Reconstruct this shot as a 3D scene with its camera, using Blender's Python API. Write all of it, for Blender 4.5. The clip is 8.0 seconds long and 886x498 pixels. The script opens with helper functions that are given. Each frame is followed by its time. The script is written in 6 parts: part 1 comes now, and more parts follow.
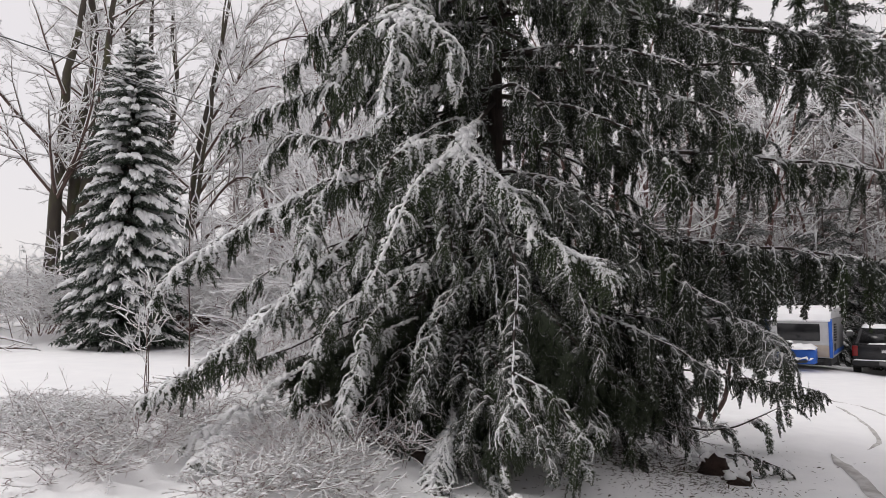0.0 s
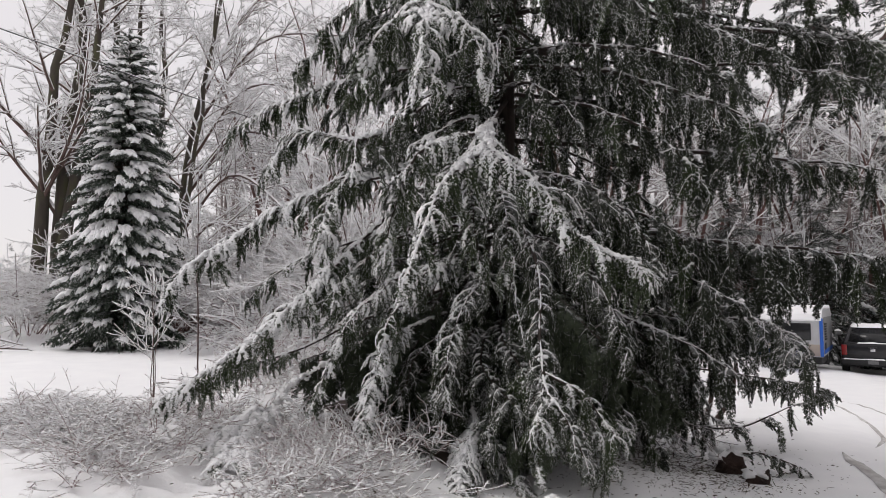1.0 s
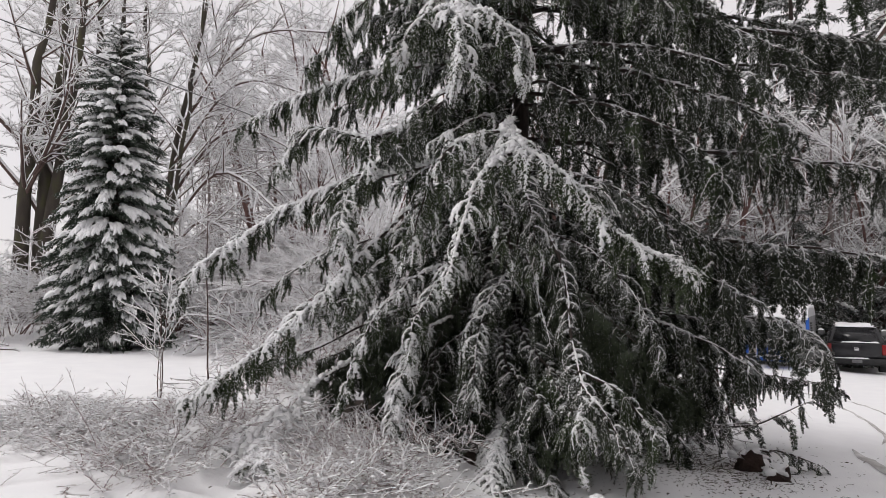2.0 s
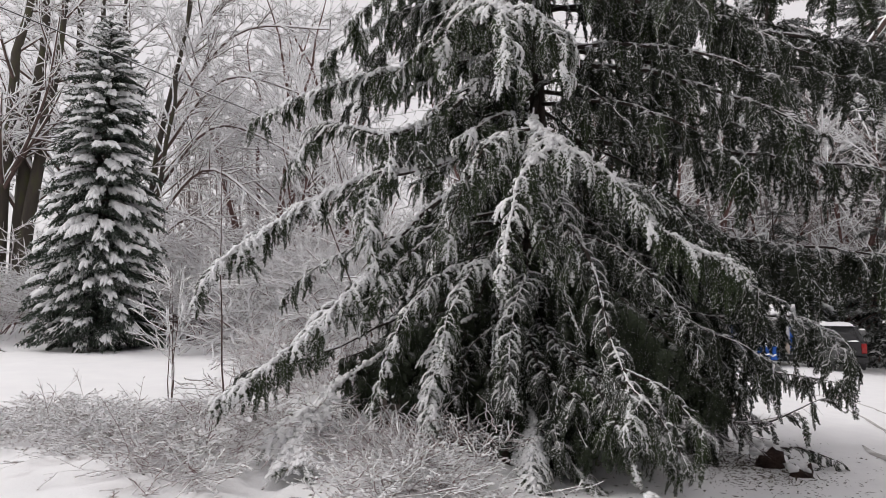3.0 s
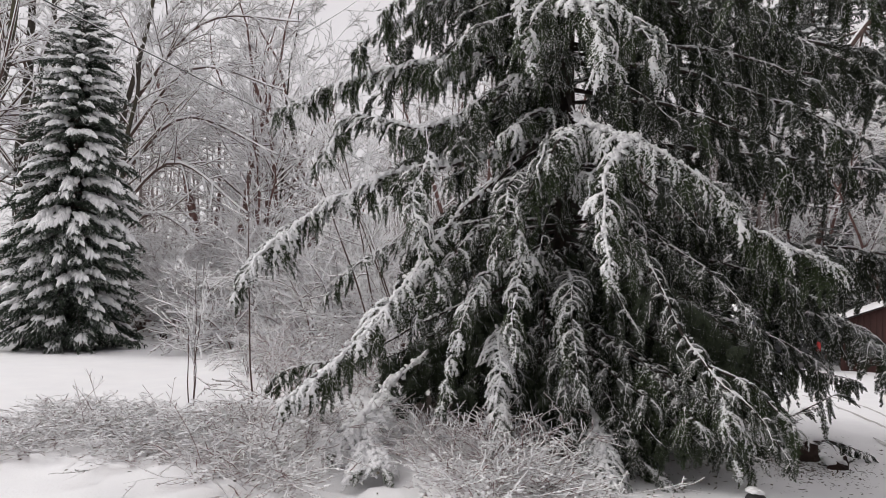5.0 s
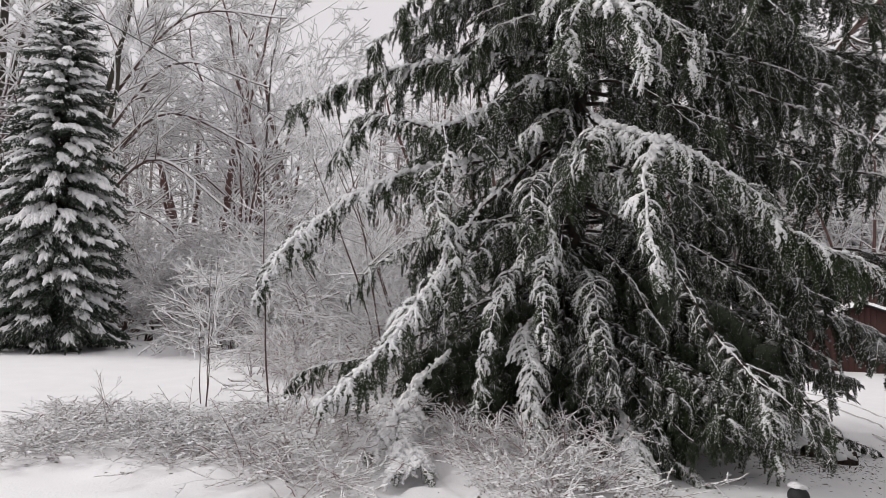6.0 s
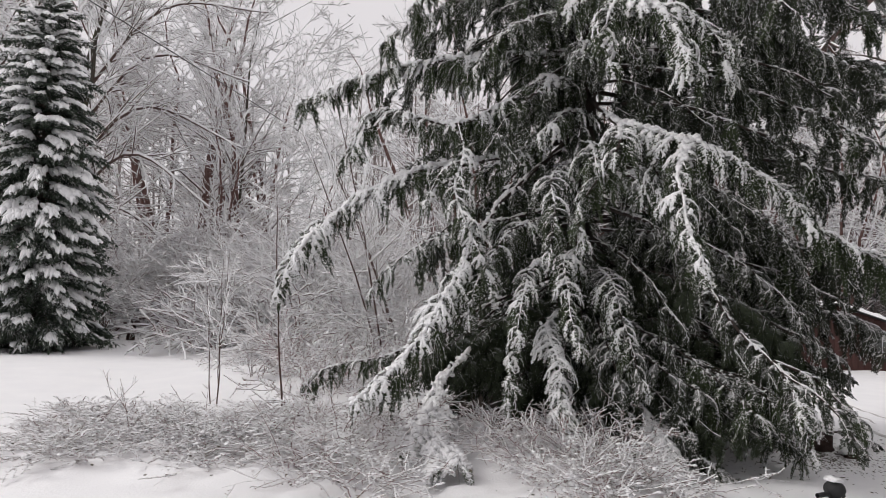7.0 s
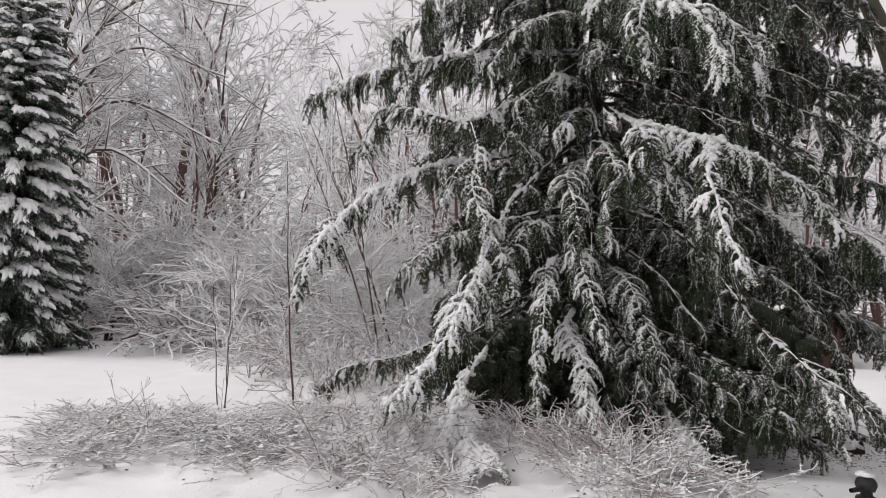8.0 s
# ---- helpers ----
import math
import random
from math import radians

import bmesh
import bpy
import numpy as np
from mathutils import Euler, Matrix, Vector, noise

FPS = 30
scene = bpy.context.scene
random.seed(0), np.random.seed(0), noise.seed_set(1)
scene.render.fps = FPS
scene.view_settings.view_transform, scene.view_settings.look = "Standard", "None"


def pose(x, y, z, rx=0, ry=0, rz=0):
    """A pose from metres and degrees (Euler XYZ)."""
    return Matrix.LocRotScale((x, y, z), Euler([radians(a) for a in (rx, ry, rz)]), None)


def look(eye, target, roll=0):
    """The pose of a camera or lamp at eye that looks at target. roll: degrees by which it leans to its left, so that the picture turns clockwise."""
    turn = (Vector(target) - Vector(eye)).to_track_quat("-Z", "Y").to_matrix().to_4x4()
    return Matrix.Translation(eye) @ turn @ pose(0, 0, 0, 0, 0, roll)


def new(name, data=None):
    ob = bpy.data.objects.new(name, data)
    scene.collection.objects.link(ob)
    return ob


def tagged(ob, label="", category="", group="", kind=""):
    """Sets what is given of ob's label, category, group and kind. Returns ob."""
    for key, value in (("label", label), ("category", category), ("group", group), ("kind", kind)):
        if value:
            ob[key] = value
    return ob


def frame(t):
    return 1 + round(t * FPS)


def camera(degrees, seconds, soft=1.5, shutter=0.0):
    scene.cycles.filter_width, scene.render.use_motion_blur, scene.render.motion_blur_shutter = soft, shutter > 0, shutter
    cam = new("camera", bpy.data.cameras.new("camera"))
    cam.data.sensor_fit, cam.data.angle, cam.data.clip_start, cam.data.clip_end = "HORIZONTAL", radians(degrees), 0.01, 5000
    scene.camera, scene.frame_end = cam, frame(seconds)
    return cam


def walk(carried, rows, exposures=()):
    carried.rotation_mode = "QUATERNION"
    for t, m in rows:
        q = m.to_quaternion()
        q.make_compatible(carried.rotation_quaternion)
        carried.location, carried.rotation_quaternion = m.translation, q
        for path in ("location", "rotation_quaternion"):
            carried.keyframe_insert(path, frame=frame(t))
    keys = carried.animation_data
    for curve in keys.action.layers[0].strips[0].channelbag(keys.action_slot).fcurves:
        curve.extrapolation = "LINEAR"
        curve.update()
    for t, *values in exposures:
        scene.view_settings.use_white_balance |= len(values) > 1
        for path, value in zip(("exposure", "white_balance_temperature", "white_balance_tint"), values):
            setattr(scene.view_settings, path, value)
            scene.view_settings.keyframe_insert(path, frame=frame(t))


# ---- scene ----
cam = camera(68.5, 8.0, soft=0.6)
METRES, EYE, TILT, LEAN, TURN = 4.8, 1.55, 4.5, 0.0, 0.0
ROWS = [
    (0.0, 0.0, 0.0, 0.0, 0.0, 0.0, -0.0),
    (0.5, -0.0427, 0.006, -0.0013, -0.68, -0.0, -0.06),
    (1.0, -0.0855, 0.0132, -0.0027, -1.42, -0.02, -0.13),
    (1.5, -0.1346, 0.0222, -0.0045, -2.31, -0.03, -0.21),
    (3.0, -0.3222, 0.0539, -0.0113, -5.69, -0.04, -0.53),
    (3.5, -0.3871, 0.0679, -0.0142, -6.91, -0.06, -0.65),
    (4.0, -0.452, 0.0849, -0.0166, -8.24, -0.08, -0.78),
    (4.5, -0.5183, 0.1041, -0.0203, -9.56, -0.05, -0.93),
    (6.0, -0.7163, 0.1533, -0.0307, -13.63, 0.13, -1.42),
    (6.5, -0.781, 0.1699, -0.0341, -15.1, 0.11, -1.57),
    (7.0, -0.8423, 0.1956, -0.0379, -16.57, 0.12, -1.71),
    (7.5, -0.9024, 0.2231, -0.0423, -18.12, 0.17, -1.85),
    (8.0, -0.9623, 0.2509, -0.0464, -19.7, 0.23, -2.01),
]
walk(cam, [(t, pose(0, 0, EYE, TILT, LEAN, TURN) @ pose(METRES * x, METRES * y, METRES * z, 90 + pitch, roll, yaw)) for t, x, y, z, yaw, pitch, roll in ROWS], exposures=[(0.0, -0.09), (8.0, -0.18)])

# ---- world, sky and light ----
world = bpy.data.worlds.new("overcast_sky")
scene.world = world
world.use_nodes = True
wn, wl = world.node_tree.nodes, world.node_tree.links
wn.clear()
sky = wn.new("ShaderNodeTexSky")
sky.sky_type, sky.sun_disc = "NISHITA", False
sky.sun_elevation, sky.sun_rotation = radians(48), radians(-76)
sky_scale = wn.new("ShaderNodeVectorMath")
sky_scale.operation = "SCALE"
sky_scale.inputs["Scale"].default_value = 0.1
cloud = wn.new("ShaderNodeRGB")
cloud.outputs[0].default_value = (0.93, 0.88, 0.892, 1)
sky_mix = wn.new("ShaderNodeMix")
sky_mix.data_type = "RGBA"
sky_mix.inputs["Factor"].default_value = 0.9
background = wn.new("ShaderNodeBackground")
background.inputs["Strength"].default_value = 1.0
world_out = wn.new("ShaderNodeOutputWorld")
wl.new(sky.outputs[0], sky_scale.inputs[0])
wl.new(sky_scale.outputs[0], sky_mix.inputs["A"])
wl.new(cloud.outputs[0], sky_mix.inputs["B"])
wl.new(sky_mix.outputs["Result"], background.inputs["Color"])
wl.new(background.outputs[0], world_out.inputs["Surface"])
sun = new("overcast_sun", bpy.data.lights.new("overcast_sun", "SUN"))
sun.data.energy, sun.data.angle, sun.data.color = 1.3, radians(30), (1.0, 0.97, 0.94)
sun.matrix_world = look((-17, 13, 19), (0, 9, 0))


# ---- materials ----
def material(name, roughness=0.8, metallic=0.0):
    m = bpy.data.materials.new(name)
    m.use_nodes = True
    b = m.node_tree.nodes["Principled BSDF"]
    b.inputs["Roughness"].default_value = roughness
    b.inputs["Metallic"].default_value = metallic
    return m, m.node_tree.nodes, m.node_tree.links, b


def ramp(nodes, stops):
    r = nodes.new("ShaderNodeValToRGB")
    els = r.color_ramp.elements
    els[0].position, els[0].color = stops[0][0], (*stops[0][1], 1)
    els[1].position, els[1].color = stops[-1][0], (*stops[-1][1], 1)
    for p, c in stops[1:-1]:
        e = els.new(p)
        e.color = (*c, 1)
    return r


def mottled(name, stops, scale=8.0, detail=6.0, roughness=0.85, bump=0.3, bump_scale=60.0, bump_dist=0.01, metallic=0.0, stretch=(1, 1, 1)):
    """A surface with colour variation at one scale and relief at a finer one."""
    m, n, l, b = material(name, roughness, metallic)
    co = n.new("ShaderNodeTexCoord")
    mp = n.new("ShaderNodeMapping")
    mp.inputs["Scale"].default_value = stretch
    tx = n.new("ShaderNodeTexNoise")
    tx.inputs["Scale"].default_value, tx.inputs["Detail"].default_value = scale, detail
    r = ramp(n, stops)
    l.new(co.outputs["Object"], mp.inputs["Vector"])
    l.new(mp.outputs[0], tx.inputs["Vector"])
    l.new(tx.outputs["Fac"], r.inputs["Fac"])
    l.new(r.outputs["Color"], b.inputs["Base Color"])
    if bump:
        t2 = n.new("ShaderNodeTexNoise")
        t2.inputs["Scale"].default_value, t2.inputs["Detail"].default_value = bump_scale, 5
        bp = n.new("ShaderNodeBump")
        bp.inputs["Strength"].default_value, bp.inputs["Distance"].default_value = bump, bump_dist
        l.new(mp.outputs[0], t2.inputs["Vector"])
        l.new(t2.outputs["Fac"], bp.inputs["Height"])
        l.new(bp.outputs[0], b.inputs["Normal"])
    return m


def leafy(name, dark, light, frost, amount, up_low=0.35, up_high=0.9):
    """Foliage whose colour varies leaf by leaf, with rime and snow on what faces up."""
    m, n, l, b = material(name, 0.7)
    geo = n.new("ShaderNodeNewGeometry")
    r = ramp(n, [(0.0, dark), (0.6, light), (1.0, dark)])
    l.new(geo.outputs["Random Per Island"], r.inputs["Fac"])
    tx = n.new("ShaderNodeTexNoise")
    tx.inputs["Scale"].default_value, tx.inputs["Detail"].default_value = 5.0, 5
    l.new(geo.outputs["Position"], tx.inputs["Vector"])
    sep = n.new("ShaderNodeSeparateXYZ")
    l.new(geo.outputs["Normal"], sep.inputs[0])
    up = n.new("ShaderNodeMapRange")
    up.inputs["From Min"].default_value, up.inputs["From Max"].default_value = up_low, up_high
    l.new(sep.outputs["Z"], up.inputs["Value"])
    patch = n.new("ShaderNodeMapRange")
    patch.inputs["From Min"].default_value, patch.inputs["From Max"].default_value = 0.35, 0.65
    l.new(tx.outputs["Fac"], patch.inputs["Value"])
    rime = n.new("ShaderNodeMath")
    rime.operation = "GREATER_THAN"
    l.new(geo.outputs["Random Per Island"], rime.inputs[0])
    rime.inputs[1].default_value = 1.0 - amount
    mul = n.new("ShaderNodeMath")
    mul.operation = "MULTIPLY"
    l.new(up.outputs[0], mul.inputs[0])
    l.new(patch.outputs[0], mul.inputs[1])
    add = n.new("ShaderNodeMath")
    add.operation, add.use_clamp = "MAXIMUM", True
    l.new(mul.outputs[0], add.inputs[0])
    scale = n.new("ShaderNodeMath")
    scale.operation = "MULTIPLY"
    scale.inputs[1].default_value = 0.6
    l.new(rime.outputs[0], scale.inputs[0])
    l.new(scale.outputs[0], add.inputs[1])
    mix = n.new("ShaderNodeMix")
    mix.data_type = "RGBA"
    l.new(add.outputs[0], mix.inputs["Factor"])
    l.new(r.outputs["Color"], mix.inputs["A"])
    mix.inputs["B"].default_value = (*frost, 1)
    l.new(mix.outputs["Result"], b.inputs["Base Color"])
    return m


def snowy(name, bump=0.25):
    m, n, l, b = material(name, 0.75)
    geo = n.new("ShaderNodeNewGeometry")
    tx = n.new("ShaderNodeTexNoise")
    tx.inputs["Scale"].default_value, tx.inputs["Detail"].default_value = 2.2, 8
    r = ramp(n, [(0.25, (0.88, 0.88, 0.895)), (0.75, (0.94, 0.94, 0.945))])
    l.new(geo.outputs["Position"], tx.inputs["Vector"])
    l.new(tx.outputs["Fac"], r.inputs["Fac"])
    l.new(r.outputs["Color"], b.inputs["Base Color"])
    t2 = n.new("ShaderNodeTexNoise")
    t2.inputs["Scale"].default_value, t2.inputs["Detail"].default_value = 45, 6
    l.new(geo.outputs["Position"], t2.inputs["Vector"])
    bp = n.new("ShaderNodeBump")
    bp.inputs["Strength"].default_value, bp.inputs["Distance"].default_value = bump, 0.012
    l.new(t2.outputs["Fac"], bp.inputs["Height"])
    l.new(bp.outputs[0], b.inputs["Normal"])
    return m


SNOW = snowy("fresh_snow", 0.45)
CLUMP = snowy("clinging_snow", 0.5)
CEDAR_BARK = mottled("cedar_bark", [(0.2, (0.02, 0.014, 0.012)), (0.8, (0.07, 0.05, 0.042))], 9, 8, 0.9, 0.8, 40, 0.02, stretch=(3, 3, 0.4))
TWIG_BARK = mottled("twig_bark", [(0.2, (0.058, 0.036, 0.031)), (0.8, (0.15, 0.1, 0.086))], 12, 6, 0.9, 0.4, 80)
MOSS_BARK = mottled("mossy_bark", [(0.2, (0.03, 0.025, 0.021)), (0.5, (0.06, 0.05, 0.04)), (0.72, (0.07, 0.072, 0.03))], 3.0, 8, 0.95, 0.7, 40, 0.02, stretch=(1, 1, 0.35))
GREY_BARK = mottled("grey_bark", [(0.2, (0.09, 0.072, 0.065)), (0.8, (0.22, 0.19, 0.17))], 6, 6, 0.9, 0.4, 60)
CEDAR_LEAF = leafy("cedar_foliage", (0.015, 0.025, 0.009), (0.04, 0.06, 0.018), (0.7, 0.7, 0.72), 0.015, 0.6, 1.2)
CEDAR_RIME = leafy("rimed_cedar_foliage", (0.014, 0.02, 0.011), (0.036, 0.046, 0.024), (0.5, 0.5, 0.51), 0.045, 0.3, 1.05)
CEDAR_DEEP = leafy("inner_cedar_foliage", (0.015, 0.023, 0.011), (0.036, 0.05, 0.021), (0.5, 0.5, 0.52), 0.03, 0.5, 1.1)
FIR_LEAF = leafy("fir_needles", (0.018, 0.03, 0.02), (0.04, 0.06, 0.035), (0.82, 0.82, 0.84), 0.05, 0.5, 1.0)
DEAD_TWIG = mottled("dead_twigs", [(0.2, (0.06, 0.045, 0.042)), (0.8, (0.16, 0.125, 0.115))], 12, 5, 0.9, 0.3, 80)


# ---- mesh helpers ----
def unit(v):
    return v / np.maximum(np.linalg.norm(v, axis=-1, keepdims=True), 1e-9)


class Geo:
    """Gathers vertices and faces of three or four corners, then makes one mesh."""

    def __init__(self):
        self.v, self.f, self.n = [], [], 0

    def add(self, verts, faces):
        verts = np.asarray(verts, dtype=np.float32).reshape(-1, 3)
        faces = np.asarray(faces, dtype=np.int64)
        self.v.append(verts)
        self.f.append(faces + self.n)
        self.n += len(verts)
        return self

    def mesh(self, name, mat, smooth=True):
        me = bpy.data.meshes.new(name)
        verts = np.concatenate(self.v) if self.v else np.zeros((0, 3), np.float32)
        loops = np.concatenate([f.ravel() for f in self.f]) if self.f else np.zeros(0, np.int64)
        sizes = np.concatenate([np.full(len(f), f.shape[1]) for f in self.f]) if self.f else np.zeros(0, np.int64)
        starts = np.concatenate([[0], np.cumsum(sizes)[:-1]]) if len(sizes) else sizes
        me.vertices.add(len(verts))
        me.vertices.foreach_set("co", verts.ravel())
        me.loops.add(len(loops))
        me.loops.foreach_set("vertex_index", loops.astype(np.int32))
        me.polygons.add(len(sizes))
        me.polygons.foreach_set("loop_start", starts.astype(np.int32))
        me.polygons.foreach_set("use_smooth", np.full(len(sizes), smooth))
        me.update(calc_edges=True)
        me.materials.append(mat)
        return me


def thing(name, label, category, group="", kind="", at=(0, 0, 0), turn=0.0):
    ob = new(name)
    ob.matrix_world = pose(*at, 0, 0, turn)
    return tagged(ob, label, category, group, kind)


def part(name, geo, mat, parent, label="", smooth=True, kind=""):
    """One mesh object under a thing or a part, from a Geo, a bmesh or a mesh."""
    if isinstance(geo, Geo):
        me = geo.mesh(name, mat, smooth)
    elif isinstance(geo, bmesh.types.BMesh):
        me = bpy.data.meshes.new(name)
        bmesh.ops.recalc_face_normals(geo, faces=geo.faces)
        for f in geo.faces:
            f.smooth = smooth
        geo.to_mesh(me)
        geo.free()
        me.materials.append(mat)
    else:
        me = geo
    ob = new(name, me)
    ob.parent = parent
    return tagged(ob, label, kind=kind)


def tubes(geo, paths, radii, k=5):
    """Round branches along many paths of equal count: paths (N, m, 3), radii (N, m)."""
    paths = np.asarray(paths, float)
    n, m, _ = paths.shape
    radii = np.broadcast_to(radii, (n, m))
    t = unit(np.gradient(paths, axis=1))
    ref = np.where(np.abs(t[:, :1, 2:3]) > 0.8, np.array([1.0, 0.1, 0]), np.array([0, 0, 1.0]))
    a = unit(np.cross(t, ref))
    b = np.cross(t, a)
    ang = np.arange(k) * 2 * np.pi / k
    ring = a[:, :, None] * np.cos(ang)[None, None, :, None] + b[:, :, None] * np.sin(ang)[None, None, :, None]
    verts = paths[:, :, None] + ring * radii[:, :, None, None]
    base = (np.arange(n) * m * k)[:, None, None]
    i = (np.arange(m - 1) * k)[None, :, None]
    j = np.arange(k)[None, None, :]
    j2 = (j + 1) % k
    faces = np.stack([base + i + j, base + i + j2, base + i + k + j2, base + i + k + j], axis=-1).reshape(-1, 4)
    return geo.add(verts, faces[:, ::-1])


def spikes(geo, o, tip, r):
    """Many thin straight twigs, each a slim three-sided cone from o to tip."""
    d = unit(tip - o)
    a = unit(np.cross(d, np.where(np.abs(d[:, 2:3]) > 0.8, np.array([1.0, 0.1, 0]), np.array([0, 0, 1.0]))))
    b = np.cross(d, a)
    r = np.broadcast_to(r, len(o))[:, None]
    verts = np.stack([o + b * r, o - b * r * 0.5 + a * r * 0.87, o - b * r * 0.5 - a * r * 0.87, tip], axis=1)
    faces = (np.arange(len(o)) * 4)[:, None, None] + np.array([(0, 1, 3), (1, 2, 3), (2, 0, 3)])
    return geo.add(verts, faces.reshape(-1, 3))


def kites(geo, p, d, side, length, width):
    """Small leaf blades: from p along d, spread along side; their faces look up."""
    d, side = unit(d), unit(side)
    nrm = np.cross(side, d)
    flip = np.where(nrm[:, 2:3] < 0, -1.0, 1.0)
    side = side * flip
    length, width = np.broadcast_to(length, len(p))[:, None], np.broadcast_to(width, len(p))[:, None]
    mid = p + d * length * 0.45
    verts = np.stack([p, mid + side * width * 0.5, p + d * length, mid - side * width * 0.5], axis=1)
    faces = (np.arange(len(p)) * 4)[:, None] + np.array([0, 1, 2, 3])
    return geo.add(verts, faces)


def blades(geo, p, d, side, length, width):
    """Narrow leaf blades like kites, but each a single pointed triangle."""
    d, side = unit(d), unit(side)
    side = side * np.where(np.cross(side, d)[:, 2:3] < 0, -1.0, 1.0)
    half = side * (np.broadcast_to(width, len(p)) * 0.42)[:, None]
    root = p + d * (np.broadcast_to(length, len(p)) * 0.12)[:, None]
    verts = np.stack([root + half, p + d * np.broadcast_to(length, len(p))[:, None], root - half], axis=1)
    return geo.add(verts, (np.arange(len(p)) * 3)[:, None] + np.array([0, 1, 2]))


BALL_V = np.array([(0, 0, 1)] + [(math.cos(a) * math.cos(e), math.sin(a) * math.cos(e), math.sin(e)) for e in (0.45, -0.45) for a in np.arange(5) * 2 * np.pi / 5 + (0 if e > 0 else 0.63)] + [(0, 0, -1)])
BALL_F = np.array([(0, 1 + i, 1 + (i + 1) % 5) for i in range(5)] + [(1 + i, 6 + i, 1 + (i + 1) % 5) for i in range(5)] + [(6 + i, 6 + (i + 1) % 5, 1 + (i + 1) % 5) for i in range(5)] + [(11, 6 + (i + 1) % 5, 6 + i) for i in range(5)])


DAB_V = np.array([(1, 0, 0), (0, 1, 0), (-1, 0, 0), (0, -1, 0), (0, 0, 1), (0, 0, -1)], float)
DAB_F = np.array([(0, 1, 4), (1, 2, 4), (2, 3, 4), (3, 0, 4), (1, 0, 5), (2, 1, 5), (3, 2, 5), (0, 3, 5)])


def lumps(geo, p, d, long, wide, rng, high=None, small=False):
    """Soft lumps of snow at p, drawn out along d, each with an uneven outline."""
    n = len(p)
    if not n:
        return geo
    d = unit(d)
    a = unit(np.cross(d, np.broadcast_to([0.05, 0.02, 1.0], d.shape)))
    up = np.cross(a, d)
    long, wide = np.broadcast_to(long, n), np.broadcast_to(wide, n)
    high = wide * 0.75 if high is None else np.broadcast_to(high, n)
    ball, tri = (DAB_V * 1.15, DAB_F) if small else (BALL_V, BALL_F)
    q = ball[None] * (1 + rng.normal(0, 0.27, (n, len(ball), 1)))
    verts = p[:, None] + q[..., 0:1] * d[:, None] * long[:, None, None] + q[..., 1:2] * a[:, None] * wide[:, None, None] + q[..., 2:3] * up[:, None] * high[:, None, None]
    faces = (np.arange(n) * len(ball))[:, None, None] + tri[None]
    return geo.add(verts, faces.reshape(-1, 3))


def spline(points, n):
    """n points on a smooth curve through the given ones."""
    p = np.array(points, float)
    p = np.vstack([2 * p[0] - p[1], p, 2 * p[-1] - p[-2]])
    out = []
    segs = len(p) - 3
    for u in np.linspace(0, segs - 1e-6, 40 * segs):
        i = int(u)
        t = u - i
        a, b, c, d = p[i:i + 4]
        out.append(0.5 * (2 * b + (c - a) * t + (2 * a - 5 * b + 4 * c - d) * t * t + (3 * b - a - 3 * c + d) * t ** 3))
    out = np.array(out)
    s = np.concatenate([[0], np.cumsum(np.linalg.norm(np.diff(out, axis=0), axis=1))])
    return np.stack([np.interp(np.linspace(0, s[-1], n), s, out[:, i]) for i in range(3)], axis=1), s[-1]


def waves(x, y, scale, rng, octaves=4):
    """Smooth uneven relief, about -1 to 1."""
    out = np.zeros_like(x, dtype=float)
    for o in range(octaves):
        for _ in range(4):
            a, ph = rng.uniform(0, 2 * np.pi, 2)
            k = 2 * np.pi / scale * 2 ** o * rng.uniform(0.7, 1.3)
            out += np.sin((x * np.cos(a) + y * np.sin(a)) * k + ph) * 0.5 ** o / 4
    return out


# ---- ground ----
def smooth(a, b, x):
    t = np.clip((np.asarray(x, float) - a) / (b - a), 0, 1)
    return t * t * (3 - 2 * t)


def ground_z(x, y):
    """Height of the snow: level on the lawn, falling to the drive beside the tree."""
    x, y = np.asarray(x, float), np.asarray(y, float)
    lawn = (0.02 * np.clip(y - 6, 0, 14) + 0.05 * np.clip(y - 20, 0, 16)) * (1 - smooth(-3, 3, x))
    drop = 0.52 * smooth(-1.5, 3.6, x) + 0.35 * smooth(3.4, 12, x) + 0.6 * smooth(12, 20, x)
    mound = 0.16 * np.exp(-((x - 2.2) ** 2 / 3.0 + (y - 8.8) ** 2 / 2.2))
    bank = 0.1 * np.exp(-((x + 2.5) ** 2 / 5.0 + (y - 7.9) ** 2 / 1.6))
    relief = 0.05 * waves(x, y, 5.5, np.random.default_rng(3)) + 0.012 * waves(x, y, 0.7, np.random.default_rng(4))
    tussock = 0.11 * np.clip(waves(x, y, 0.7, np.random.default_rng(6), 2) + 0.3, 0, 1) * np.exp(-((x + 2.7) / 2.6) ** 4 - ((y - 6.75 - 0.05 * (x + 1.5) ** 2) / 1.45) ** 4)
    hollow = 0.2 * np.exp(-((x - 0.3) ** 2 / 0.9 + (y - 6.5) ** 2 / 0.7)) + 0.24 * np.exp(-((x + 2.35) ** 2 / 0.8 + (y - 6.45) ** 2 / 0.7))
    return lawn - drop + mound + bank + tussock - hollow + relief * smooth(0, 1.5, np.hypot(x + 1.8, y) - 0.5)


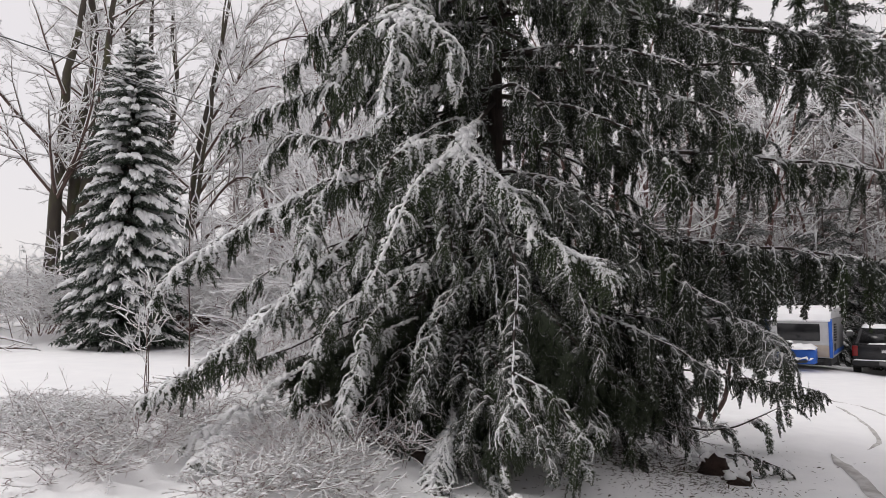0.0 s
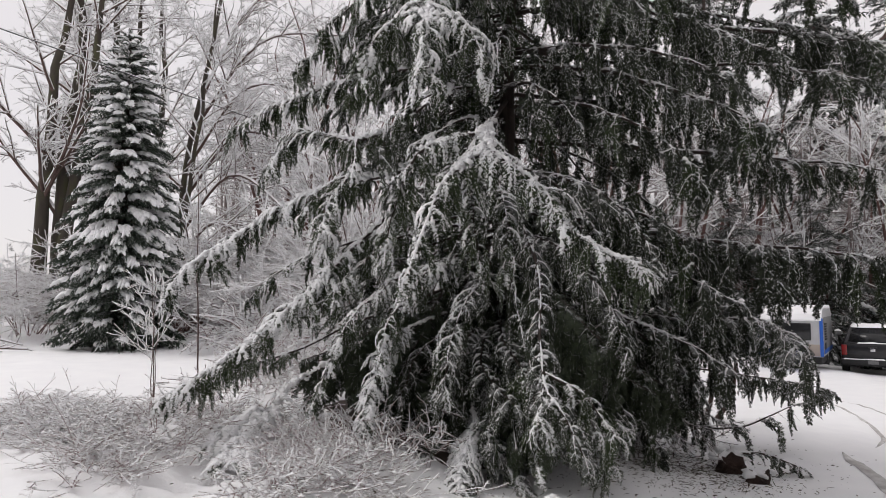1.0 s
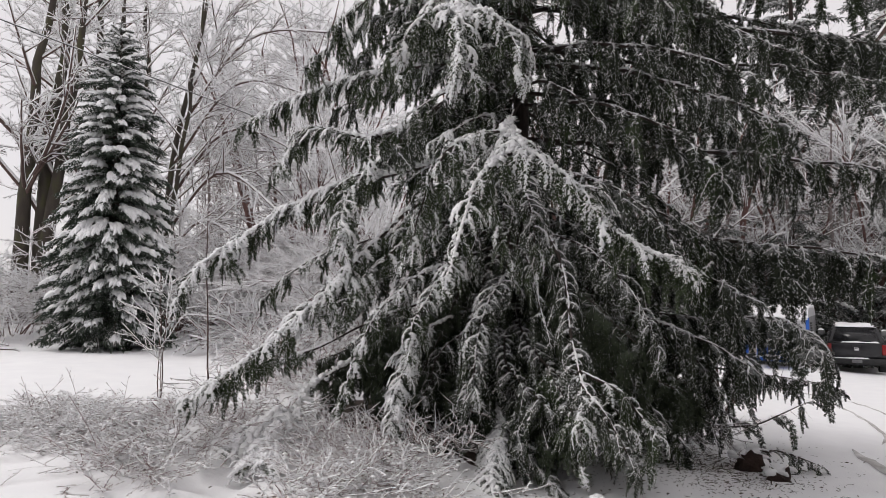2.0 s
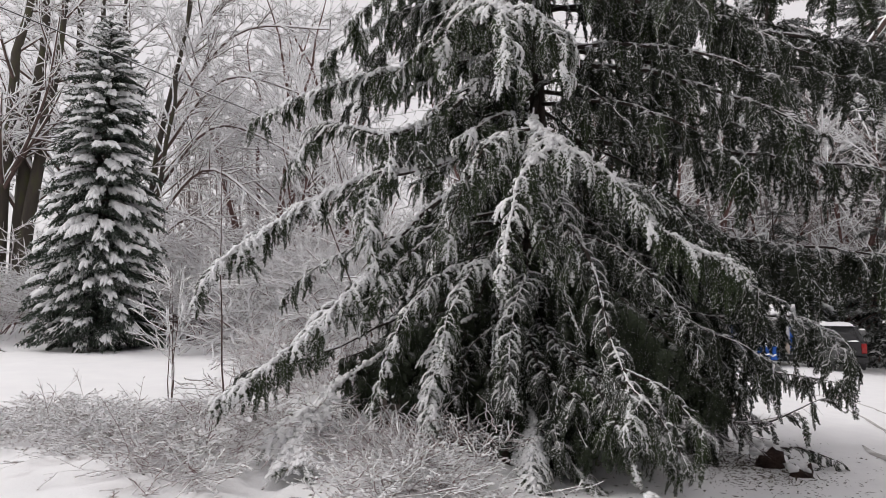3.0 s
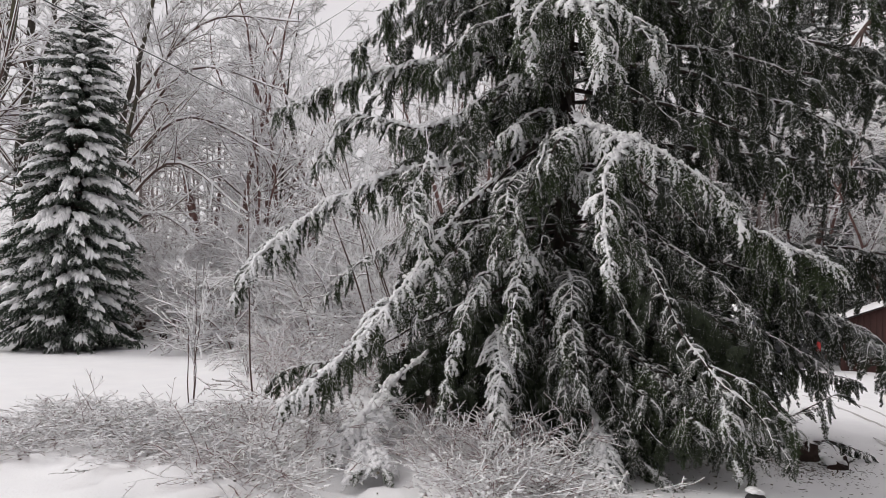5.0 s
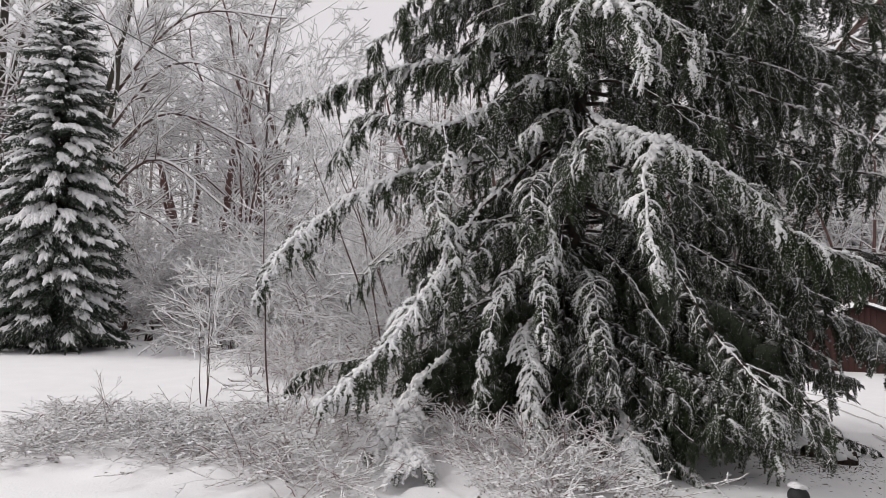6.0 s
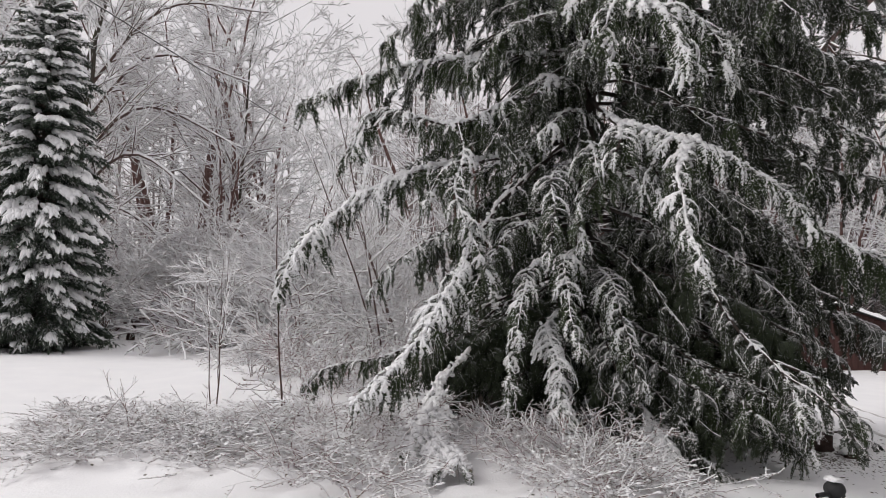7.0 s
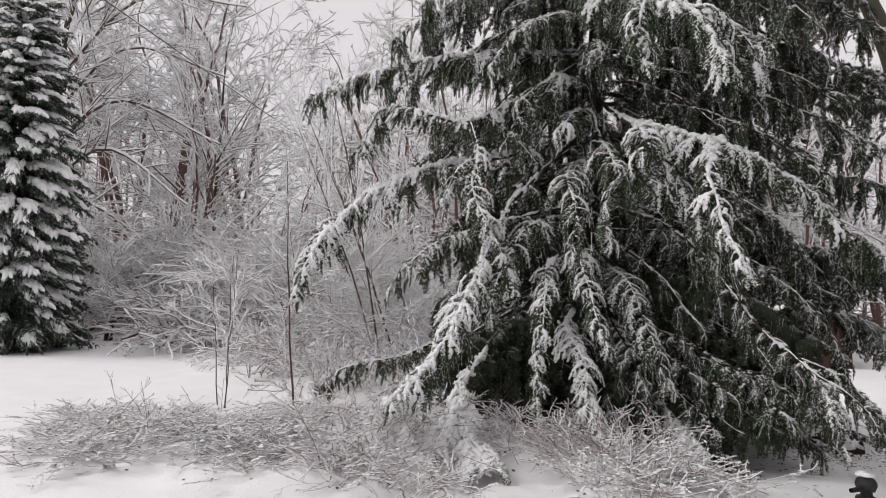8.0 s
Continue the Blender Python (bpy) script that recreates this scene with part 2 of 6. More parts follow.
def build_ground():
    u = np.linspace(-1, 1, 340)
    w = np.sinh(u * 6.2) / np.sinh(6.2)
    x, y = np.meshgrid(w * 420, 9 + w * 420, indexing="ij")
    z = ground_z(x, y)
    # two wheel tracks pressed into the snow of the drive, and one that turns off
    for x0, y0, x1, y1, wide in ((4.75, 7.0, 6.05, 11.4, 0.16), (5.2, 9.0, 9.0, 15.2, 0.11), (7.0, 10.3, 8.3, 14.6, 0.11)):
        along = ((x - x0) * (x1 - x0) + (y - y0) * (y1 - y0)) / math.hypot(x1 - x0, y1 - y0) ** 2
        off = ((x - x0) * (y1 - y0) - (y - y0) * (x1 - x0)) / math.hypot(x1 - x0, y1 - y0) + 0.5 * (along - 0.5) ** 2
        z -= 0.03 * np.exp(-(off / wide) ** 2) * smooth(-0.4, 0.1, along) * (1 - smooth(0.8, 1.2, along))
    n = len(u)
    idx = np.arange(n * n).reshape(n, n)
    quads = np.stack([idx[:-1, :-1], idx[1:, :-1], idx[1:, 1:], idx[:-1, 1:]], -1).reshape(-1, 4)
    me = Geo().add(np.stack([x, y, z], -1), quads).mesh("ground", SNOW)
    tagged(new("ground", me), "fresh white snow lying over lawn and drive", "snowy ground", kind="structure")


build_ground()


def build_sky_blocks():
    """Unseen plain walls close the place behind the walk, added to block sky light."""
    grey = mottled("sky_block_grey", [(0.3, (0.13, 0.125, 0.12)), (0.7, (0.2, 0.19, 0.18))], 2, 6, 0.85, 0.3, 40)
    for name, x0, x1, y0, y1 in (("sky_block_south", -3.0, 7.0, -1.9, -1.6), ("sky_block_east", 7.0, 7.3, -1.9, 5.5)):
        z0, z1 = -1.6, 8.5
        v = [(x, y, z) for x in (x0, x1) for y in (y0, y1) for z in (z0, z1)]
        g = Geo().add(v, [(0, 1, 3, 2), (4, 6, 7, 5), (0, 4, 5, 1), (2, 3, 7, 6), (1, 5, 7, 3), (0, 2, 6, 4)])
        tagged(new(name, g.mesh(name, grey, False)), "unseen plain grey wall added to block sky light", "wall", kind="structure")


build_sky_blocks()


# ---- the large drooping conifer ----


def axis(z):
    """The middle of the trunk at a height."""
    return np.array((0.62 + 0.035 * z, 9.55 - 0.01 * z, z))


def sprout(paths, radii, count, rng, angle, ratio, nodes, lift, start=0.25, thin=0.6, wander=0.25, flat=1.0):
    """Side branches on many branches at once."""
    n, m, _ = paths.shape
    ln = np.linalg.norm(np.diff(paths, axis=1), axis=2).sum(1)
    tan = unit(np.gradient(paths, axis=1))
    u = rng.uniform(start, 0.98, (n, count)) * (m - 1)
    i = np.minimum(u.astype(int), m - 2)
    f = (u - i)[..., None]
    row = np.arange(n)[:, None]
    o = paths[row, i] * (1 - f) + paths[row, i + 1] * f
    t = tan[row, i]
    r = radii[row, i] * thin
    o, t, r, uu = o.reshape(-1, 3), t.reshape(-1, 3), r.reshape(-1), (u / (m - 1)).reshape(-1)
    perp = unit(np.cross(t, rng.normal(0, 1, t.shape)))
    a = radians(1) * rng.normal(angle, 12, len(o))[:, None]
    d = unit((t * np.cos(a) + perp * np.sin(a)) * np.array([1, 1, flat]))
    length = np.repeat(ln, count) * ratio * (1.15 - 0.7 * uu) * rng.uniform(0.6, 1.25, len(o))
    q = np.linspace(0, 1, nodes)
    wob = np.cumsum(rng.normal(0, wander / nodes ** 0.5, (len(o), nodes, 3)), axis=1)
    dirs = unit(d[:, None] + wob + np.array([0, 0, lift]) * q[None, :, None])
    step = (length / (nodes - 1))[:, None, None]
    path = o[:, None] + np.concatenate([np.zeros((len(o), 1, 3)), np.cumsum(dirs[:, 1:] * step, axis=1)], axis=1)
    rad = np.maximum(r[:, None] * (1 - 0.8 * q)[None], 0.0035)
    return path, rad


def twiglets(wood, white, paths, radii, count, rng, angle, ratio, lift, thick, thin):
    """The last, straight twigs of many branches, with the snow that lies along them."""
    p, r = sprout(paths, radii, count, rng, angle, ratio, 3, lift, 0.1, 0.7, 0.35)
    spikes(wood, p[:, 0], p[:, 2], np.maximum(r[:, 0], thin))
    if thick:
        up = np.array([0, 0, 1.0]) * (thin + thick * 0.5)
        spikes(white, p[:, 0] + up, p[:, 2] + up * 0.7, thick)


def cover(geo, paths, radii, thick, k=3):
    """Snow lying on top of branches."""
    lift = np.zeros_like(paths)
    lift[..., 2] = radii * 0.8 + thick * 0.45
    tubes(geo, paths + lift, np.minimum(radii * 0.8 + thick * 0.65, thick * 2.7), k)


def two_tone(name, green, leaf, white):
    """One mesh of foliage and the snow that lies on it."""
    me = Geo()
    split = sum(len(f) for f in green.f)
    me.v, me.f, me.n = green.v + white.v, green.f + [f + green.n for f in white.f], green.n + white.n
    mesh = me.mesh(name, leaf, False)
    if white.v:
        mesh.materials.append(CLUMP)
        count = len(mesh.polygons)
        snowy_faces = np.arange(count) >= split
        mesh.polygons.foreach_set("material_index", snowy_faces.astype(np.int32))
        mesh.polygons.foreach_set("use_smooth", snowy_faces)
    return mesh


def feather(seed, leaf, a0, a1, knee, spread, snow, chance, roll=12.0, pinnae=26, forks=0, crest=1.0, dusting=0.35, grain=0.8):
    """A spray of scale-leaf foliage one metre long: it sets out along x at a slope of a0 degrees and hangs at a1 from the knee on.
    Pairs of flat side sprays, each with its own rows of leaflets, carry ridges of snow."""
    rng = np.random.default_rng(seed)
    green, white = Geo(), Geo()
    m = 26
    u = np.linspace(0, 1, m)
    ang = np.radians(a0 + (a1 - a0) * smooth(0, knee, u))
    step = np.stack([np.cos(ang), 0.10 * np.cumsum(rng.normal(0, 0.35, m)), np.sin(ang)], 1)
    main = np.concatenate([[(0, 0, 0)], np.cumsum(step[1:] / (m - 1), axis=0)])
    stems = [(main, 1.0)]
    for k in range(forks):
        i = int(m * rng.uniform(0.16, 0.5))
        rest = main[i:] - main[i]
        turn = radians(rng.choice([-1, 1]) * rng.uniform(14, 34))
        size = rng.uniform(0.55, 0.85)
        side = np.stack([rest[:, 0] * size, rest[:, 1] + np.linspace(0, 1, len(rest)) ** 0.6 * math.sin(turn) * 0.42, rest[:, 2] * size], 1)
        new_u = np.linspace(0, 1, m)
        old_u = np.linspace(0, 1, len(rest))
        stems.append((main[i] + np.stack([np.interp(new_u, old_u, side[:, c]) for c in range(3)], 1), 0.78))
    for path, size in stems:
        length = np.linalg.norm(np.diff(path, axis=0), axis=1).sum()
        tubes(green, path[None], (0.0042 * (1 - u) + 0.0013)[None], 3)
        n = max(8, int(pinnae * length))
        rows = np.repeat((np.arange(n) + 0.6) / n, 2) + rng.normal(0, 0.006, 2 * n)
        rows = np.clip(rows, 0.03, 0.995)
        sg = np.tile([1.0, -1.0], n)
        tan = unit(np.gradient(path, axis=0))
        at = np.stack([np.interp(rows, u, path[:, c]) for c in range(3)], 1)
        t = unit(np.stack([np.interp(rows, u, tan[:, c]) for c in range(3)], 1))
        y = unit(np.cross(np.cross(t, np.array([0.0, 1.0, 0.0])), t))
        nrm = unit(np.cross(t, y))
        nrm = nrm * np.where(nrm[:, 2:3] + 0.6 * nrm[:, 0:1] < 0, -1.0, 1.0)
        phi = np.radians(rng.normal(0, roll, 2 * n))[:, None]
        s = (y * np.cos(phi) + nrm * np.sin(phi)) * sg[:, None]
        face = unit(np.cross(t, s))
        face = face * np.where((face * nrm).sum(1, keepdims=True) < 0, -1.0, 1.0)
        beta = np.radians(62 - 26 * rows + rng.normal(0, 7, 2 * n))[:, None]
        d = unit(t * np.cos(beta) + s * np.sin(beta) - nrm * 0.12 + np.array([0, 0, -0.22]))
        ln = spread * size * np.minimum(1, 0.45 + rows * 2.6) * (1 - 0.66 * rows ** 1.7) * rng.uniform(0.68, 1.25, 2 * n)
        flat = unit(np.cross(face, d))
        blades(green, at, d, flat, ln * 1.02, ln * 0.1 + 0.005)
        for v, sd, wide in ((0.1, 1, 0.46), (0.16, -1, 0.48), (0.31, 1, 0.44), (0.38, -1, 0.42), (0.52, 1, 0.36), (0.6, -1, 0.34), (0.74, 1, 0.25)):
            a = radians(46) + rng.normal(0, 0.1, 2 * n)[:, None]
            dk = unit(d * np.cos(a) + flat * np.sin(a) * sd - face * rng.uniform(-0.05, 0.22, (2 * n, 1)))
            blades(green, at + d * (ln * v)[:, None], dk, unit(np.cross(face, dk)), ln * wide * rng.uniform(0.8, 1.3, 2 * n), ln * 0.115 + 0.005)
        # snow along the upper side of the side sprays
        lie = np.clip(face[:, 2] * 1.3 + 0.25, dusting, 1.0)
        pick = np.flatnonzero(rng.uniform(0, 1, 2 * n) < chance * np.clip(lie + 0.25, 0, 1))
        if len(pick) and snow > 0:
            v = np.array([0.0, 0.16, 0.36, 0.56, 0.72])[None] * rng.uniform(0.6, 1.15, (len(pick), 1))
            fat = snow * lie[pick] * rng.uniform(0.65, 1.25, len(pick)) * np.clip(ln[pick] / (spread * 0.7), 0.5, 1.1)
            rad = fat[:, None] * np.array([0.55, 1.0, 0.95, 0.75, 0.12]) * np.clip(rng.normal(1, 0.3, (len(pick), 5)), 0.35, 1.7)
            mid = at[pick][:, None] + d[pick][:, None] * (ln[pick][:, None] * v)[..., None] + rng.normal(0, 0.12, (len(pick), 5, 3)) * rad[..., None] + face[pick][:, None] * (rad * 0.55 + 0.002)[..., None]
            tubes(white, mid, rad, 4)
        # dabs of snow and rime caught among the leaflets
        c = int(2 * n * grain)
        if c:
            who = rng.integers(0, 2 * n, c)
            fat = rng.uniform(0.3, 0.85, c) * snow * (0.55 + 0.6 * lie[who])
            spot = at[who] + d[who] * (ln[who] * rng.uniform(0.1, 0.85, c))[:, None] + flat[who] * (ln[who] * rng.normal(0, 0.13, c))[:, None] + face[who] * (fat * 0.5 + 0.002)[:, None]
            lumps(white, spot, d[who] + rng.normal(0, 0.4, (c, 3)), fat * rng.uniform(1.3, 2.6, c), fat, rng, fat * 0.7, True)
        if snow > 0 and crest > 0:
            fat = snow * 1.35 * crest * np.clip(1.35 * (1 - np.abs(tan[:, 2])), 0.06, 1) * np.clip(1 + 0.35 * waves(u * 3, u * 0 + seed, 0.5, rng, 3), 0.4, 1.6) * (1 - 0.6 * u)
            top = unit(np.cross(tan, np.cross(np.array([0.25, 0, 1.0]), tan)))
            fat[0] = fat[-1] = 0.001
            tubes(white, (path + top * (fat * 0.5 + 0.003)[:, None])[None], fat[None], 6)
    return two_tone("spray", green, leaf, white)


TAIL_RIME = [feather(200 + i, CEDAR_RIME, 12 - 4 * i, -86 + i, 0.30 + 0.03 * i, 0.14, 0.0125, 0.1, 42, 46, (1, 1, 1, 2, 2, 1)[i], 1.1, 0.25, 0.95) for i in range(6)]
TAIL_GREEN = [feather(220 + i, CEDAR_LEAF, 4 - 5 * i, -86 + i, 0.34 + 0.03 * i, 0.14, 0.0135, 0.08, 38, 46, (1, 1, 2, 1, 2)[i], 1.1, 0.2, 0.8) for i in range(5)]
TAIL_DARK = [feather(240 + i, CEDAR_DEEP, 0, -84, 0.35, 0.21, 0.008, 0.03, 42, 30, 2, 0.4, 0.1, 0.2) for i in range(4)]
FROND_SNOWY = [feather(260 + i, CEDAR_LEAF, 14 - 4 * i, -62 - 3 * i, 0.9, 0.185, 0.018, 0.24, 18, 38, (1, 1, 2, 1, 2)[i], 0.95, 0.35, 1.3) for i in range(5)]
FROND_RIME = [feather(280 + i, CEDAR_RIME, 8 - 5 * i, -64 - 4 * i, 0.85, 0.175, 0.012, 0.12, 20, 40, (1, 1, 2, 1)[i], 0.9, 0.25, 0.8) for i in range(4)]
FROND_LADEN = [feather(320 + i, CEDAR_LEAF, 6 - 3 * i, -40 - 4 * i, 0.9, 0.19, 0.062, 0.95, 10, 22, (0, 1, 0)[i], 1.1, 0.7, 1.2) for i in range(3)]
FROND_HEAVY = [feather(300 + i, CEDAR_LEAF, 12 - 4 * i, -58 - 4 * i, 0.9, 0.19, 0.027, 0.62, 14, 34, (1, 2, 1, 2)[i], 1.0, 0.45, 1.6) for i in range(4)]


def limb_parts(tree, path, radius, rng, bare=0.12, reach=0.6, gap=0.07, snow=0.8, ridge=1.0, leaf=None, sides=7, label="", taper=0.6, tails=0.5, hang=0.42, deep=False):
    """A limb with its sprays and snow. reach: how long the side sprays are; gap: metres from one to the next;
    hang: share of sprays that hang straight down as tails; tails: the length of those."""
    rimed = leaf is CEDAR_RIME
    pts, length = spline(path, 48)
    s = np.linspace(0, 1, 48)
    pts = pts + np.stack([waves(s * length, s * 0 + 3, 0.9, rng, 2), waves(s * length, s * 0 + 7, 0.9, rng, 2), waves(s * length, s * 0 + 11, 0.8, rng, 2)], 1) * 0.025 * np.sqrt(s)[:, None]
    rad = radius * (1 - s) ** 0.8 + 0.004
    wood, white = Geo(), Geo()
    tubes(wood, pts[None], rad[None], sides)
    tan = unit(np.gradient(pts, axis=0))
    along = lambda v, a: np.stack([np.interp(v, s, a[:, i]) for i in range(3)], 1)
    n = max(4, int(length * (1 - bare) / gap))
    u = np.clip(bare + (0.99 - bare) * (np.arange(n) + 0.5 + rng.uniform(-0.35, 0.35, n)) / n, 0, 0.995)
    at, t = along(u, pts), unit(along(u, tan))
    env = np.minimum(1, (u - bare) / 0.2 + 0.4) * (1 - taper * u ** 1.8)
    # thin dead twigs between the sprays
    k = int(length * 7)
    tu = rng.uniform(0.04, 0.97, k)
    to, tt = along(tu, pts), along(tu, tan)
    away = unit(np.cross(tt, rng.normal(0, 1, tt.shape)) + tt * 0.5 + np.array([0, 0, -0.35]))
    spikes(wood, to, to + away * rng.uniform(0.06, 0.3, k)[:, None], 0.0035)
    if ridge > 0:
        mm = max(20, int(length / 0.022))
        us = np.linspace(bare * 0.4, 1.0, mm)
        sp = along(us, pts)
        flat = np.clip(1.2 - 0.95 * np.abs(along(us, tan)[:, 2]), 0.22, 1)
        swell = 1 + (0.4 if ridge > 1.2 else 1.1) * waves(us * length, us * 0, 0.28, rng, 3) + 0.16 * rng.normal(0, 1, mm)
        fat = np.clip((0.024 if ridge > 1.6 else 0.018) * ridge * np.clip(swell, 0.06, 1.9) * np.minimum(1, (us - bare * 0.4) * 4 + 0.45) * (1 - 0.4 * us) * flat, 0.003, 0.068)
        fat[0] = fat[-1] = 0.001
        sp[:, 2] += np.interp(us, s, rad) * 0.8 + fat * 0.35
        sp += rng.normal(0, 0.12, (mm, 3)) * fat[:, None]
        tubes(white, sp[None], fat[None] * 0.72, 7)
        heap = int(length * 60)
        hu = rng.uniform(bare * 0.5 + 0.03, 1.0, heap)
        hs = np.interp(hu, us, fat) * rng.uniform(0.35, 1.05, heap)
        hp = np.stack([np.interp(hu, us, sp[:, i]) for i in range(3)], 1) + rng.normal(0, 0.95, (heap, 3)) * hs[:, None] * np.array([1.3, 1.3, 0.6])
        lumps(white, hp, along(hu, tan) + rng.normal(0, 0.4, (heap, 3)), hs * 1.3, hs, rng, hs * 0.8)
    limb = part("limb", wood, CEDAR_BARK, tree, label)
    if white.v:
        part("snow", white, CLUMP, limb, kind="stuff")

    def spray(stock, o, heading, tilt, long, wide):
        ob = new("spray", stock[int(rng.integers(len(stock)))])
        ob.parent = limb
        ob.matrix_local = pose(*o, rng.normal(0, 7), tilt, heading) @ Matrix.Diagonal((long, wide, long, 1))
        tagged(ob, kind="stuff")

    for i in range(n):
        hx, hy, hz = t[i]
        steep = math.hypot(hx, hy)
        base = math.degrees(math.atan2(hy, hx))
        sg = 1 if i % 2 else -1
        long = reach * env[i] * rng.uniform(0.72, 1.22)
        if rng.uniform() < hang:
            heading = base + sg * rng.uniform(25, 100) if steep > 0.3 else rng.uniform(0, 360)
            long = tails * (0.45 + 0.55 * env[i]) * rng.uniform(0.65, 1.25)
            stock = TAIL_DARK if deep else TAIL_RIME if rimed and rng.uniform() < 0.85 else TAIL_GREEN
            tilt = rng.uniform(-14, 22)
        else:
            heading = base + sg * rng.uniform(28, 66) if steep > 0.25 else rng.uniform(0, 360)
            stock = TAIL_DARK if deep else FROND_LADEN if snow > 1.3 else (FROND_RIME if rimed or rng.uniform() > snow else FROND_HEAVY if rng.uniform() < 1.35 * (snow - 0.75) else FROND_SNOWY)
            tilt = -math.degrees(math.asin(max(-0.9, min(0.9, hz)))) * 0.55 + rng.uniform(-12, 10)
        spray(stock, at[i], heading, tilt, long, max(long, 0.34) * rng.uniform(0.9, 1.2))
    # the tip ends in a spray of its own
    spray(TAIL_DARK if deep else FROND_RIME if rimed else FROND_SNOWY, pts[-2], math.degrees(math.atan2(tan[-1][1], tan[-1][0])), -math.degrees(math.asin(tan[-1][2])) * 0.7, max(0.22, reach * (1 - taper) * 0.9), 0.4)
    return limb


def build_conifer():
    rng = np.random.default_rng(11)
    tree = thing("conifer_tree", "large drooping evergreen conifer laden with fresh snow", "tree")
    z = np.concatenate([[-0.6, -0.35, -0.1, 0.15], np.linspace(0.5, 15.5, 26)])
    path = np.array([axis(v) for v in z])
    path[:, 0] += 0.02 * np.sin(z * 2.1)
    rad = 0.15 * (1 - np.clip(z, 0, 20) / 16.5) + 0.10 * np.exp(-(z + 0.5) * 2.4)
    part("trunk", tubes(Geo(), path[None], rad[None], 14), CEDAR_BARK, tree, "dark fissured brown trunk")
    A = lambda v: tuple(axis(v))
    L = lambda path, r, **k: limb_parts(tree, path, r, rng, **k)
    R = CEDAR_RIME
    CURTAIN = dict(gap=0.12, hang=0.85, tails=0.85)
    FRINGE = dict(gap=0.055, hang=0.42, tails=0.6)
    # limbs reaching over the lawn
    L([A(5.1), (-0.6, 9.6, 5.0), (-1.75, 9.75, 4.8), (-2.8, 9.95, 4.5), (-3.32, 9.9, 4.12)], 0.03, bare=0.16, snow=1.1, ridge=2.1, reach=0.58, taper=0.4, gap=0.045, hang=0.35, tails=0.58)
    L([A(4.75), (-0.45, 9.5, 4.32), (-1.38, 9.4, 3.86), (-2.33, 9.7, 4.02), (-2.8, 9.6, 3.35)], 0.034, bare=0.3, snow=1.1, ridge=1.7, reach=0.58, taper=0.4, gap=0.045, hang=0.35, tails=0.58)
    L([(-1.38, 9.38, 3.86), (-1.4, 9.1, 3.75), (-1.43, 8.82, 3.3), (-1.66, 8.42, 2.8), (-1.66, 7.9, 2.2), (-1.42, 7.7, 1.5)], 0.014, reach=0.5, bare=0.2, snow=1.22, ridge=1.8)
    L([(-1.43, 8.8, 3.25), (-1.8, 8.6, 3.0), (-2.05, 8.4, 2.6)], 0.01, reach=0.32, bare=0.1, snow=1.22, ridge=1.3)
    L([A(3.9), (-0.8, 9.7, 3.45), (-2.0, 9.6, 3.15), (-3.07, 9.3, 2.46), (-3.57, 8.5, 1.87), (-3.7, 8.4, 1.5)], 0.03, bare=0.36, snow=1.22, ridge=2.5, reach=0.5, taper=0.4, **FRINGE)
    L([A(4.1), (-0.52, 9.1, 3.03), (-1.06, 8.76, 2.55), (-1.93, 7.84, 1.53), (-2.48, 7.17, 0.98), (-3.13, 6.77, 0.48)], 0.034, bare=0.46, snow=1.22, ridge=2.2, reach=0.5, taper=0.5, gap=0.044, hang=0.52, tails=0.55)
    # the limb that forks towards the viewer
    L([A(4.5), (0.34, 8.0, 3.66), (0.22, 6.4, 3.02), (0.6, 5.9, 2.6), (0.9, 5.58, 2.12), (1.38, 5.25, 1.74)], 0.032, reach=0.52, bare=0.36, snow=1.0, ridge=2.2, taper=0.35, gap=0.046)
    L([(0.24, 6.45, 3.03), (-0.05, 6.2, 2.85), (-0.28, 6.0, 2.57), (-0.44, 5.68, 2.13), (-0.62, 5.27, 1.68)], 0.016, reach=0.32, bare=0.1, snow=1.0, ridge=2.0)
    L([(0.34, 7.7, 3.55), (-0.2, 7.1, 3.3), (-0.53, 6.6, 2.98), (-0.77, 6.9, 2.4), (-0.85, 6.8, 2.0)], 0.016, reach=0.5, bare=0.15, snow=0.9, ridge=1.1)
    L([(0.3, 7.0, 3.25), (0.1, 6.9, 2.9), (0.05, 6.6, 2.4), (0.1, 6.4, 1.9)], 0.014, reach=0.5, bare=0.05, snow=0.6, ridge=0.9)
    L([A(2.9), (0.8, 7.9, 2.35), (0.82, 7.1, 1.7), (0.69, 6.4, 1.15), (0.63, 5.73, 0.77), (0.76, 5.35, 0.5), (0.86, 5.2, 0.22)], 0.028, reach=0.42, bare=0.25, snow=0.85, ridge=1.1, leaf=R, taper=0.3, gap=0.09)
    L([(0.62, 5.9, 0.9), (0.95, 5.7, 0.72), (1.15, 5.5, 0.4)], 0.01, reach=0.32, bare=0.05, snow=0.8, ridge=0.9, taper=0.2)
    # high limb that hangs over the front
    L([A(6.6), (-0.2, 8.4, 5.6), (-0.4, 6.5, 4.46), (-0.42, 5.9, 4.05), (-0.38, 5.6, 3.45)], 0.034, reach=0.58, bare=0.35, snow=1.0, ridge=2.2, gap=0.045, tails=0.6, hang=0.5, taper=0.4)
    L([(-0.36, 6.8, 4.6), (-0.62, 6.45, 4.42), (-0.9, 6.15, 4.05), (-1.0, 6.0, 3.6)], 0.014, reach=0.5, bare=0.05, snow=1.0, ridge=1.8, gap=0.05, tails=0.55, hang=0.5)
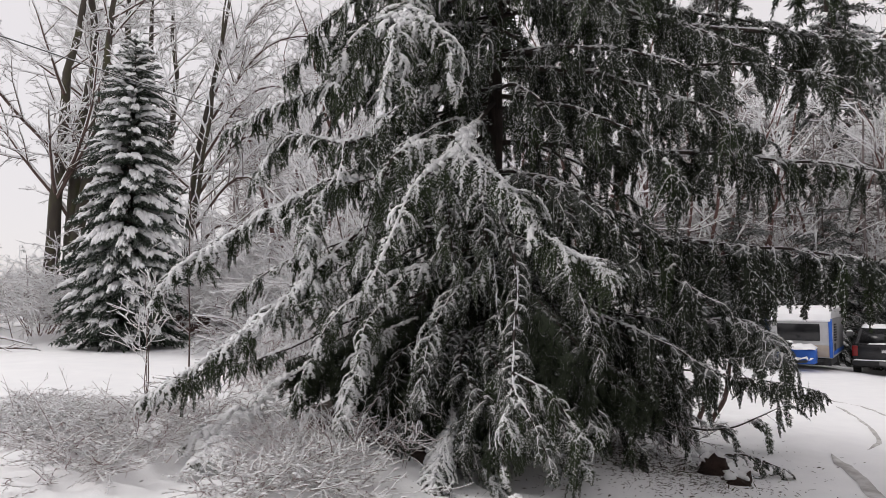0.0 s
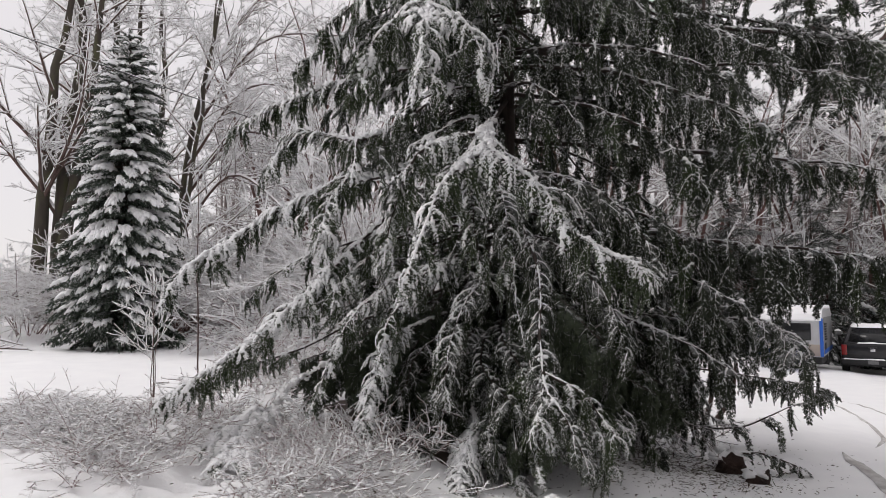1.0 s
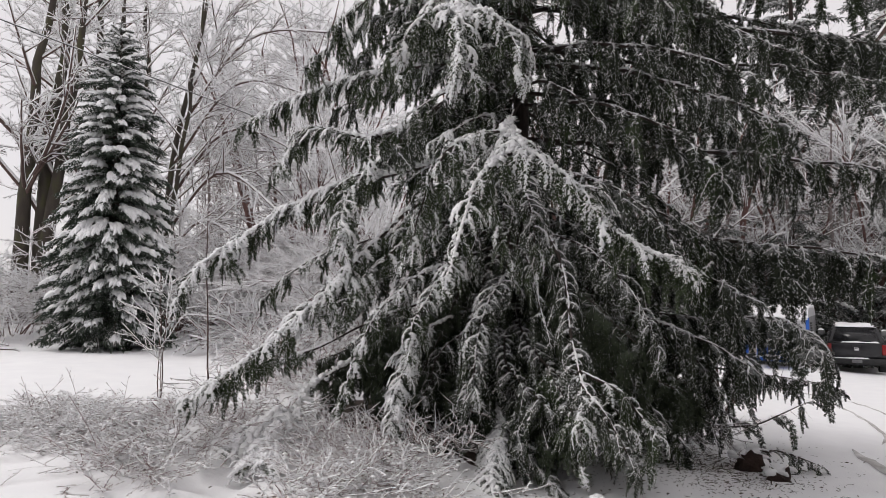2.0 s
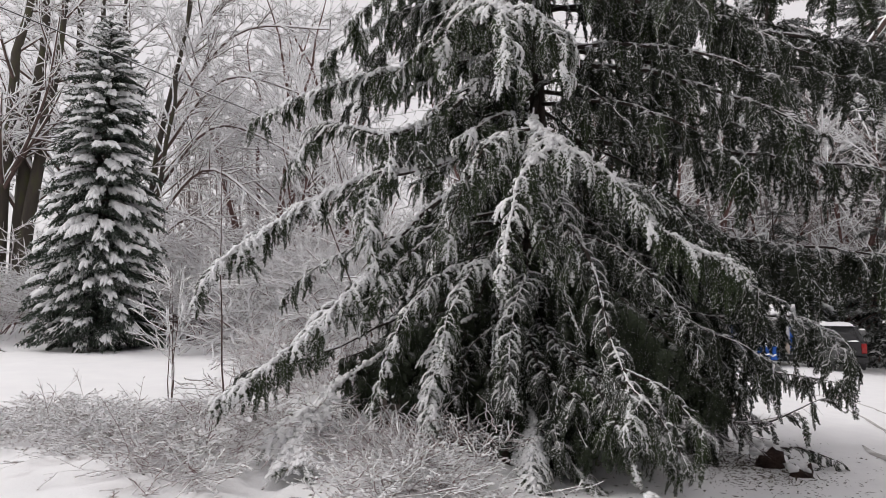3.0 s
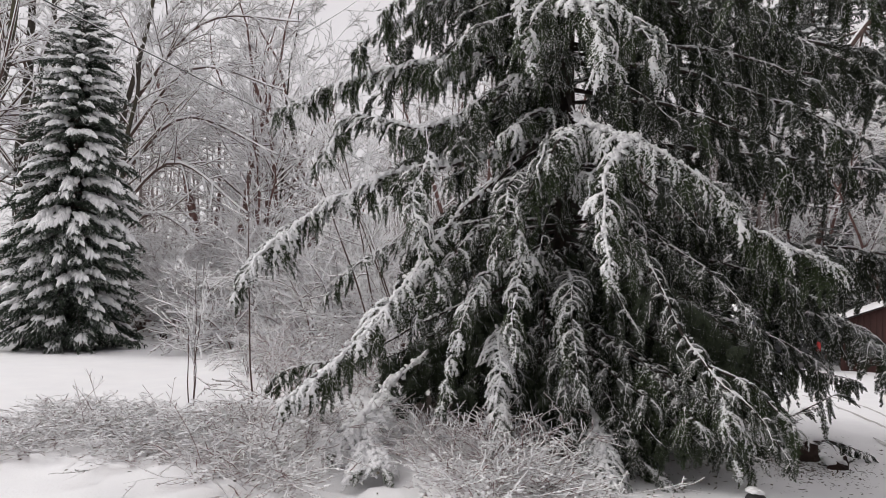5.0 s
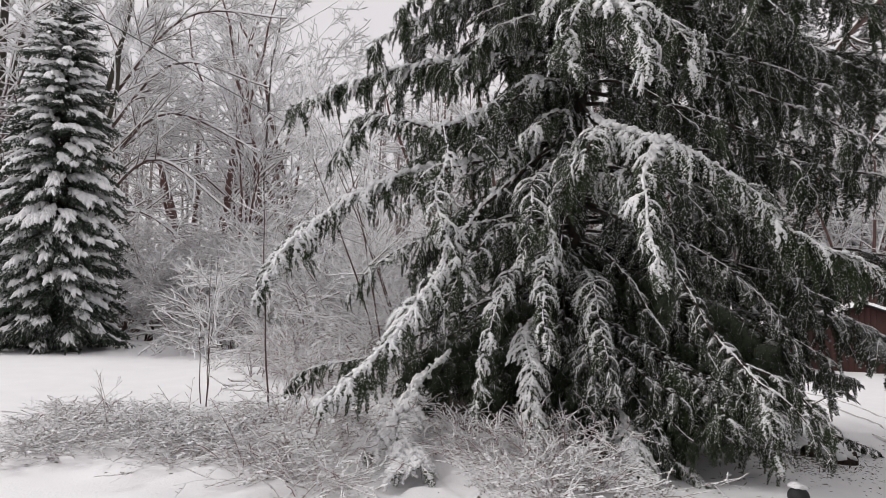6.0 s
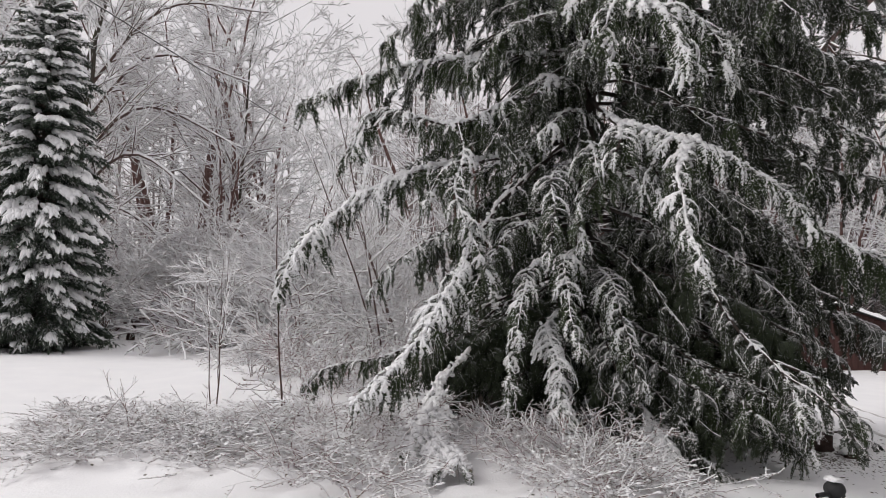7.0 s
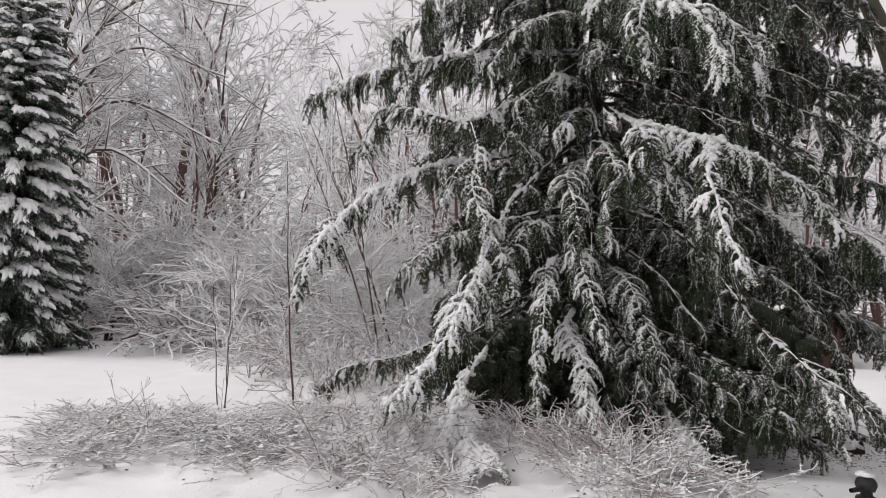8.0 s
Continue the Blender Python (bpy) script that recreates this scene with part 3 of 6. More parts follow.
    L([(-0.4, 6.3, 4.35), (-0.12, 6.05, 4.2), (0.06, 5.85, 3.85), (0.1, 5.75, 3.45)], 0.012, reach=0.45, bare=0.05, snow=1.0, ridge=1.8, gap=0.055, tails=0.5, hang=0.45)
    L([A(6.1), (-0.7, 9.4, 5.85), (-1.7, 9.5, 5.45), (-2.35, 9.6, 4.95)], 0.028, bare=0.15, snow=0.75, ridge=1.4, reach=0.5, taper=0.4, **FRINGE)
    L([A(6.6), (-0.5, 9.3, 6.3), (-1.4, 9.3, 5.9), (-2.0, 9.4, 5.45)], 0.026, bare=0.15, snow=0.75, ridge=1.4, reach=0.5, taper=0.4, **FRINGE)
    L([A(5.7), (-0.2, 9.0, 5.4), (-0.85, 8.7, 5.0), (-1.35, 8.6, 4.4)], 0.024, bare=0.1, snow=0.8, ridge=1.4, reach=0.5, taper=0.4, **FRINGE)
    L([A(4.6), (-0.1, 8.9, 4.4), (-0.8, 8.8, 3.9), (-1.1, 8.7, 3.4)], 0.022, bare=0.1, snow=0.6, ridge=1.0, reach=0.6, taper=0.4, leaf=R, **CURTAIN)
    L([A(6.3), (1.2, 8.0, 5.8), (1.6, 7.0, 5.2), (1.8, 6.5, 4.5)], 0.028, bare=0.1, snow=0.6, ridge=1.2, reach=0.7, taper=0.4, leaf=R, **CURTAIN)
    L([A(7.4), (1.5, 8.8, 7.0), (2.5, 8.4, 6.4), (3.2, 8.2, 5.9)], 0.03, bare=0.1, snow=0.6, ridge=1.0, reach=0.75, taper=0.35, leaf=R, **CURTAIN)
    L([A(6.5), (1.5, 8.6, 6.15), (2.3, 8.0, 5.6), (2.9, 7.7, 5.05)], 0.03, bare=0.1, snow=0.6, ridge=1.0, reach=0.75, taper=0.35, leaf=R, **CURTAIN)
    L([A(5.8), (1.8, 8.4, 5.5), (2.9, 7.7, 4.9), (3.6, 7.3, 4.4)], 0.03, bare=0.1, snow=0.6, ridge=1.0, reach=0.75, taper=0.35, leaf=R, **CURTAIN)
    L([A(7.6), (0.2, 8.6, 7.0), (-0.2, 7.8, 6.2), (-0.5, 7.4, 5.5)], 0.03, bare=0.1, snow=0.6, ridge=1.0, reach=0.75, taper=0.35, leaf=R, **CURTAIN)
    L([A(7.2), (1.0, 8.3, 6.7), (1.1, 7.2, 5.9), (1.1, 6.7, 5.3)], 0.03, bare=0.1, snow=0.6, ridge=1.0, reach=0.75, taper=0.35, leaf=R, **CURTAIN)
    # limbs over the drive
    L([A(7.0), (2.0, 9.0, 6.7), (4.0, 8.7, 6.3), (5.6, 8.6, 5.95)], 0.036, bare=0.12, snow=0.6, ridge=1.3, reach=0.8, taper=0.3, leaf=R, **CURTAIN)
    L([A(5.9), (1.8, 9.0, 5.6), (3.04, 8.6, 5.3), (4.57, 8.4, 5.08), (6.3, 8.5, 5.0)], 0.038, bare=0.12, snow=0.85, ridge=1.5, leaf=R, reach=0.8, taper=0.25, **CURTAIN)
    L([A(5.0), (1.5, 8.7, 4.7), (2.06, 8.2, 4.44), (3.1, 7.4, 3.75), (3.5, 7.1, 3.4)], 0.034, bare=0.14, snow=0.85, ridge=1.6, leaf=R, reach=0.75, taper=0.45, **CURTAIN)
    L([A(5.3), (2.4, 8.9, 4.85), (4.0, 8.2, 4.58), (4.95, 7.7, 4.2)], 0.03, bare=0.2, snow=0.85, ridge=0.9, leaf=R, reach=0.7, taper=0.35, **CURTAIN)
    L([A(3.9), (2.4, 9.1, 3.7), (3.98, 8.8, 3.53), (4.8, 8.6, 3.4), (6.0, 8.5, 3.25)], 0.036, bare=0.2, snow=0.85, ridge=1.3, leaf=R, reach=0.85, taper=0.25, **CURTAIN)
    L([A(2.9), (1.9, 9.0, 2.6), (3.2, 8.7, 2.35), (4.78, 8.2, 2.14), (5.8, 8.0, 1.9)], 0.034, bare=0.15, snow=0.85, ridge=0.6, leaf=R, reach=0.8, taper=0.1, gap=0.1, hang=0.85, tails=1.1)
    L([A(2.3), (1.5, 8.9, 1.72), (2.2, 8.5, 1.38), (3.0, 8.2, 1.28), (3.58, 7.9, 1.31), (3.72, 7.55, 1.12), (3.75, 7.2, 0.9)], 0.03, bare=0.48, snow=0.9, ridge=0.9, leaf=R, gap=0.05, reach=0.6, taper=0.15, tails=0.75)
    L([A(1.3), (2.4, 9.2, 0.75), (3.9, 9.1, 0.52), (4.7, 9.2, 0.4), (5.4, 9.3, 0.22)], 0.018, reach=0.3, gap=0.055, bare=0.68, snow=0.15, ridge=0.3, taper=0.15, hang=1.0, tails=0.42, leaf=R)
    L([A(2.6), (1.5, 8.6, 2.6), (2.2, 8.1, 2.65), (2.7, 7.9, 2.2), (2.9, 7.7, 1.7)], 0.026, bare=0.1, snow=0.85, ridge=0.8, leaf=R, reach=0.7, taper=0.4, **CURTAIN)
    L([A(4.4), (1.6, 8.4, 4.1), (2.3, 7.6, 3.5), (2.7, 7.2, 2.8)], 0.026, bare=0.1, snow=0.85, ridge=0.8, leaf=R, reach=0.75, taper=0.4, **CURTAIN)
    L([A(3.4), (1.4, 8.3, 3.1), (1.9, 7.4, 2.5), (2.1, 7.0, 1.9)], 0.026, bare=0.1, snow=0.85, ridge=0.8, leaf=R, reach=0.7, taper=0.4, **CURTAIN)
    L([A(1.9), (1.7, 8.6, 1.5), (2.5, 8.0, 0.9), (2.9, 7.8, 0.35)], 0.024, bare=0.1, snow=0.85, ridge=0.6, leaf=R, reach=0.55, taper=0.4, **CURTAIN)
    for z0, ends in ((5.6, [(-0.5, 10.2, 5.35), (-1.3, 10.4, 5.0), (-2.0, 10.5, 4.6)]), (4.6, [(-0.4, 10.2, 4.4), (-1.1, 10.5, 3.95), (-1.7, 10.6, 3.5)]), (3.4, [(-0.4, 10.2, 3.1), (-1.0, 10.4, 2.7), (-1.5, 10.5, 2.2)]), (2.5, [(-0.4, 10.1, 2.2), (-0.9, 10.3, 1.7), (-1.4, 10.3, 1.2)]), (1.6, [(-0.3, 10.0, 1.4), (-0.8, 10.1, 1.0), (-1.2, 10.1, 0.5)]), (3.0, [(0.9, 8.9, 2.8), (1.3, 8.0, 2.3), (1.5, 7.6, 1.7)]), (6.2, [(-0.4, 9.9, 6.0), (-1.2, 10.0, 5.6), (-1.7, 10.0, 5.2)])):
        L([A(z0)] + ends, 0.024, bare=0.06, snow=0.45, ridge=0.9, leaf=R, reach=0.7, taper=0.4, **CURTAIN)
    L([A(2.3), (1.9, 8.6, 2.1), (2.7, 8.0, 1.85), (3.2, 7.6, 1.5)], 0.024, bare=0.1, snow=0.85, ridge=1.0, leaf=R, reach=0.7, taper=0.3, **CURTAIN)
    L([A(1.6), (1.8, 8.4, 1.4), (2.5, 7.7, 1.1), (3.0, 7.3, 0.75)], 0.022, bare=0.1, snow=0.85, ridge=1.0, leaf=R, reach=0.6, taper=0.3, **CURTAIN)
    for z0, ends in ((7.6, [(2.4, 9.3, 7.4), (4.2, 9.0, 6.9), (5.8, 8.9, 6.5)]), (6.4, [(2.5, 9.5, 6.1), (4.4, 9.4, 5.7), (5.9, 9.4, 5.4)]), (4.6, [(2.4, 9.4, 4.4), (3.8, 9.3, 4.1), (4.7, 9.3, 3.85)]), (5.2, [(1.7, 8.4, 4.9), (2.6, 7.7, 4.5), (3.2, 7.4, 4.05)])):
        L([A(z0)] + ends, 0.03, bare=0.1, snow=0.85, ridge=1.1, leaf=R, reach=0.8, taper=0.3, **CURTAIN)
    # low drooping sprays
    L([A(2.2), (-0.3, 8.2, 1.95), (-0.78, 7.15, 1.36), (-0.85, 6.8, 0.95)], 0.018, reach=0.5, bare=0.25, snow=1.05)
    L([A(1.6), (-0.6, 8.0, 1.2), (-0.95, 7.15, 0.81), (-1.0, 6.91, 0.44), (-1.11, 6.49, 0.1)], 0.016, reach=0.34, bare=0.5, snow=1.15, ridge=1.5, gap=0.035, hang=0.0, taper=0.35)
    L([A(1.4), (0.12, 8.3, 0.95), (0.1, 7.53, 0.48), (0.1, 7.17, 0.22), (0.0, 6.8, 0.06), (-0.07, 6.51, -0.1), (-0.13, 6.17, -0.22)], 0.016, reach=0.42, bare=0.6, snow=1.15, ridge=1.9, gap=0.032, hang=0.1, tails=0.3, taper=0.3)
    L([(0.1, 7.17, 0.22), (0.26, 6.87, 0.06), (0.4, 6.66, -0.14), (0.56, 6.41, -0.28)], 0.01, reach=0.4, bare=0.15, snow=0.7, ridge=0.8, gap=0.035, hang=0.3, tails=0.3)
    L([(0.63, 5.85, 0.85), (0.56, 5.6, 0.68), (0.5, 5.41, 0.45), (0.48, 5.35, 0.2)], 0.009, reach=0.3, bare=0.2, snow=0.66, ridge=0.9, gap=0.05, hang=0.2, tails=0.3)
    L([(0.3, 8.0, 0.9), (0.45, 7.2, 0.5), (0.95, 6.5, 0.2), (1.2, 6.2, -0.05)], 0.01, reach=0.42, bare=0.2, snow=0.35, ridge=0.6, gap=0.05, hang=0.35, tails=0.4, leaf=R)
    L([A(2.0), (-1.2, 8.95, 1.3), (-2.3, 8.6, 0.82), (-2.9, 8.57, 0.68), (-3.18, 8.67, 0.6), (-3.36, 8.95, 0.38)], 0.02, reach=0.22, bare=0.66, taper=0.3, snow=0.5, ridge=1.2, gap=0.045, hang=0.7, tails=0.32)
    # the laden fan that rests on the snow in front
    L([A(1.8), (-0.9, 8.8, 1.15), (-1.89, 7.96, 0.6), (-2.15, 7.49, 0.36), (-2.3, 6.91, 0.13), (-2.42, 6.5, -0.04)], 0.02, reach=0.34, bare=0.66, taper=0.3, snow=1.4, ridge=1.7, gap=0.05, hang=0.0)
    L([(-2.15, 7.49, 0.36), (-2.4, 7.2, 0.25), (-2.64, 6.85, 0.09)], 0.01, reach=0.26, bare=0.15, taper=0.3, snow=1.4, ridge=1.9, gap=0.05, hang=0.0)
    L([(-2.3, 6.95, 0.16), (-2.24, 6.8, 0.08), (-2.2, 6.52, -0.04)], 0.008, reach=0.26, bare=0.1, taper=0.3, snow=1.4, ridge=1.5, gap=0.05, hang=0.0)
    L([A(2.4), (-0.6, 8.4, 1.9), (-1.25, 7.4, 1.35), (-1.44, 7.15, 0.85), (-1.6, 6.9, 0.4)], 0.018, reach=0.42, bare=0.35, snow=0.9, ridge=1.1)
    L([A(2.7), (-0.7, 8.7, 2.4), (-1.5, 8.0, 1.7), (-1.75, 7.7, 1.2)], 0.018, reach=0.55, bare=0.25, snow=0.62, ridge=1.0)
    L([A(2.9), (-1.2, 9.0, 2.4), (-2.3, 8.6, 1.95), (-2.7, 8.4, 1.5)], 0.02, reach=0.5, bare=0.3, snow=0.62, ridge=1.0)
    L([A(2.0), (0.2, 8.0, 1.7), (-0.15, 7.1, 1.1), (-0.25, 6.7, 0.55)], 0.018, reach=0.6, bare=0.2, snow=0.39, ridge=0.8)
    L([A(1.2), (0.6, 8.0, 0.85), (0.75, 7.0, 0.45), (0.8, 6.3, 0.1)], 0.018, reach=0.55, bare=0.25, snow=0.39, ridge=0.8, leaf=R)
    L([A(1.5), (1.1, 8.0, 1.3), (1.45, 7.0, 0.8), (1.6, 6.5, 0.3)], 0.018, reach=0.6, bare=0.2, snow=0.27, ridge=0.6, leaf=R)
    L([A(1.3), (1.7, 8.9, 0.95), (2.6, 8.5, 0.5), (3.2, 8.2, 0.05)], 0.02, bare=0.15, snow=0.66, ridge=0.4, leaf=R, reach=0.5, taper=0.4, **CURTAIN)
    L([A(1.8), (2.0, 8.9, 1.35), (2.9, 8.6, 1.0), (3.55, 8.4, 0.6)], 0.02, bare=0.2, snow=0.66, ridge=0.6, leaf=R, reach=0.6, taper=0.4, **CURTAIN)
    L([A(1.2), (1.8, 9.4, 1.0), (2.9, 9.3, 0.65), (3.7, 9.2, 0.3)], 0.02, bare=0.2, snow=0.66, ridge=0.5, leaf=R, reach=0.55, taper=0.4, **CURTAIN)
    L([A(1.0), (1.2, 8.5, 0.7), (1.9, 7.7, 0.3), (2.2, 7.3, -0.1)], 0.02, bare=0.1, snow=0.66, ridge=0.5, leaf=R, reach=0.45, taper=0.4, **CURTAIN)
    L([A(0.9), (0.2, 8.4, 0.65), (-0.4, 7.4, 0.3), (-0.55, 6.9, 0.05)], 0.018, reach=0.5, bare=0.2, snow=0.39, ridge=0.6, leaf=R)
    L([A(0.9), (0.9, 8.0, 0.55), (1.25, 6.9, 0.2), (1.35, 6.2, -0.05)], 0.018, reach=0.5, bare=0.2, snow=0.39, ridge=0.6)
    L([A(2.5), (1.1, 7.7, 2.2), (1.4, 6.7, 1.6), (1.5, 6.2, 1.0)], 0.02, reach=0.65, bare=0.15, snow=0.35, ridge=0.7, leaf=R)
    L([A(1.1), (-0.6, 9.0, 0.8), (-1.6, 8.3, 0.5), (-1.9, 8.0, 0.25)], 0.018, reach=0.5, bare=0.15, snow=0.39, ridge=0.6, leaf=R)
    L([A(3.3), (0.5, 8.0, 3.0), (0.45, 7.0, 2.4), (0.4, 6.7, 1.8)], 0.02, reach=0.65, bare=0.15, snow=0.39, ridge=0.8)
    L([A(3.6), (-0.3, 8.5, 3.1), (-0.75, 7.6, 2.5), (-0.95, 7.3, 1.9)], 0.02, reach=0.6, bare=0.2, snow=0.47, ridge=0.9)
    # dark inner sprays low on the viewer's side
    for x0, y0, x1, y1, z0, z1 in ((0.9, 7.6, 1.5, 6.6, 1.0, 0.6), (0.5, 7.5, 0.95, 6.45, 0.9, 0.5), (1.3, 7.7, 2.0, 6.9, 0.9, 0.55), (0.2, 7.5, 0.5, 6.6, 0.8, 0.45), (1.0, 7.2, 1.35, 6.3, 1.5, 1.05), (0.0, 7.8, -0.3, 7.0, 0.9, 0.55), (1.6, 8.0, 2.4, 7.4, 0.9, 0.5)):
        L([A(z0 + 0.6), (x0, y0, z0 + 0.1), (x1, y1, z1)], 0.014, reach=0.5, bare=0.25, ridge=0.0, taper=0.15, gap=0.085, hang=0.7, tails=0.72, deep=x1 > 1.2, leaf=R)
    # inner boughs of the upper crown on the lawn side
    for i in range(15):
        az = radians(150 + 7.0 * i + rng.uniform(-5, 5))
        z0, out = 3.5 + 3.6 * ((i * 0.618) % 1.0), rng.uniform(1.5, 2.3)
        a = axis(z0)
        L([tuple(a), (a[0] + math.cos(az) * out * 0.5, a[1] + math.sin(az) * out * 0.5, z0 - 0.12), (a[0] + math.cos(az) * out, a[1] + math.sin(az) * out, z0 - 0.62)], 0.018, reach=0.6, bare=0.1, snow=0.9, ridge=1.5, taper=0.35, gap=0.12, hang=0.55, tails=0.7, leaf=None if i % 3 else R)
    # low boughs that close the skirt of the crown down to the ground
    for i in range(17):
        az = radians(-168 + 9.6 * i + rng.uniform(-4, 4))
        z0, out = rng.uniform(0.8, 2.3), rng.uniform(1.5, 2.3)
        a = axis(z0)
        end = float(ground_z(a[0] + math.cos(az) * out, a[1] + math.sin(az) * out))
        L([tuple(a), (a[0] + math.cos(az) * out * 0.5, a[1] + math.sin(az) * out * 0.5, z0 * 0.85 + 0.05), (a[0] + math.cos(az) * out, a[1] + math.sin(az) * out, end + 0.45)], 0.016, reach=0.5, bare=0.12, snow=0.4, ridge=0.5, taper=0.2, gap=0.13, hang=0.8, tails=0.7, deep=i % 2 == 0, leaf=R)
    for x0, y0, x1, y1, z0 in ((0.35, 8.0, 0.2, 6.5, 0.75), (0.55, 7.8, 0.75, 6.2, 0.7), (0.8, 7.8, 1.15, 6.5, 0.8), (0.1, 7.9, -0.35, 6.7, 0.9), (-0.4, 8.0, -0.9, 7.1, 1.0), (1.2, 8.1, 1.75, 7.1, 0.8), (0.5, 7.5, 0.45, 6.4, 0.45)):
        L([A(z0 + 0.5), (x0, y0, z0), ((x0 + x1) / 2, (y0 + y1) / 2, z0 * 0.6), (x1, y1, 0.12)], 0.014, reach=0.42, bare=0.3, snow=0.3, ridge=0.4, taper=0.4, gap=0.085, hang=0.5, tails=0.45, deep=x1 > 0.3, leaf=R)
    # the rest of the crown, all round the trunk
    golden = 2.39996
    for i in range(84):
        zz = 0.7 + 13.6 * (i / 83.0) ** 1.25
        az = i * golden + rng.uniform(-0.3, 0.3)
        out = (4.2 * (1 - zz / 15.5) ** 0.75 + 0.35) * rng.uniform(0.75, 1.05)
        dx, dy = math.cos(az), math.sin(az)
        if zz < 6.0 and dy < -0.2:
            out *= 0.6
        if zz < 6.0 and dx < -0.4:
            out *= 0.72
        a = axis(zz)
        drop = 0.3 * out + 0.3
        path = [tuple(a), (a[0] + dx * out * 0.35, a[1] + dy * out * 0.35, zz - drop * 0.15), (a[0] + dx * out * 0.72, a[1] + dy * out * 0.72, zz - drop * 0.6), (a[0] + dx * out, a[1] + dy * out, max(0.15, zz - drop * 1.15))]
        lean = dict(gap=0.24, hang=0.8, tails=0.75, leaf=R) if zz < 6.8 and dy < 0.35 else dict(gap=0.42 if zz < 6.5 else 0.9, hang=0.9, tails=1.2, deep=True)
        L(path, 0.03 * (1 - zz / 18), reach=0.75, bare=0.08, snow=0.45, ridge=0.8, sides=5, taper=0.45, **lean)

    # shaded boughs that close the lawn side below the long limbs
    for x1, y1, z1 in ((-1.2, 7.75, 0.45), (-1.75, 8.1, 0.6), (-0.75, 7.45, 0.45), (-0.4, 7.2, 0.45), (-1.45, 8.3, 0.95), (-1.0, 8.0, 0.85), (-2.0, 8.5, 0.75), (0.0, 7.3, 0.55), (0.3, 7.0, 0.3), (0.55, 6.9, 0.25), (-0.15, 7.05, 0.35)):
        L([A(z1 + 1.0), (x1 * 0.5 + 0.3, (y1 + 9.5) / 2, z1 + 0.55), (x1, y1, z1)], 0.014, reach=0.5, bare=0.25, ridge=0.0, taper=0.15, gap=0.07, hang=0.75, tails=0.7, deep=True)
    # green skirts low in front, with hardly any snow
    for x0, y0, x1, y1 in ((0.62, 7.1, 0.66, 6.1), (0.75, 7.1, 0.88, 5.8), (0.9, 7.2, 1.15, 6.0), (1.1, 7.4, 1.45, 6.4)):
        L([A(1.3), (x0, y0, 0.75), ((x0 + x1) / 2, (y0 + y1) / 2, 0.6), (x1, y1, 0.32)], 0.012, reach=0.42, bare=0.4, snow=0.1, ridge=0.0, taper=0.3, gap=0.07, hang=0.75, tails=0.5)
    # dead lower boughs, a grey tangle of bare twigs above the bank
    for i in range(11):
        x1, y1 = 2.05 + 0.115 * i + rng.uniform(-0.1, 0.1), 8.0 + rng.uniform(-0.25, 0.55)
        end = float(ground_z(x1, y1)) + rng.uniform(0.06, 0.32)
        stem = spline([A(1.25 + rng.uniform(-0.3, 0.4)), (x1 * 0.5 + 0.35, 8.75, end + 0.62), (x1 * 0.85 + 0.1, (y1 + 8.5) / 2, end + 0.36), (x1, y1, end)], 12)[0]
        wood, white = Geo(), Geo()
        rad = np.linspace(0.012, 0.004, 12)[None]
        tubes(wood, stem[None], rad, 5)
        p1, r1 = sprout(stem[None], rad, 16, rng, 46, 0.3, 6, -0.1, 0.3, 0.6, 0.3)
        tubes(wood, p1, np.maximum(r1, 0.003), 3)
        cover(white, p1, r1, 0.004)
        twiglets(wood, white, p1, r1, 9, rng, 44, 0.36, -0.1, 0.0035, 0.0022)
        bough = part("dead_bough", wood, DEAD_TWIG, tree, "bare grey dead twigs", kind="stuff")
        part("snow", white, CLUMP, bough, kind="stuff")


build_conifer()


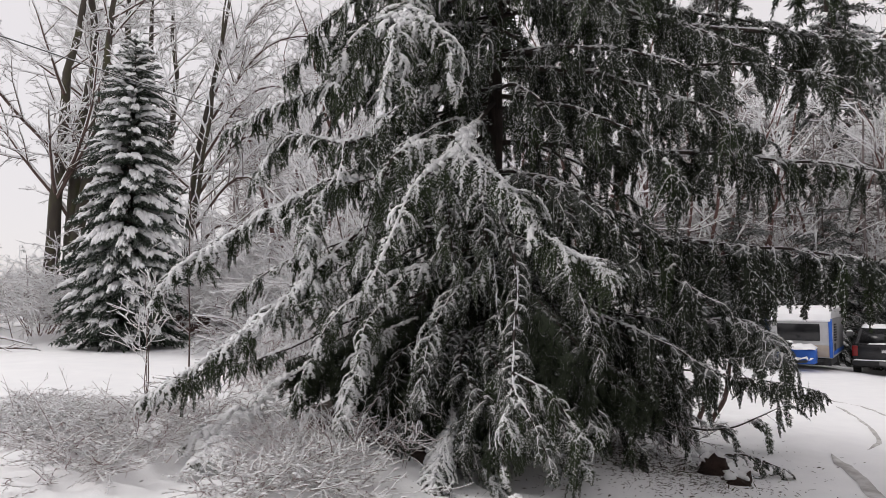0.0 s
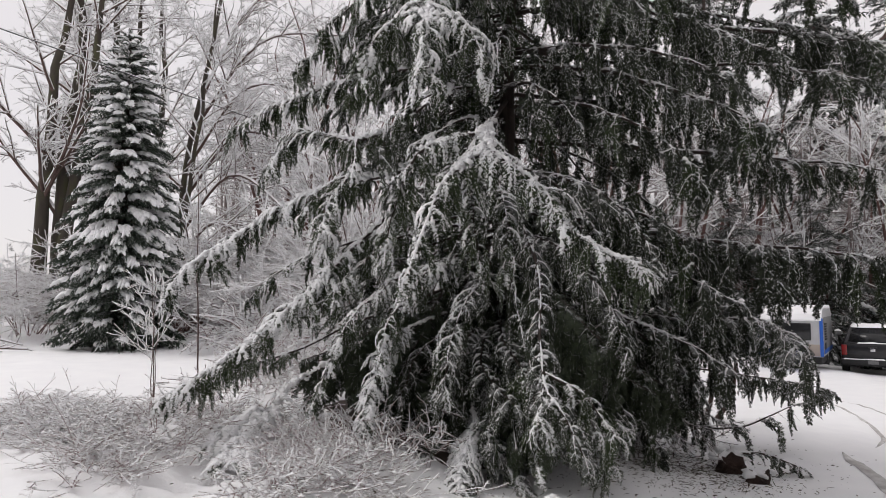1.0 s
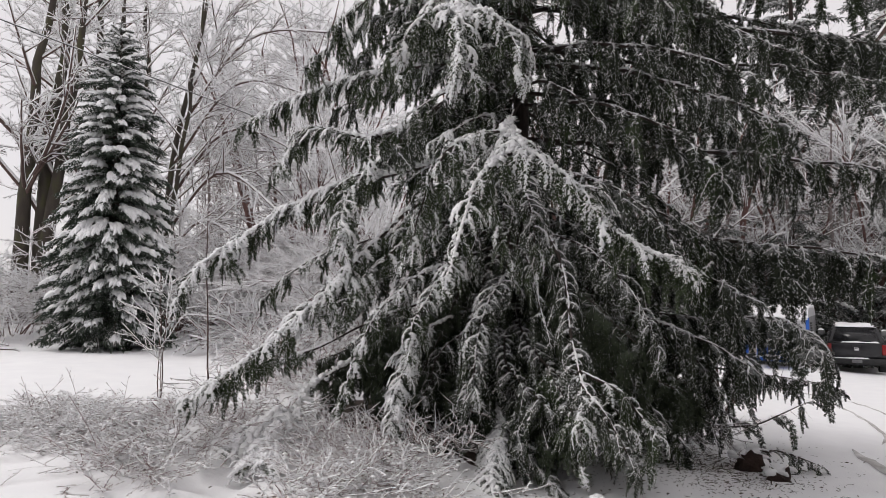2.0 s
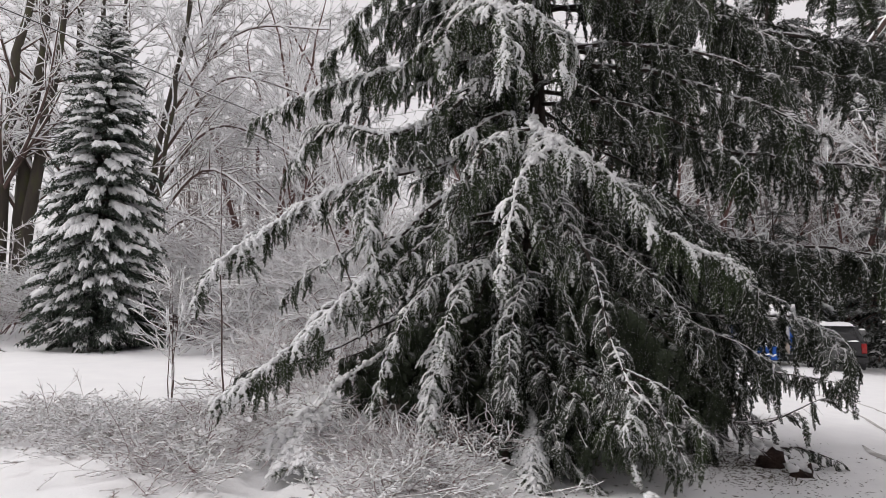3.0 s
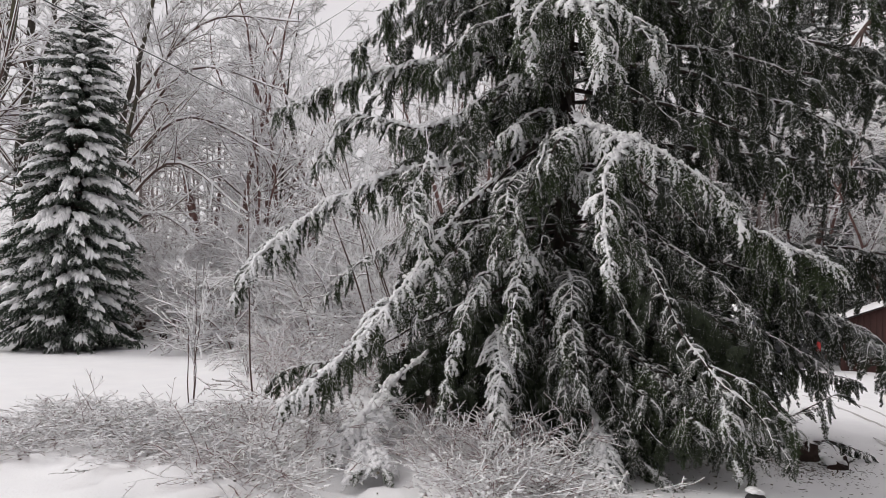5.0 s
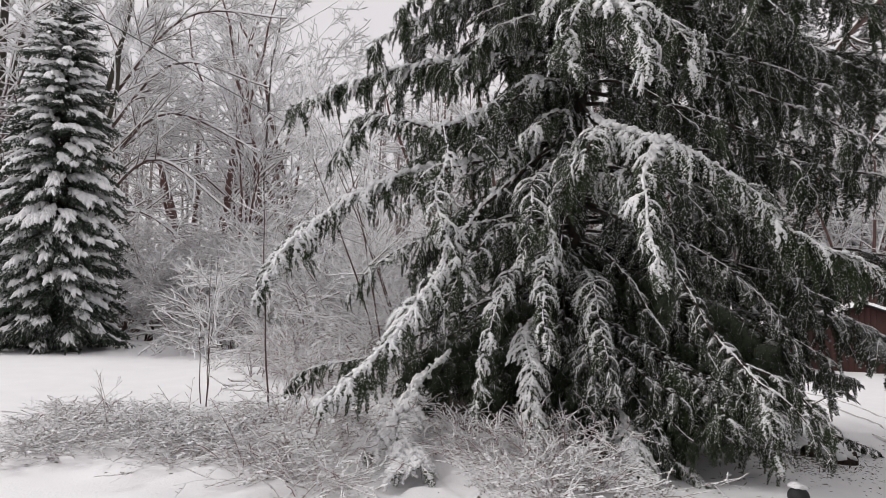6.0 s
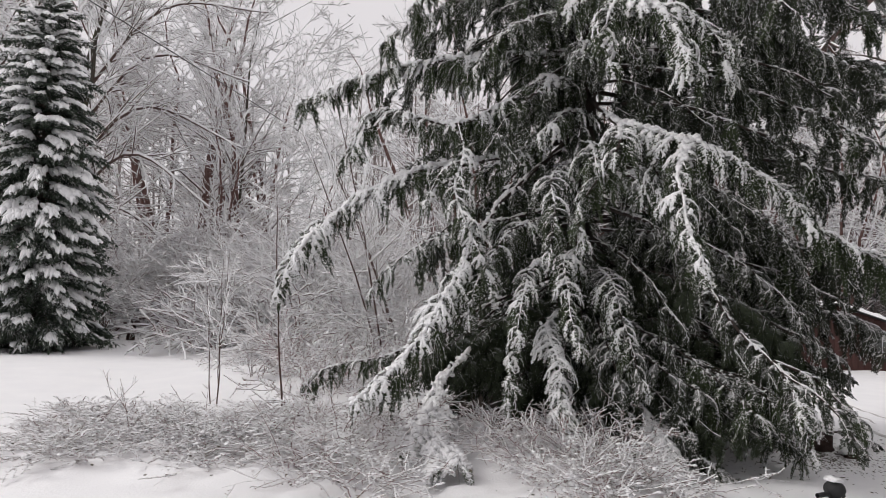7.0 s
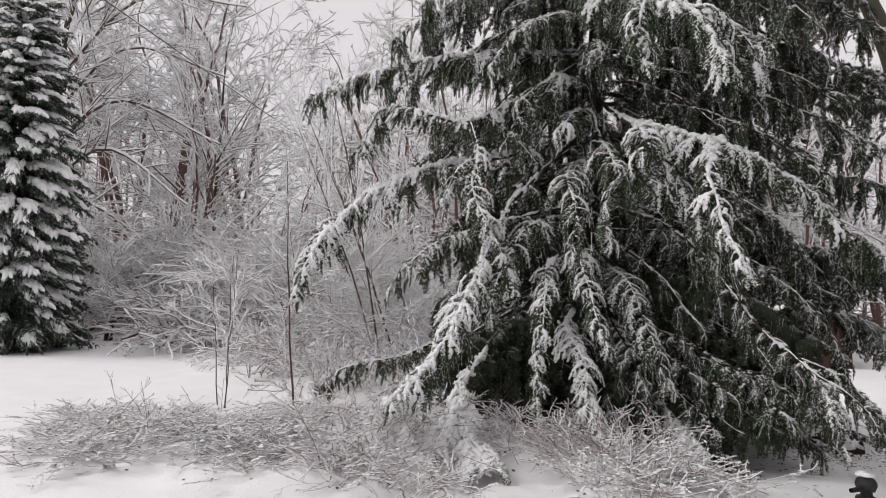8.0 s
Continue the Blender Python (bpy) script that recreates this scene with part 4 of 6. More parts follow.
# ---- the smaller fir on the lawn ----
def fir_branch(rng, n_side, per, blade, snowed):
    """One branch, a metre long along x: needles and the snow that lies on it."""
    wood, green, white = Geo(), Geo(), Geo()
    u = np.linspace(0, 1, 8)
    path = np.stack([u, 0.03 * np.sin(u * 4 + rng.uniform(0, 6)), 0.12 * u - 0.42 * u ** 2], 1)
    tubes(wood, path[None], 0.018 * (1 - u)[None] + 0.004, 4)
    us = np.repeat(np.linspace(0.1, 0.97, n_side), 2) + rng.normal(0, 0.015, 2 * n_side)
    sg = np.tile([1.0, -1.0], n_side)
    o = np.stack([np.interp(us, u, path[:, i]) for i in range(3)], 1)
    ln = (0.34 * np.sin(np.clip(us, 0, 1) ** 0.8 * 2.75) + 0.1) * rng.uniform(0.7, 1.15, len(us))
    d = unit(np.stack([0.65 + 0.4 * us, sg * (0.85 - 0.35 * us), -0.12 + rng.normal(0, 0.09, len(us))], 1))
    q = np.linspace(0, 1, 6)
    tw = o[:, None] + d[:, None] * (ln[:, None] * q)[..., None] + np.array([0, 0, -0.07]) * (q ** 2)[None, :, None]
    tw = np.concatenate([tw, path[None, 2:8]], 0)
    dd = unit(np.gradient(tw, axis=1))
    p = np.repeat(tw.reshape(-1, 3), per, 0)
    d3 = np.repeat(dd.reshape(-1, 3), per, 0)
    rnd = unit(rng.normal(0, 1, p.shape) * np.array([1, 1, 0.75]))
    d3 = unit(d3 * 0.8 + rnd * 0.75 + np.array([0, 0, -0.35]))
    blades(green, p, d3, np.cross(d3, rng.normal(0, 1, p.shape)), rng.uniform(0.08, 0.15, len(p)) * blade, rng.uniform(0.034, 0.055, len(p)) * blade)
    keep = (rng.uniform(0, 1, tw.shape[:2]) < 0.7) & (tw[..., 0] > 0.42 + rng.uniform(-0.12, 0.2, (len(tw), 1)))
    size = rng.uniform(0.03, 0.07, keep.sum())
    lumps(white, tw[keep] + np.array([0, 0, 0.022]), dd[keep] + rng.normal(0, 0.12, (keep.sum(), 3)), size * 1.5, size, rng, size * 0.75, True)
    return wood, green, white if snowed else Geo()


def fir_bough(seed, thick, leaf, bare=0.34):
    """A broad bough, a metre long along x, whose outer part bears a pad of snow with fingers along its twigs."""
    rng = np.random.default_rng(seed)
    wood, green, white = Geo(), Geo(), Geo()
    u = np.linspace(0, 1, 8)
    path = np.stack([u, 0.04 * np.sin(u * 4 + rng.uniform(0, 6)), 0.2 * u - 0.16 * u ** 2 - 0.5 * np.clip(u - 0.55, 0, 1) ** 1.4], 1)
    tubes(wood, path[None], 0.018 * (1 - u)[None] + 0.004, 4)
    n = 12
    us = np.repeat(np.linspace(0.12, 0.93, n), 2) + rng.normal(0, 0.02, 2 * n)
    sg = np.tile([1.0, -1.0], n)
    o = np.stack([np.interp(us, u, path[:, i]) for i in range(3)], 1)
    ln = (0.3 * np.sin(np.clip(us, 0, 1) ** 0.8 * 2.6) + 0.09) * rng.uniform(0.7, 1.2, len(us))
    d = unit(np.stack([0.6 + 0.4 * us, sg * (0.85 - 0.3 * us), -0.12 + rng.normal(0, 0.1, len(us))], 1))
    q = np.linspace(0, 1, 6)
    tw = o[:, None] + d[:, None] * (ln[:, None] * q)[..., None] + np.array([0, 0, -0.1]) * (q ** 2)[None, :, None]
    tw = np.concatenate([tw, path[None, 2:8]], 0)
    dd = unit(np.gradient(tw, axis=1))
    p = np.repeat(tw.reshape(-1, 3), 7, 0)
    d3 = np.repeat(dd.reshape(-1, 3), 7, 0)
    d3 = unit(d3 * 0.9 + unit(rng.normal(0, 1, p.shape) * np.array([1, 1, 0.75])) * 0.75 + np.array([0, 0, -0.4]))
    blades(green, p, d3, np.cross(d3, rng.normal(0, 1, p.shape)), rng.uniform(0.06, 0.13, len(p)), rng.uniform(0.022, 0.04, len(p)))
    if thick:
        far = tw[:, -1, 0] > bare + rng.uniform(-0.1, 0.15, len(tw))
        f = tw[far] + (tw[far, :1] - tw[far]) * rng.uniform(0.08, 0.4, (far.sum(), 1, 1))
        fat = thick * np.array([0.8, 1.0, 0.95, 0.8, 0.6, 0.15])[None] * np.clip(rng.normal(1, 0.3, f.shape[:2]), 0.45, 1.7)
        f = f + np.array([0, 0, 1.0]) * (fat * 0.45 + 0.012)[..., None]
        tubes(white, f, fat, 6)
        c = 8
        along = rng.uniform(bare + 0.1, 0.92, c)
        spot = np.stack([along, rng.normal(0, 0.09, c), np.interp(along, u, path[:, 2]) + 0.03], 1)
        lumps(white, spot, np.array([1.0, 0, -0.7]) + rng.normal(0, 0.3, (c, 3)), rng.uniform(0.07, 0.13, c), rng.uniform(0.05, 0.09, c), rng, thick * 1.2)
    return wood.mesh("branch", TWIG_BARK), two_tone("needles", green, leaf, white)


FROST_LEAF = leafy("frosted_needles", (0.03, 0.038, 0.03), (0.065, 0.075, 0.06), (0.55, 0.55, 0.56), 0.2, 0.2, 0.9)
FIR_PADS = [fir_bough(40 + i, 0.046 + 0.004 * i, FIR_LEAF, (0.4, 0.5, 0.44, 0.55, 0.46, 0.38)[i]) for i in range(6)]
FIR_SHORT = [fir_bough(60 + i, 0.068 + 0.008 * i, FIR_LEAF, (0.26, 0.36, 0.3, 0.4)[i]) for i in range(4)]
FIR_THIN = [fir_bough(46 + i, 0.022, FIR_LEAF, 0.82) for i in range(3)]
FIR_DARK = [fir_bough(50 + i, 0.0, FIR_LEAF) for i in range(4)]
FAR_SET = [[fir_branch(np.random.default_rng(50 + i), 7, 3, 1.15, snowed) for i in range(4)] for snowed in (False, True)]


def fir_trunk(name, label, base, height, group):
    tree = thing(name, label, "tree", group, at=base)
    z = np.linspace(-0.3, height, 12)
    r = 0.012 * height * (1 - np.clip(z, 0, None) / height) + 0.012
    part("trunk", tubes(Geo(), np.stack([0 * z, 0 * z, z], 1)[None], r[None], 8), CEDAR_BARK, tree)
    return tree


def hang_bough(tree, meshes, zz, tilt, az, size):
    wood, green = meshes
    br = part("branch", wood, None, tree)
    br.matrix_local = pose(0, 0, zz, 0, tilt, az) @ Matrix.Diagonal((*size, 1))
    part("needles", green, None, br, kind="stuff")


def build_lawn_fir(base, height, half, rng):
    """The narrow fir: heaped boughs all round, with bare dark ones between them."""
    tree = fir_trunk("fir_tree", "narrow dark green fir with thick snow on its branches", base, height, "")
    golden, count = 137.508, 300
    for i in range(count):
        f = ((i + 0.5) / count) ** 1.12
        reach = (half * (1 - f) ** 0.46 + 0.06) * (1 if f > 0.25 else 0.86 + 0.56 * f)
        ln = reach * rng.uniform(0.86, 1.12)
        stock = FIR_THIN if f < 0.1 or rng.uniform() < 0.1 else FIR_PADS if ln > 0.85 else FIR_SHORT
        wide = max(0.25, min(0.8, ln * rng.uniform(0.55, 0.9)))
        hang_bough(tree, stock[int(rng.integers(len(stock)))], height * (0.02 + 0.965 * f) + rng.uniform(-0.1, 0.1) + 0.12, (rng.uniform(6, 26) if f > 0.3 else rng.uniform(-4, 12)) - 36 * f ** 2.5, i * golden + rng.uniform(-12, 12), (ln, wide, max(0.4, ln * 0.85)))
    for i in range(110):
        f = ((i + 0.5) / 110) ** 1.15
        reach = (half * (1 - f) ** 0.46 + 0.06) * (1 if f > 0.25 else 0.86 + 0.56 * f)
        ln = reach * rng.uniform(0.76, 0.96)
        hang_bough(tree, FIR_DARK[int(rng.integers(4))], height * (0.02 + 0.94 * f) + rng.uniform(-0.2, 0.2), rng.uniform(4, 26) - 34 * f ** 2.5, rng.uniform(0, 360), (ln, max(0.3, ln * 0.95), max(0.45, ln)))
    for j in range(5):
        hang_bough(tree, FIR_THIN[j % 3], height * 0.965 + 0.04 * j, -52, 72 * j, (0.3, 0.2, 0.3))
    return tree


def stamp(geo, source, m):
    """A transformed copy of the faces of one Geo, added to another."""
    turn, shift = np.array(m.to_3x3()), np.array(m.translation)
    if source.v:
        verts = np.concatenate(source.v) @ turn.T + shift
        start = geo.n
        geo.v.append(verts.astype(np.float32))
        geo.f += [f + start for f in source.f]
        geo.n += len(verts)


def build_far_fir(label, base, height, half, rng, tiers, per_tier, snow_share):
    """A conifer far behind: trunk, and a crown of many small boughs too fine to tell apart."""
    tree = fir_trunk("conifer_tree", label, base, height, "conifers in the woods")
    wood, green, white = Geo(), Geo(), Geo()
    count = 0
    for i in range(tiers):
        f = (i + 0.5) / tiers
        zz = height * (0.03 + 0.955 * f)
        reach = half * (1 - f) ** 0.85 + 0.12
        for j in range(max(5, int(per_tier * (1 - 0.55 * f)))):
            ln = reach * rng.uniform(0.78, 1.12)
            meshes = FAR_SET[int(rng.uniform() < snow_share * (0.72 + 0.5 * f))][count % 4]
            count += 1
            size = (ln, max(0.6 if f < 0.85 else 0.25, ln * 1.15), max(0.75 if f < 0.85 else 0.4, ln * 0.95))
            m = pose(0, 0, zz + rng.uniform(-1, 1) * height / tiers, 0, rng.uniform(-6, 28) - 30 * f ** 2, rng.uniform(0, 360)) @ Matrix.Diagonal((*size, 1))
            for geo, source in zip((wood, green, white), meshes):
                stamp(geo, source, m)
    part("branchwork", wood, TWIG_BARK, tree, kind="stuff")
    part("needles", two_tone("needles", green, FROST_LEAF, white), None, tree, kind="stuff")
    return tree


build_lawn_fir((-8.72, 18.0, float(ground_z(-8.72, 18.0))), 8.7, 1.46, np.random.default_rng(5))


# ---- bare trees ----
# Twigs of the far woods: a paler colour paints in the haze of distance.
HAZED_TWIG = mottled("hazed_far_twigs", [(0.2, (0.15, 0.125, 0.118)), (0.8, (0.3, 0.255, 0.245))], 1.2, 5, 0.9, 0.2, 30)
BROWN_TWIG = mottled("brown_twigs", [(0.2, (0.085, 0.045, 0.039)), (0.8, (0.19, 0.108, 0.095))], 10, 5, 0.9, 0.3, 70)
def bare_tree_meshes(seed, height, r0, lean=(0.0, 0.0), stems=1, limbs=13, twigs=7, fine=5, thick=0.012, spread=38, bark=None, finest=4, lift=0.3):
    rng = np.random.default_rng(seed)
    trunk, wood, white = Geo(), Geo(), Geo()
    q = np.linspace(0, 1, 12)
    paths = []
    for i in range(stems):
        a = rng.uniform(0, 6.28)
        bx, by = (0.0, 0.0) if stems == 1 else (0.05 * height * math.cos(a), 0.03 * height * math.sin(a))
        lx, ly = lean[0] + (0 if stems == 1 else 5.5 * bx), lean[1] + (0 if stems == 1 else 5.5 * by)
        w = np.cumsum(rng.normal(0, 0.012 * height, (12, 2)), axis=0) * q[:, None]
        paths.append(np.stack([bx * 0.35 + lx * q ** 1.2 + w[:, 0], by * 0.35 + ly * q ** 1.2 + w[:, 1], -0.3 + (height + 0.3) * (q - (0.0 if stems == 1 else 0.22) * q ** 2)], 1))
    p0 = np.array(paths)
    ra0 = np.broadcast_to(r0 * (1 - 0.9 * q) + r0 * 0.3 * np.exp(-q * 16), (stems, 12)) * rng.uniform(0.75, 1.1, (stems, 1))
    tubes(trunk, p0, ra0, 9)
    p1, r1 = sprout(p0, ra0, limbs, rng, spread + 8, 0.36, 9, lift, 0.12, 0.34, 0.17)
    p2, r2 = sprout(p1, r1, twigs, rng, 40, 0.48, 6, 0.0, 0.2, 0.55, 0.2, 0.6)
    tubes(wood, p1, r1, 5)
    tubes(wood, p2, r2, 3)
    cover(white, p1, r1, thick * 1.5, 4)
    cover(white, p2, r2, thick * 1.1)
    if not finest:
        twiglets(wood, white, p2, r2, fine, rng, 48, 0.34, -0.1, thick * 0.8, 0.007)
        return trunk.mesh("trunk", bark or MOSS_BARK), wood.mesh("branchwork", TWIG_BARK), white.mesh("snow", CLUMP)
    p3, r3 = sprout(p2, r2, fine, rng, 44, 0.46, 4, -0.08, 0.1, 0.6, 0.22)
    tubes(wood, p3, np.maximum(r3, 0.0055), 3)
    cover(white, p3, r3, thick * 0.85)
    twiglets(wood, white, p3, r3, finest, rng, 45, 0.42, -0.05, thick * 0.5, 0.0075)
    return trunk.mesh("trunk", bark or MOSS_BARK), wood.mesh("branchwork", TWIG_BARK), white.mesh("snow", CLUMP)


def place_tree(meshes, name, label, at, turn=0.0, size=1.0, group="", category="tree"):
    tree = thing(name, label, category, group, at=at, turn=turn)
    tree.scale = (size, size, size)
    names = ("trunk", "branchwork", "snow")
    for nm, me in zip(names, meshes):
        if me is not None and len(me.vertices):
            part(nm, me, None, tree, kind="" if nm == "trunk" else "stuff")
    return tree


def at_ground(x, y, sink=0.0):
    return (x, y, float(ground_z(x, y)) - sink)


MAPLE = "tall bare deciduous tree, mossy bark, snow along every branch"
MAPLES = [
    (21, 19, 0.34, (0.6, 0.4), 14, -15.9, 26.2),
    (22, 20, 0.39, (0.9, -0.5), 14, -15.2, 26.6),
    (23, 18, 0.35, (2.2, 0.3), 13, -14.9, 26.0),
    (24, 19, 0.32, (0.4, 0.2), 13, -14.3, 28.5),
    (25, 20, 0.30, (0.3, 0.2), 12, -15.0, 31.0),
    (26, 20, 0.35, (0.9, 0.2), 12, -14.6, 33.0),
    (27, 16, 0.14, (3.6, -0.6), 18, -11.2, 27.0),
    (30, 18, 0.1, (-0.8, -0.4), 20, -4.6, 30.5),
]
for i, (seed, high, thick, lean, limbs, x, y) in enumerate(MAPLES):
    meshes = bare_tree_meshes(seed, high, thick, lean, limbs=limbs, twigs=7 if i < 6 else 8, fine=5, lift=0.1, thick=0.026, finest=3)
    place_tree(meshes, "bare_tree", MAPLE, at_ground(x, y), group="tall bare trees")

FAR_BARE = [bare_tree_meshes(60 + i, 14, 0.11, (0.3, 0.2), stems=3, limbs=13, twigs=6, fine=7, finest=0, thick=0.021, spread=40, bark=BROWN_TWIG, lift=0.05) for i in range(4)]
rng = np.random.default_rng(17)
FAR_SPOTS = [(21.5, 31.5), (25.2, 27.5), (-8.2, 36), (-6.8, 30), (-5.6, 34.5), (-4, 31), (-2.5, 36), (12.5, 36), (15, 40), (19, 37), (23, 40), (27, 36), (31, 33), (9.5, 33.5), (12.6, 33.0), (15.8, 33.5), (19.8, 33.8), (24, 32.4), (28.4, 31.6), (26, 22), (29, 25.5), (32, 28), (25.5, 17.5), (29, 20), (33, 23), (6.8, 29.0), (4.0, 27.0)]
for i, (x, y) in enumerate(FAR_SPOTS):
    place_tree(FAR_BARE[i % 4], "bare_tree", "slender bare tree dusted white, standing in the woods behind", at_ground(x, y), rng.uniform(0, 360), rng.uniform(0.9, 1.15) * (1.12 if x > 9 else 1.25), "woods behind")


def arching_tree():
    """The bare tree whose long limbs arch over the edge of the lawn."""
    r = np.random.default_rng(57)
    tree = thing("bare_tree", "bare tree with long arching limbs white with snow", "tree", "tall bare trees")
    x, y = -10.95, 27.4
    z = float(ground_z(x, y))
    stem = spline([(x, y, z - 0.3), (x + 0.1, y, 3.0), (x + 0.5, y - 0.2, 7.5), (x + 1.4, y - 0.3, 12.0), (x + 2.2, y - 0.5, 17.0)], 16)[0]
    part("trunk", tubes(Geo(), stem[None], np.linspace(0.15, 0.045, 16)[None], 10), MOSS_BARK, tree)
    wood, white = Geo(), Geo()
    arcs = []
    for z0, mid, tip in ((4.2, (-8.3, 26.4, 6.6), (-5.4, 25.2, 4.6)), (5.6, (-8.0, 26.6, 8.4), (-4.4, 26.0, 7.0)), (7.0, (-7.8, 26.8, 10.4), (-4.2, 26.2, 9.6)), (8.6, (-7.4, 27.0, 12.4), (-3.6, 26.6, 12.6)), (3.0, (-8.8, 26.0, 4.6), (-6.3, 24.8, 3.0)), (6.2, (-12.8, 26.2, 8.0), (-15.6, 25.2, 7.4)), (9.8, (-8.0, 27.2, 14.0), (-4.8, 27.0, 15.4))):
        start = [float(np.interp(z0, stem[:, 2], stem[:, i])) for i in range(3)]
        arcs.append(spline([start, mid, tip], 14)[0])
    arcs = np.array(arcs)
    ra = np.broadcast_to(np.linspace(0.075, 0.018, 14), arcs.shape[:2])
    tubes(wood, arcs, ra, 7)
    cover(white, arcs, ra, 0.036, 5)
    p1, r1 = sprout(arcs, ra, 17, r, 40, 0.3, 7, -0.05, 0.15, 0.5, 0.16)
    tubes(wood, p1, r1, 4)
    cover(white, p1, r1, 0.026, 4)
    p2, r2 = sprout(p1, r1, 8, r, 42, 0.42, 4, -0.05, 0.12, 0.6, 0.18)
    tubes(wood, p2, np.maximum(r2, 0.006), 3)
    cover(white, p2, r2, 0.018)
    twiglets(wood, white, p2, r2, 4, r, 42, 0.36, 0.0, 0.01, 0.006)
    part("branchwork", wood, TWIG_BARK, tree, kind="stuff")
    part("snow", white, CLUMP, tree, kind="stuff")


arching_tree()


# ---- thickets of snowy shrubs ----
def shrub_meshes(seed, stems, height, spread, side, fine, thick, r0=0.012, arch=0.5, bark=None, nodes=7, up=0.35, snowless=False, thin_r=0.0, wander=0.28, spur=45, flat=1.0, lay=1.5, tip=0.28, clots=0, clot=0.03):
    rng = np.random.default_rng(seed)
    wood, white = Geo(), Geo()
    az = rng.uniform(0, 2 * np.pi, stems)
    ln = height * rng.uniform(0.6, 1.2, stems)
    out = rng.uniform(0.15, 1.0, stems)
    q = np.linspace(0, 1, nodes)
    hx = np.stack([np.cos(az), np.sin(az)], 1)
    start = hx * rng.uniform(0, 0.25 * spread, (stems, 1))
    bend = (q[None] ** lay) * (spread * out)[:, None]
    p = np.zeros((stems, nodes, 3))
    p[..., :2] = start[:, None] + hx[:, None] * bend[..., None] + np.cumsum(rng.normal(0, 0.02 * height, (stems, nodes, 2)), axis=1)
    p[..., 2] = -0.08 + ln[:, None] * (q[None] - arch * out[:, None] * q[None] ** 2.2)
    r = np.broadcast_to(r0 * (1 - 0.75 * q), (stems, nodes)) * rng.uniform(0.6, 1.2, (stems, 1))
    tubes(wood, p, r, 4)
    cover(white, p[:, 1:], r[:, 1:], thick)
    p2, r2 = sprout(p, r, side, rng, spur, 0.5, 6, up * 0.4, 0.12, 0.6, wander, flat)
    tubes(wood, p2, np.maximum(r2 * 0.9, thin_r), 3)
    cover(white, p2, r2, thick * 0.85)
    twiglets(wood, white, p2, r2, fine, rng, spur + 8, tip, 0.02, 0 if snowless else thick * 0.75, max(thin_r, 0.002))
    if clots:
        # clots of snow where twigs cross
        who = rng.integers(0, len(p2), clots)
        spot = p2[who, rng.integers(1, p2.shape[1], clots)]
        fat = rng.uniform(0.4, 1.0, clots) * clot
        lumps(white, spot + np.array([0, 0, 1.0]) * (fat * 0.3)[:, None], rng.normal(0, 1, (clots, 3)) * np.array([1, 1, 0.3]), fat * rng.uniform(0.9, 1.7, clots), fat, rng, fat * 0.7, True)
    return wood.mesh("twigwork", bark or GREY_BARK), white.mesh("snow", CLUMP)


def place_shrub(meshes, name, label, at, turn, size, group):
    ob = thing(name, label, "shrub", group, at=at, turn=turn)
    ob.scale = size
    for nm, me in zip(("twigwork", "snow"), meshes):
        part(nm, me, None, ob, kind="stuff")
    return ob


THICKET = [shrub_meshes(80 + i, 17, 3.6, 3.7, 17, 11, 0.0165, 0.018, 0.8, BROWN_TWIG, thin_r=0.0035, up=-0.2, wander=0.2, flat=0.4, lay=1.05) for i in range(4)]
for i, (x, y, s) in enumerate([(-0.6, 14.8, 0.9), (-1.6, 17.8, 1.1), (0.6, 16.5, 1.1), (-4.8, 24.8, 1.2), (-1.9, 21.0, 1.1), (-7.2, 24.0, 1.2), (-2.6, 23.5, 1.3), (-1.5, 22.0, 1.35), (1.2, 20.5, 1.3), (-8.3, 22.5, 1.2), (-10.5, 21.0, 1.0), (-13.5, 22.0, 1.1), (-16.5, 21.5, 1.1), (-19, 23, 1.2), (-12.0, 24.5, 1.2), (3.4, 18.0, 1.1), (-9.3, 25.5, 1.3), (-6.4, 25.0, 1.4), (-3.0, 26.0, 1.5), (-22, 25, 1.2)]):
    place_shrub(THICKET[i % 4], "shrub", "leafless shrub with snow lying on all its twigs", at_ground(x, y), rng.uniform(0, 360), (s, s, s), "thicket beside the conifer")
for i in range(16):
    x = -22 + 50 * (i + rng.uniform(-0.3, 0.3)) / 15
    y = (27.5 if x < 6 else 31) + rng.uniform(0, 5)
    if x < -0.3 * y:
        continue
    place_tree(FAR_BARE[(i + 2) % 4], "bare_tree", "slender bare tree dusted white, standing in the woods behind", at_ground(x, y), rng.uniform(0, 360), rng.uniform(0.5, 0.75), "woods behind")

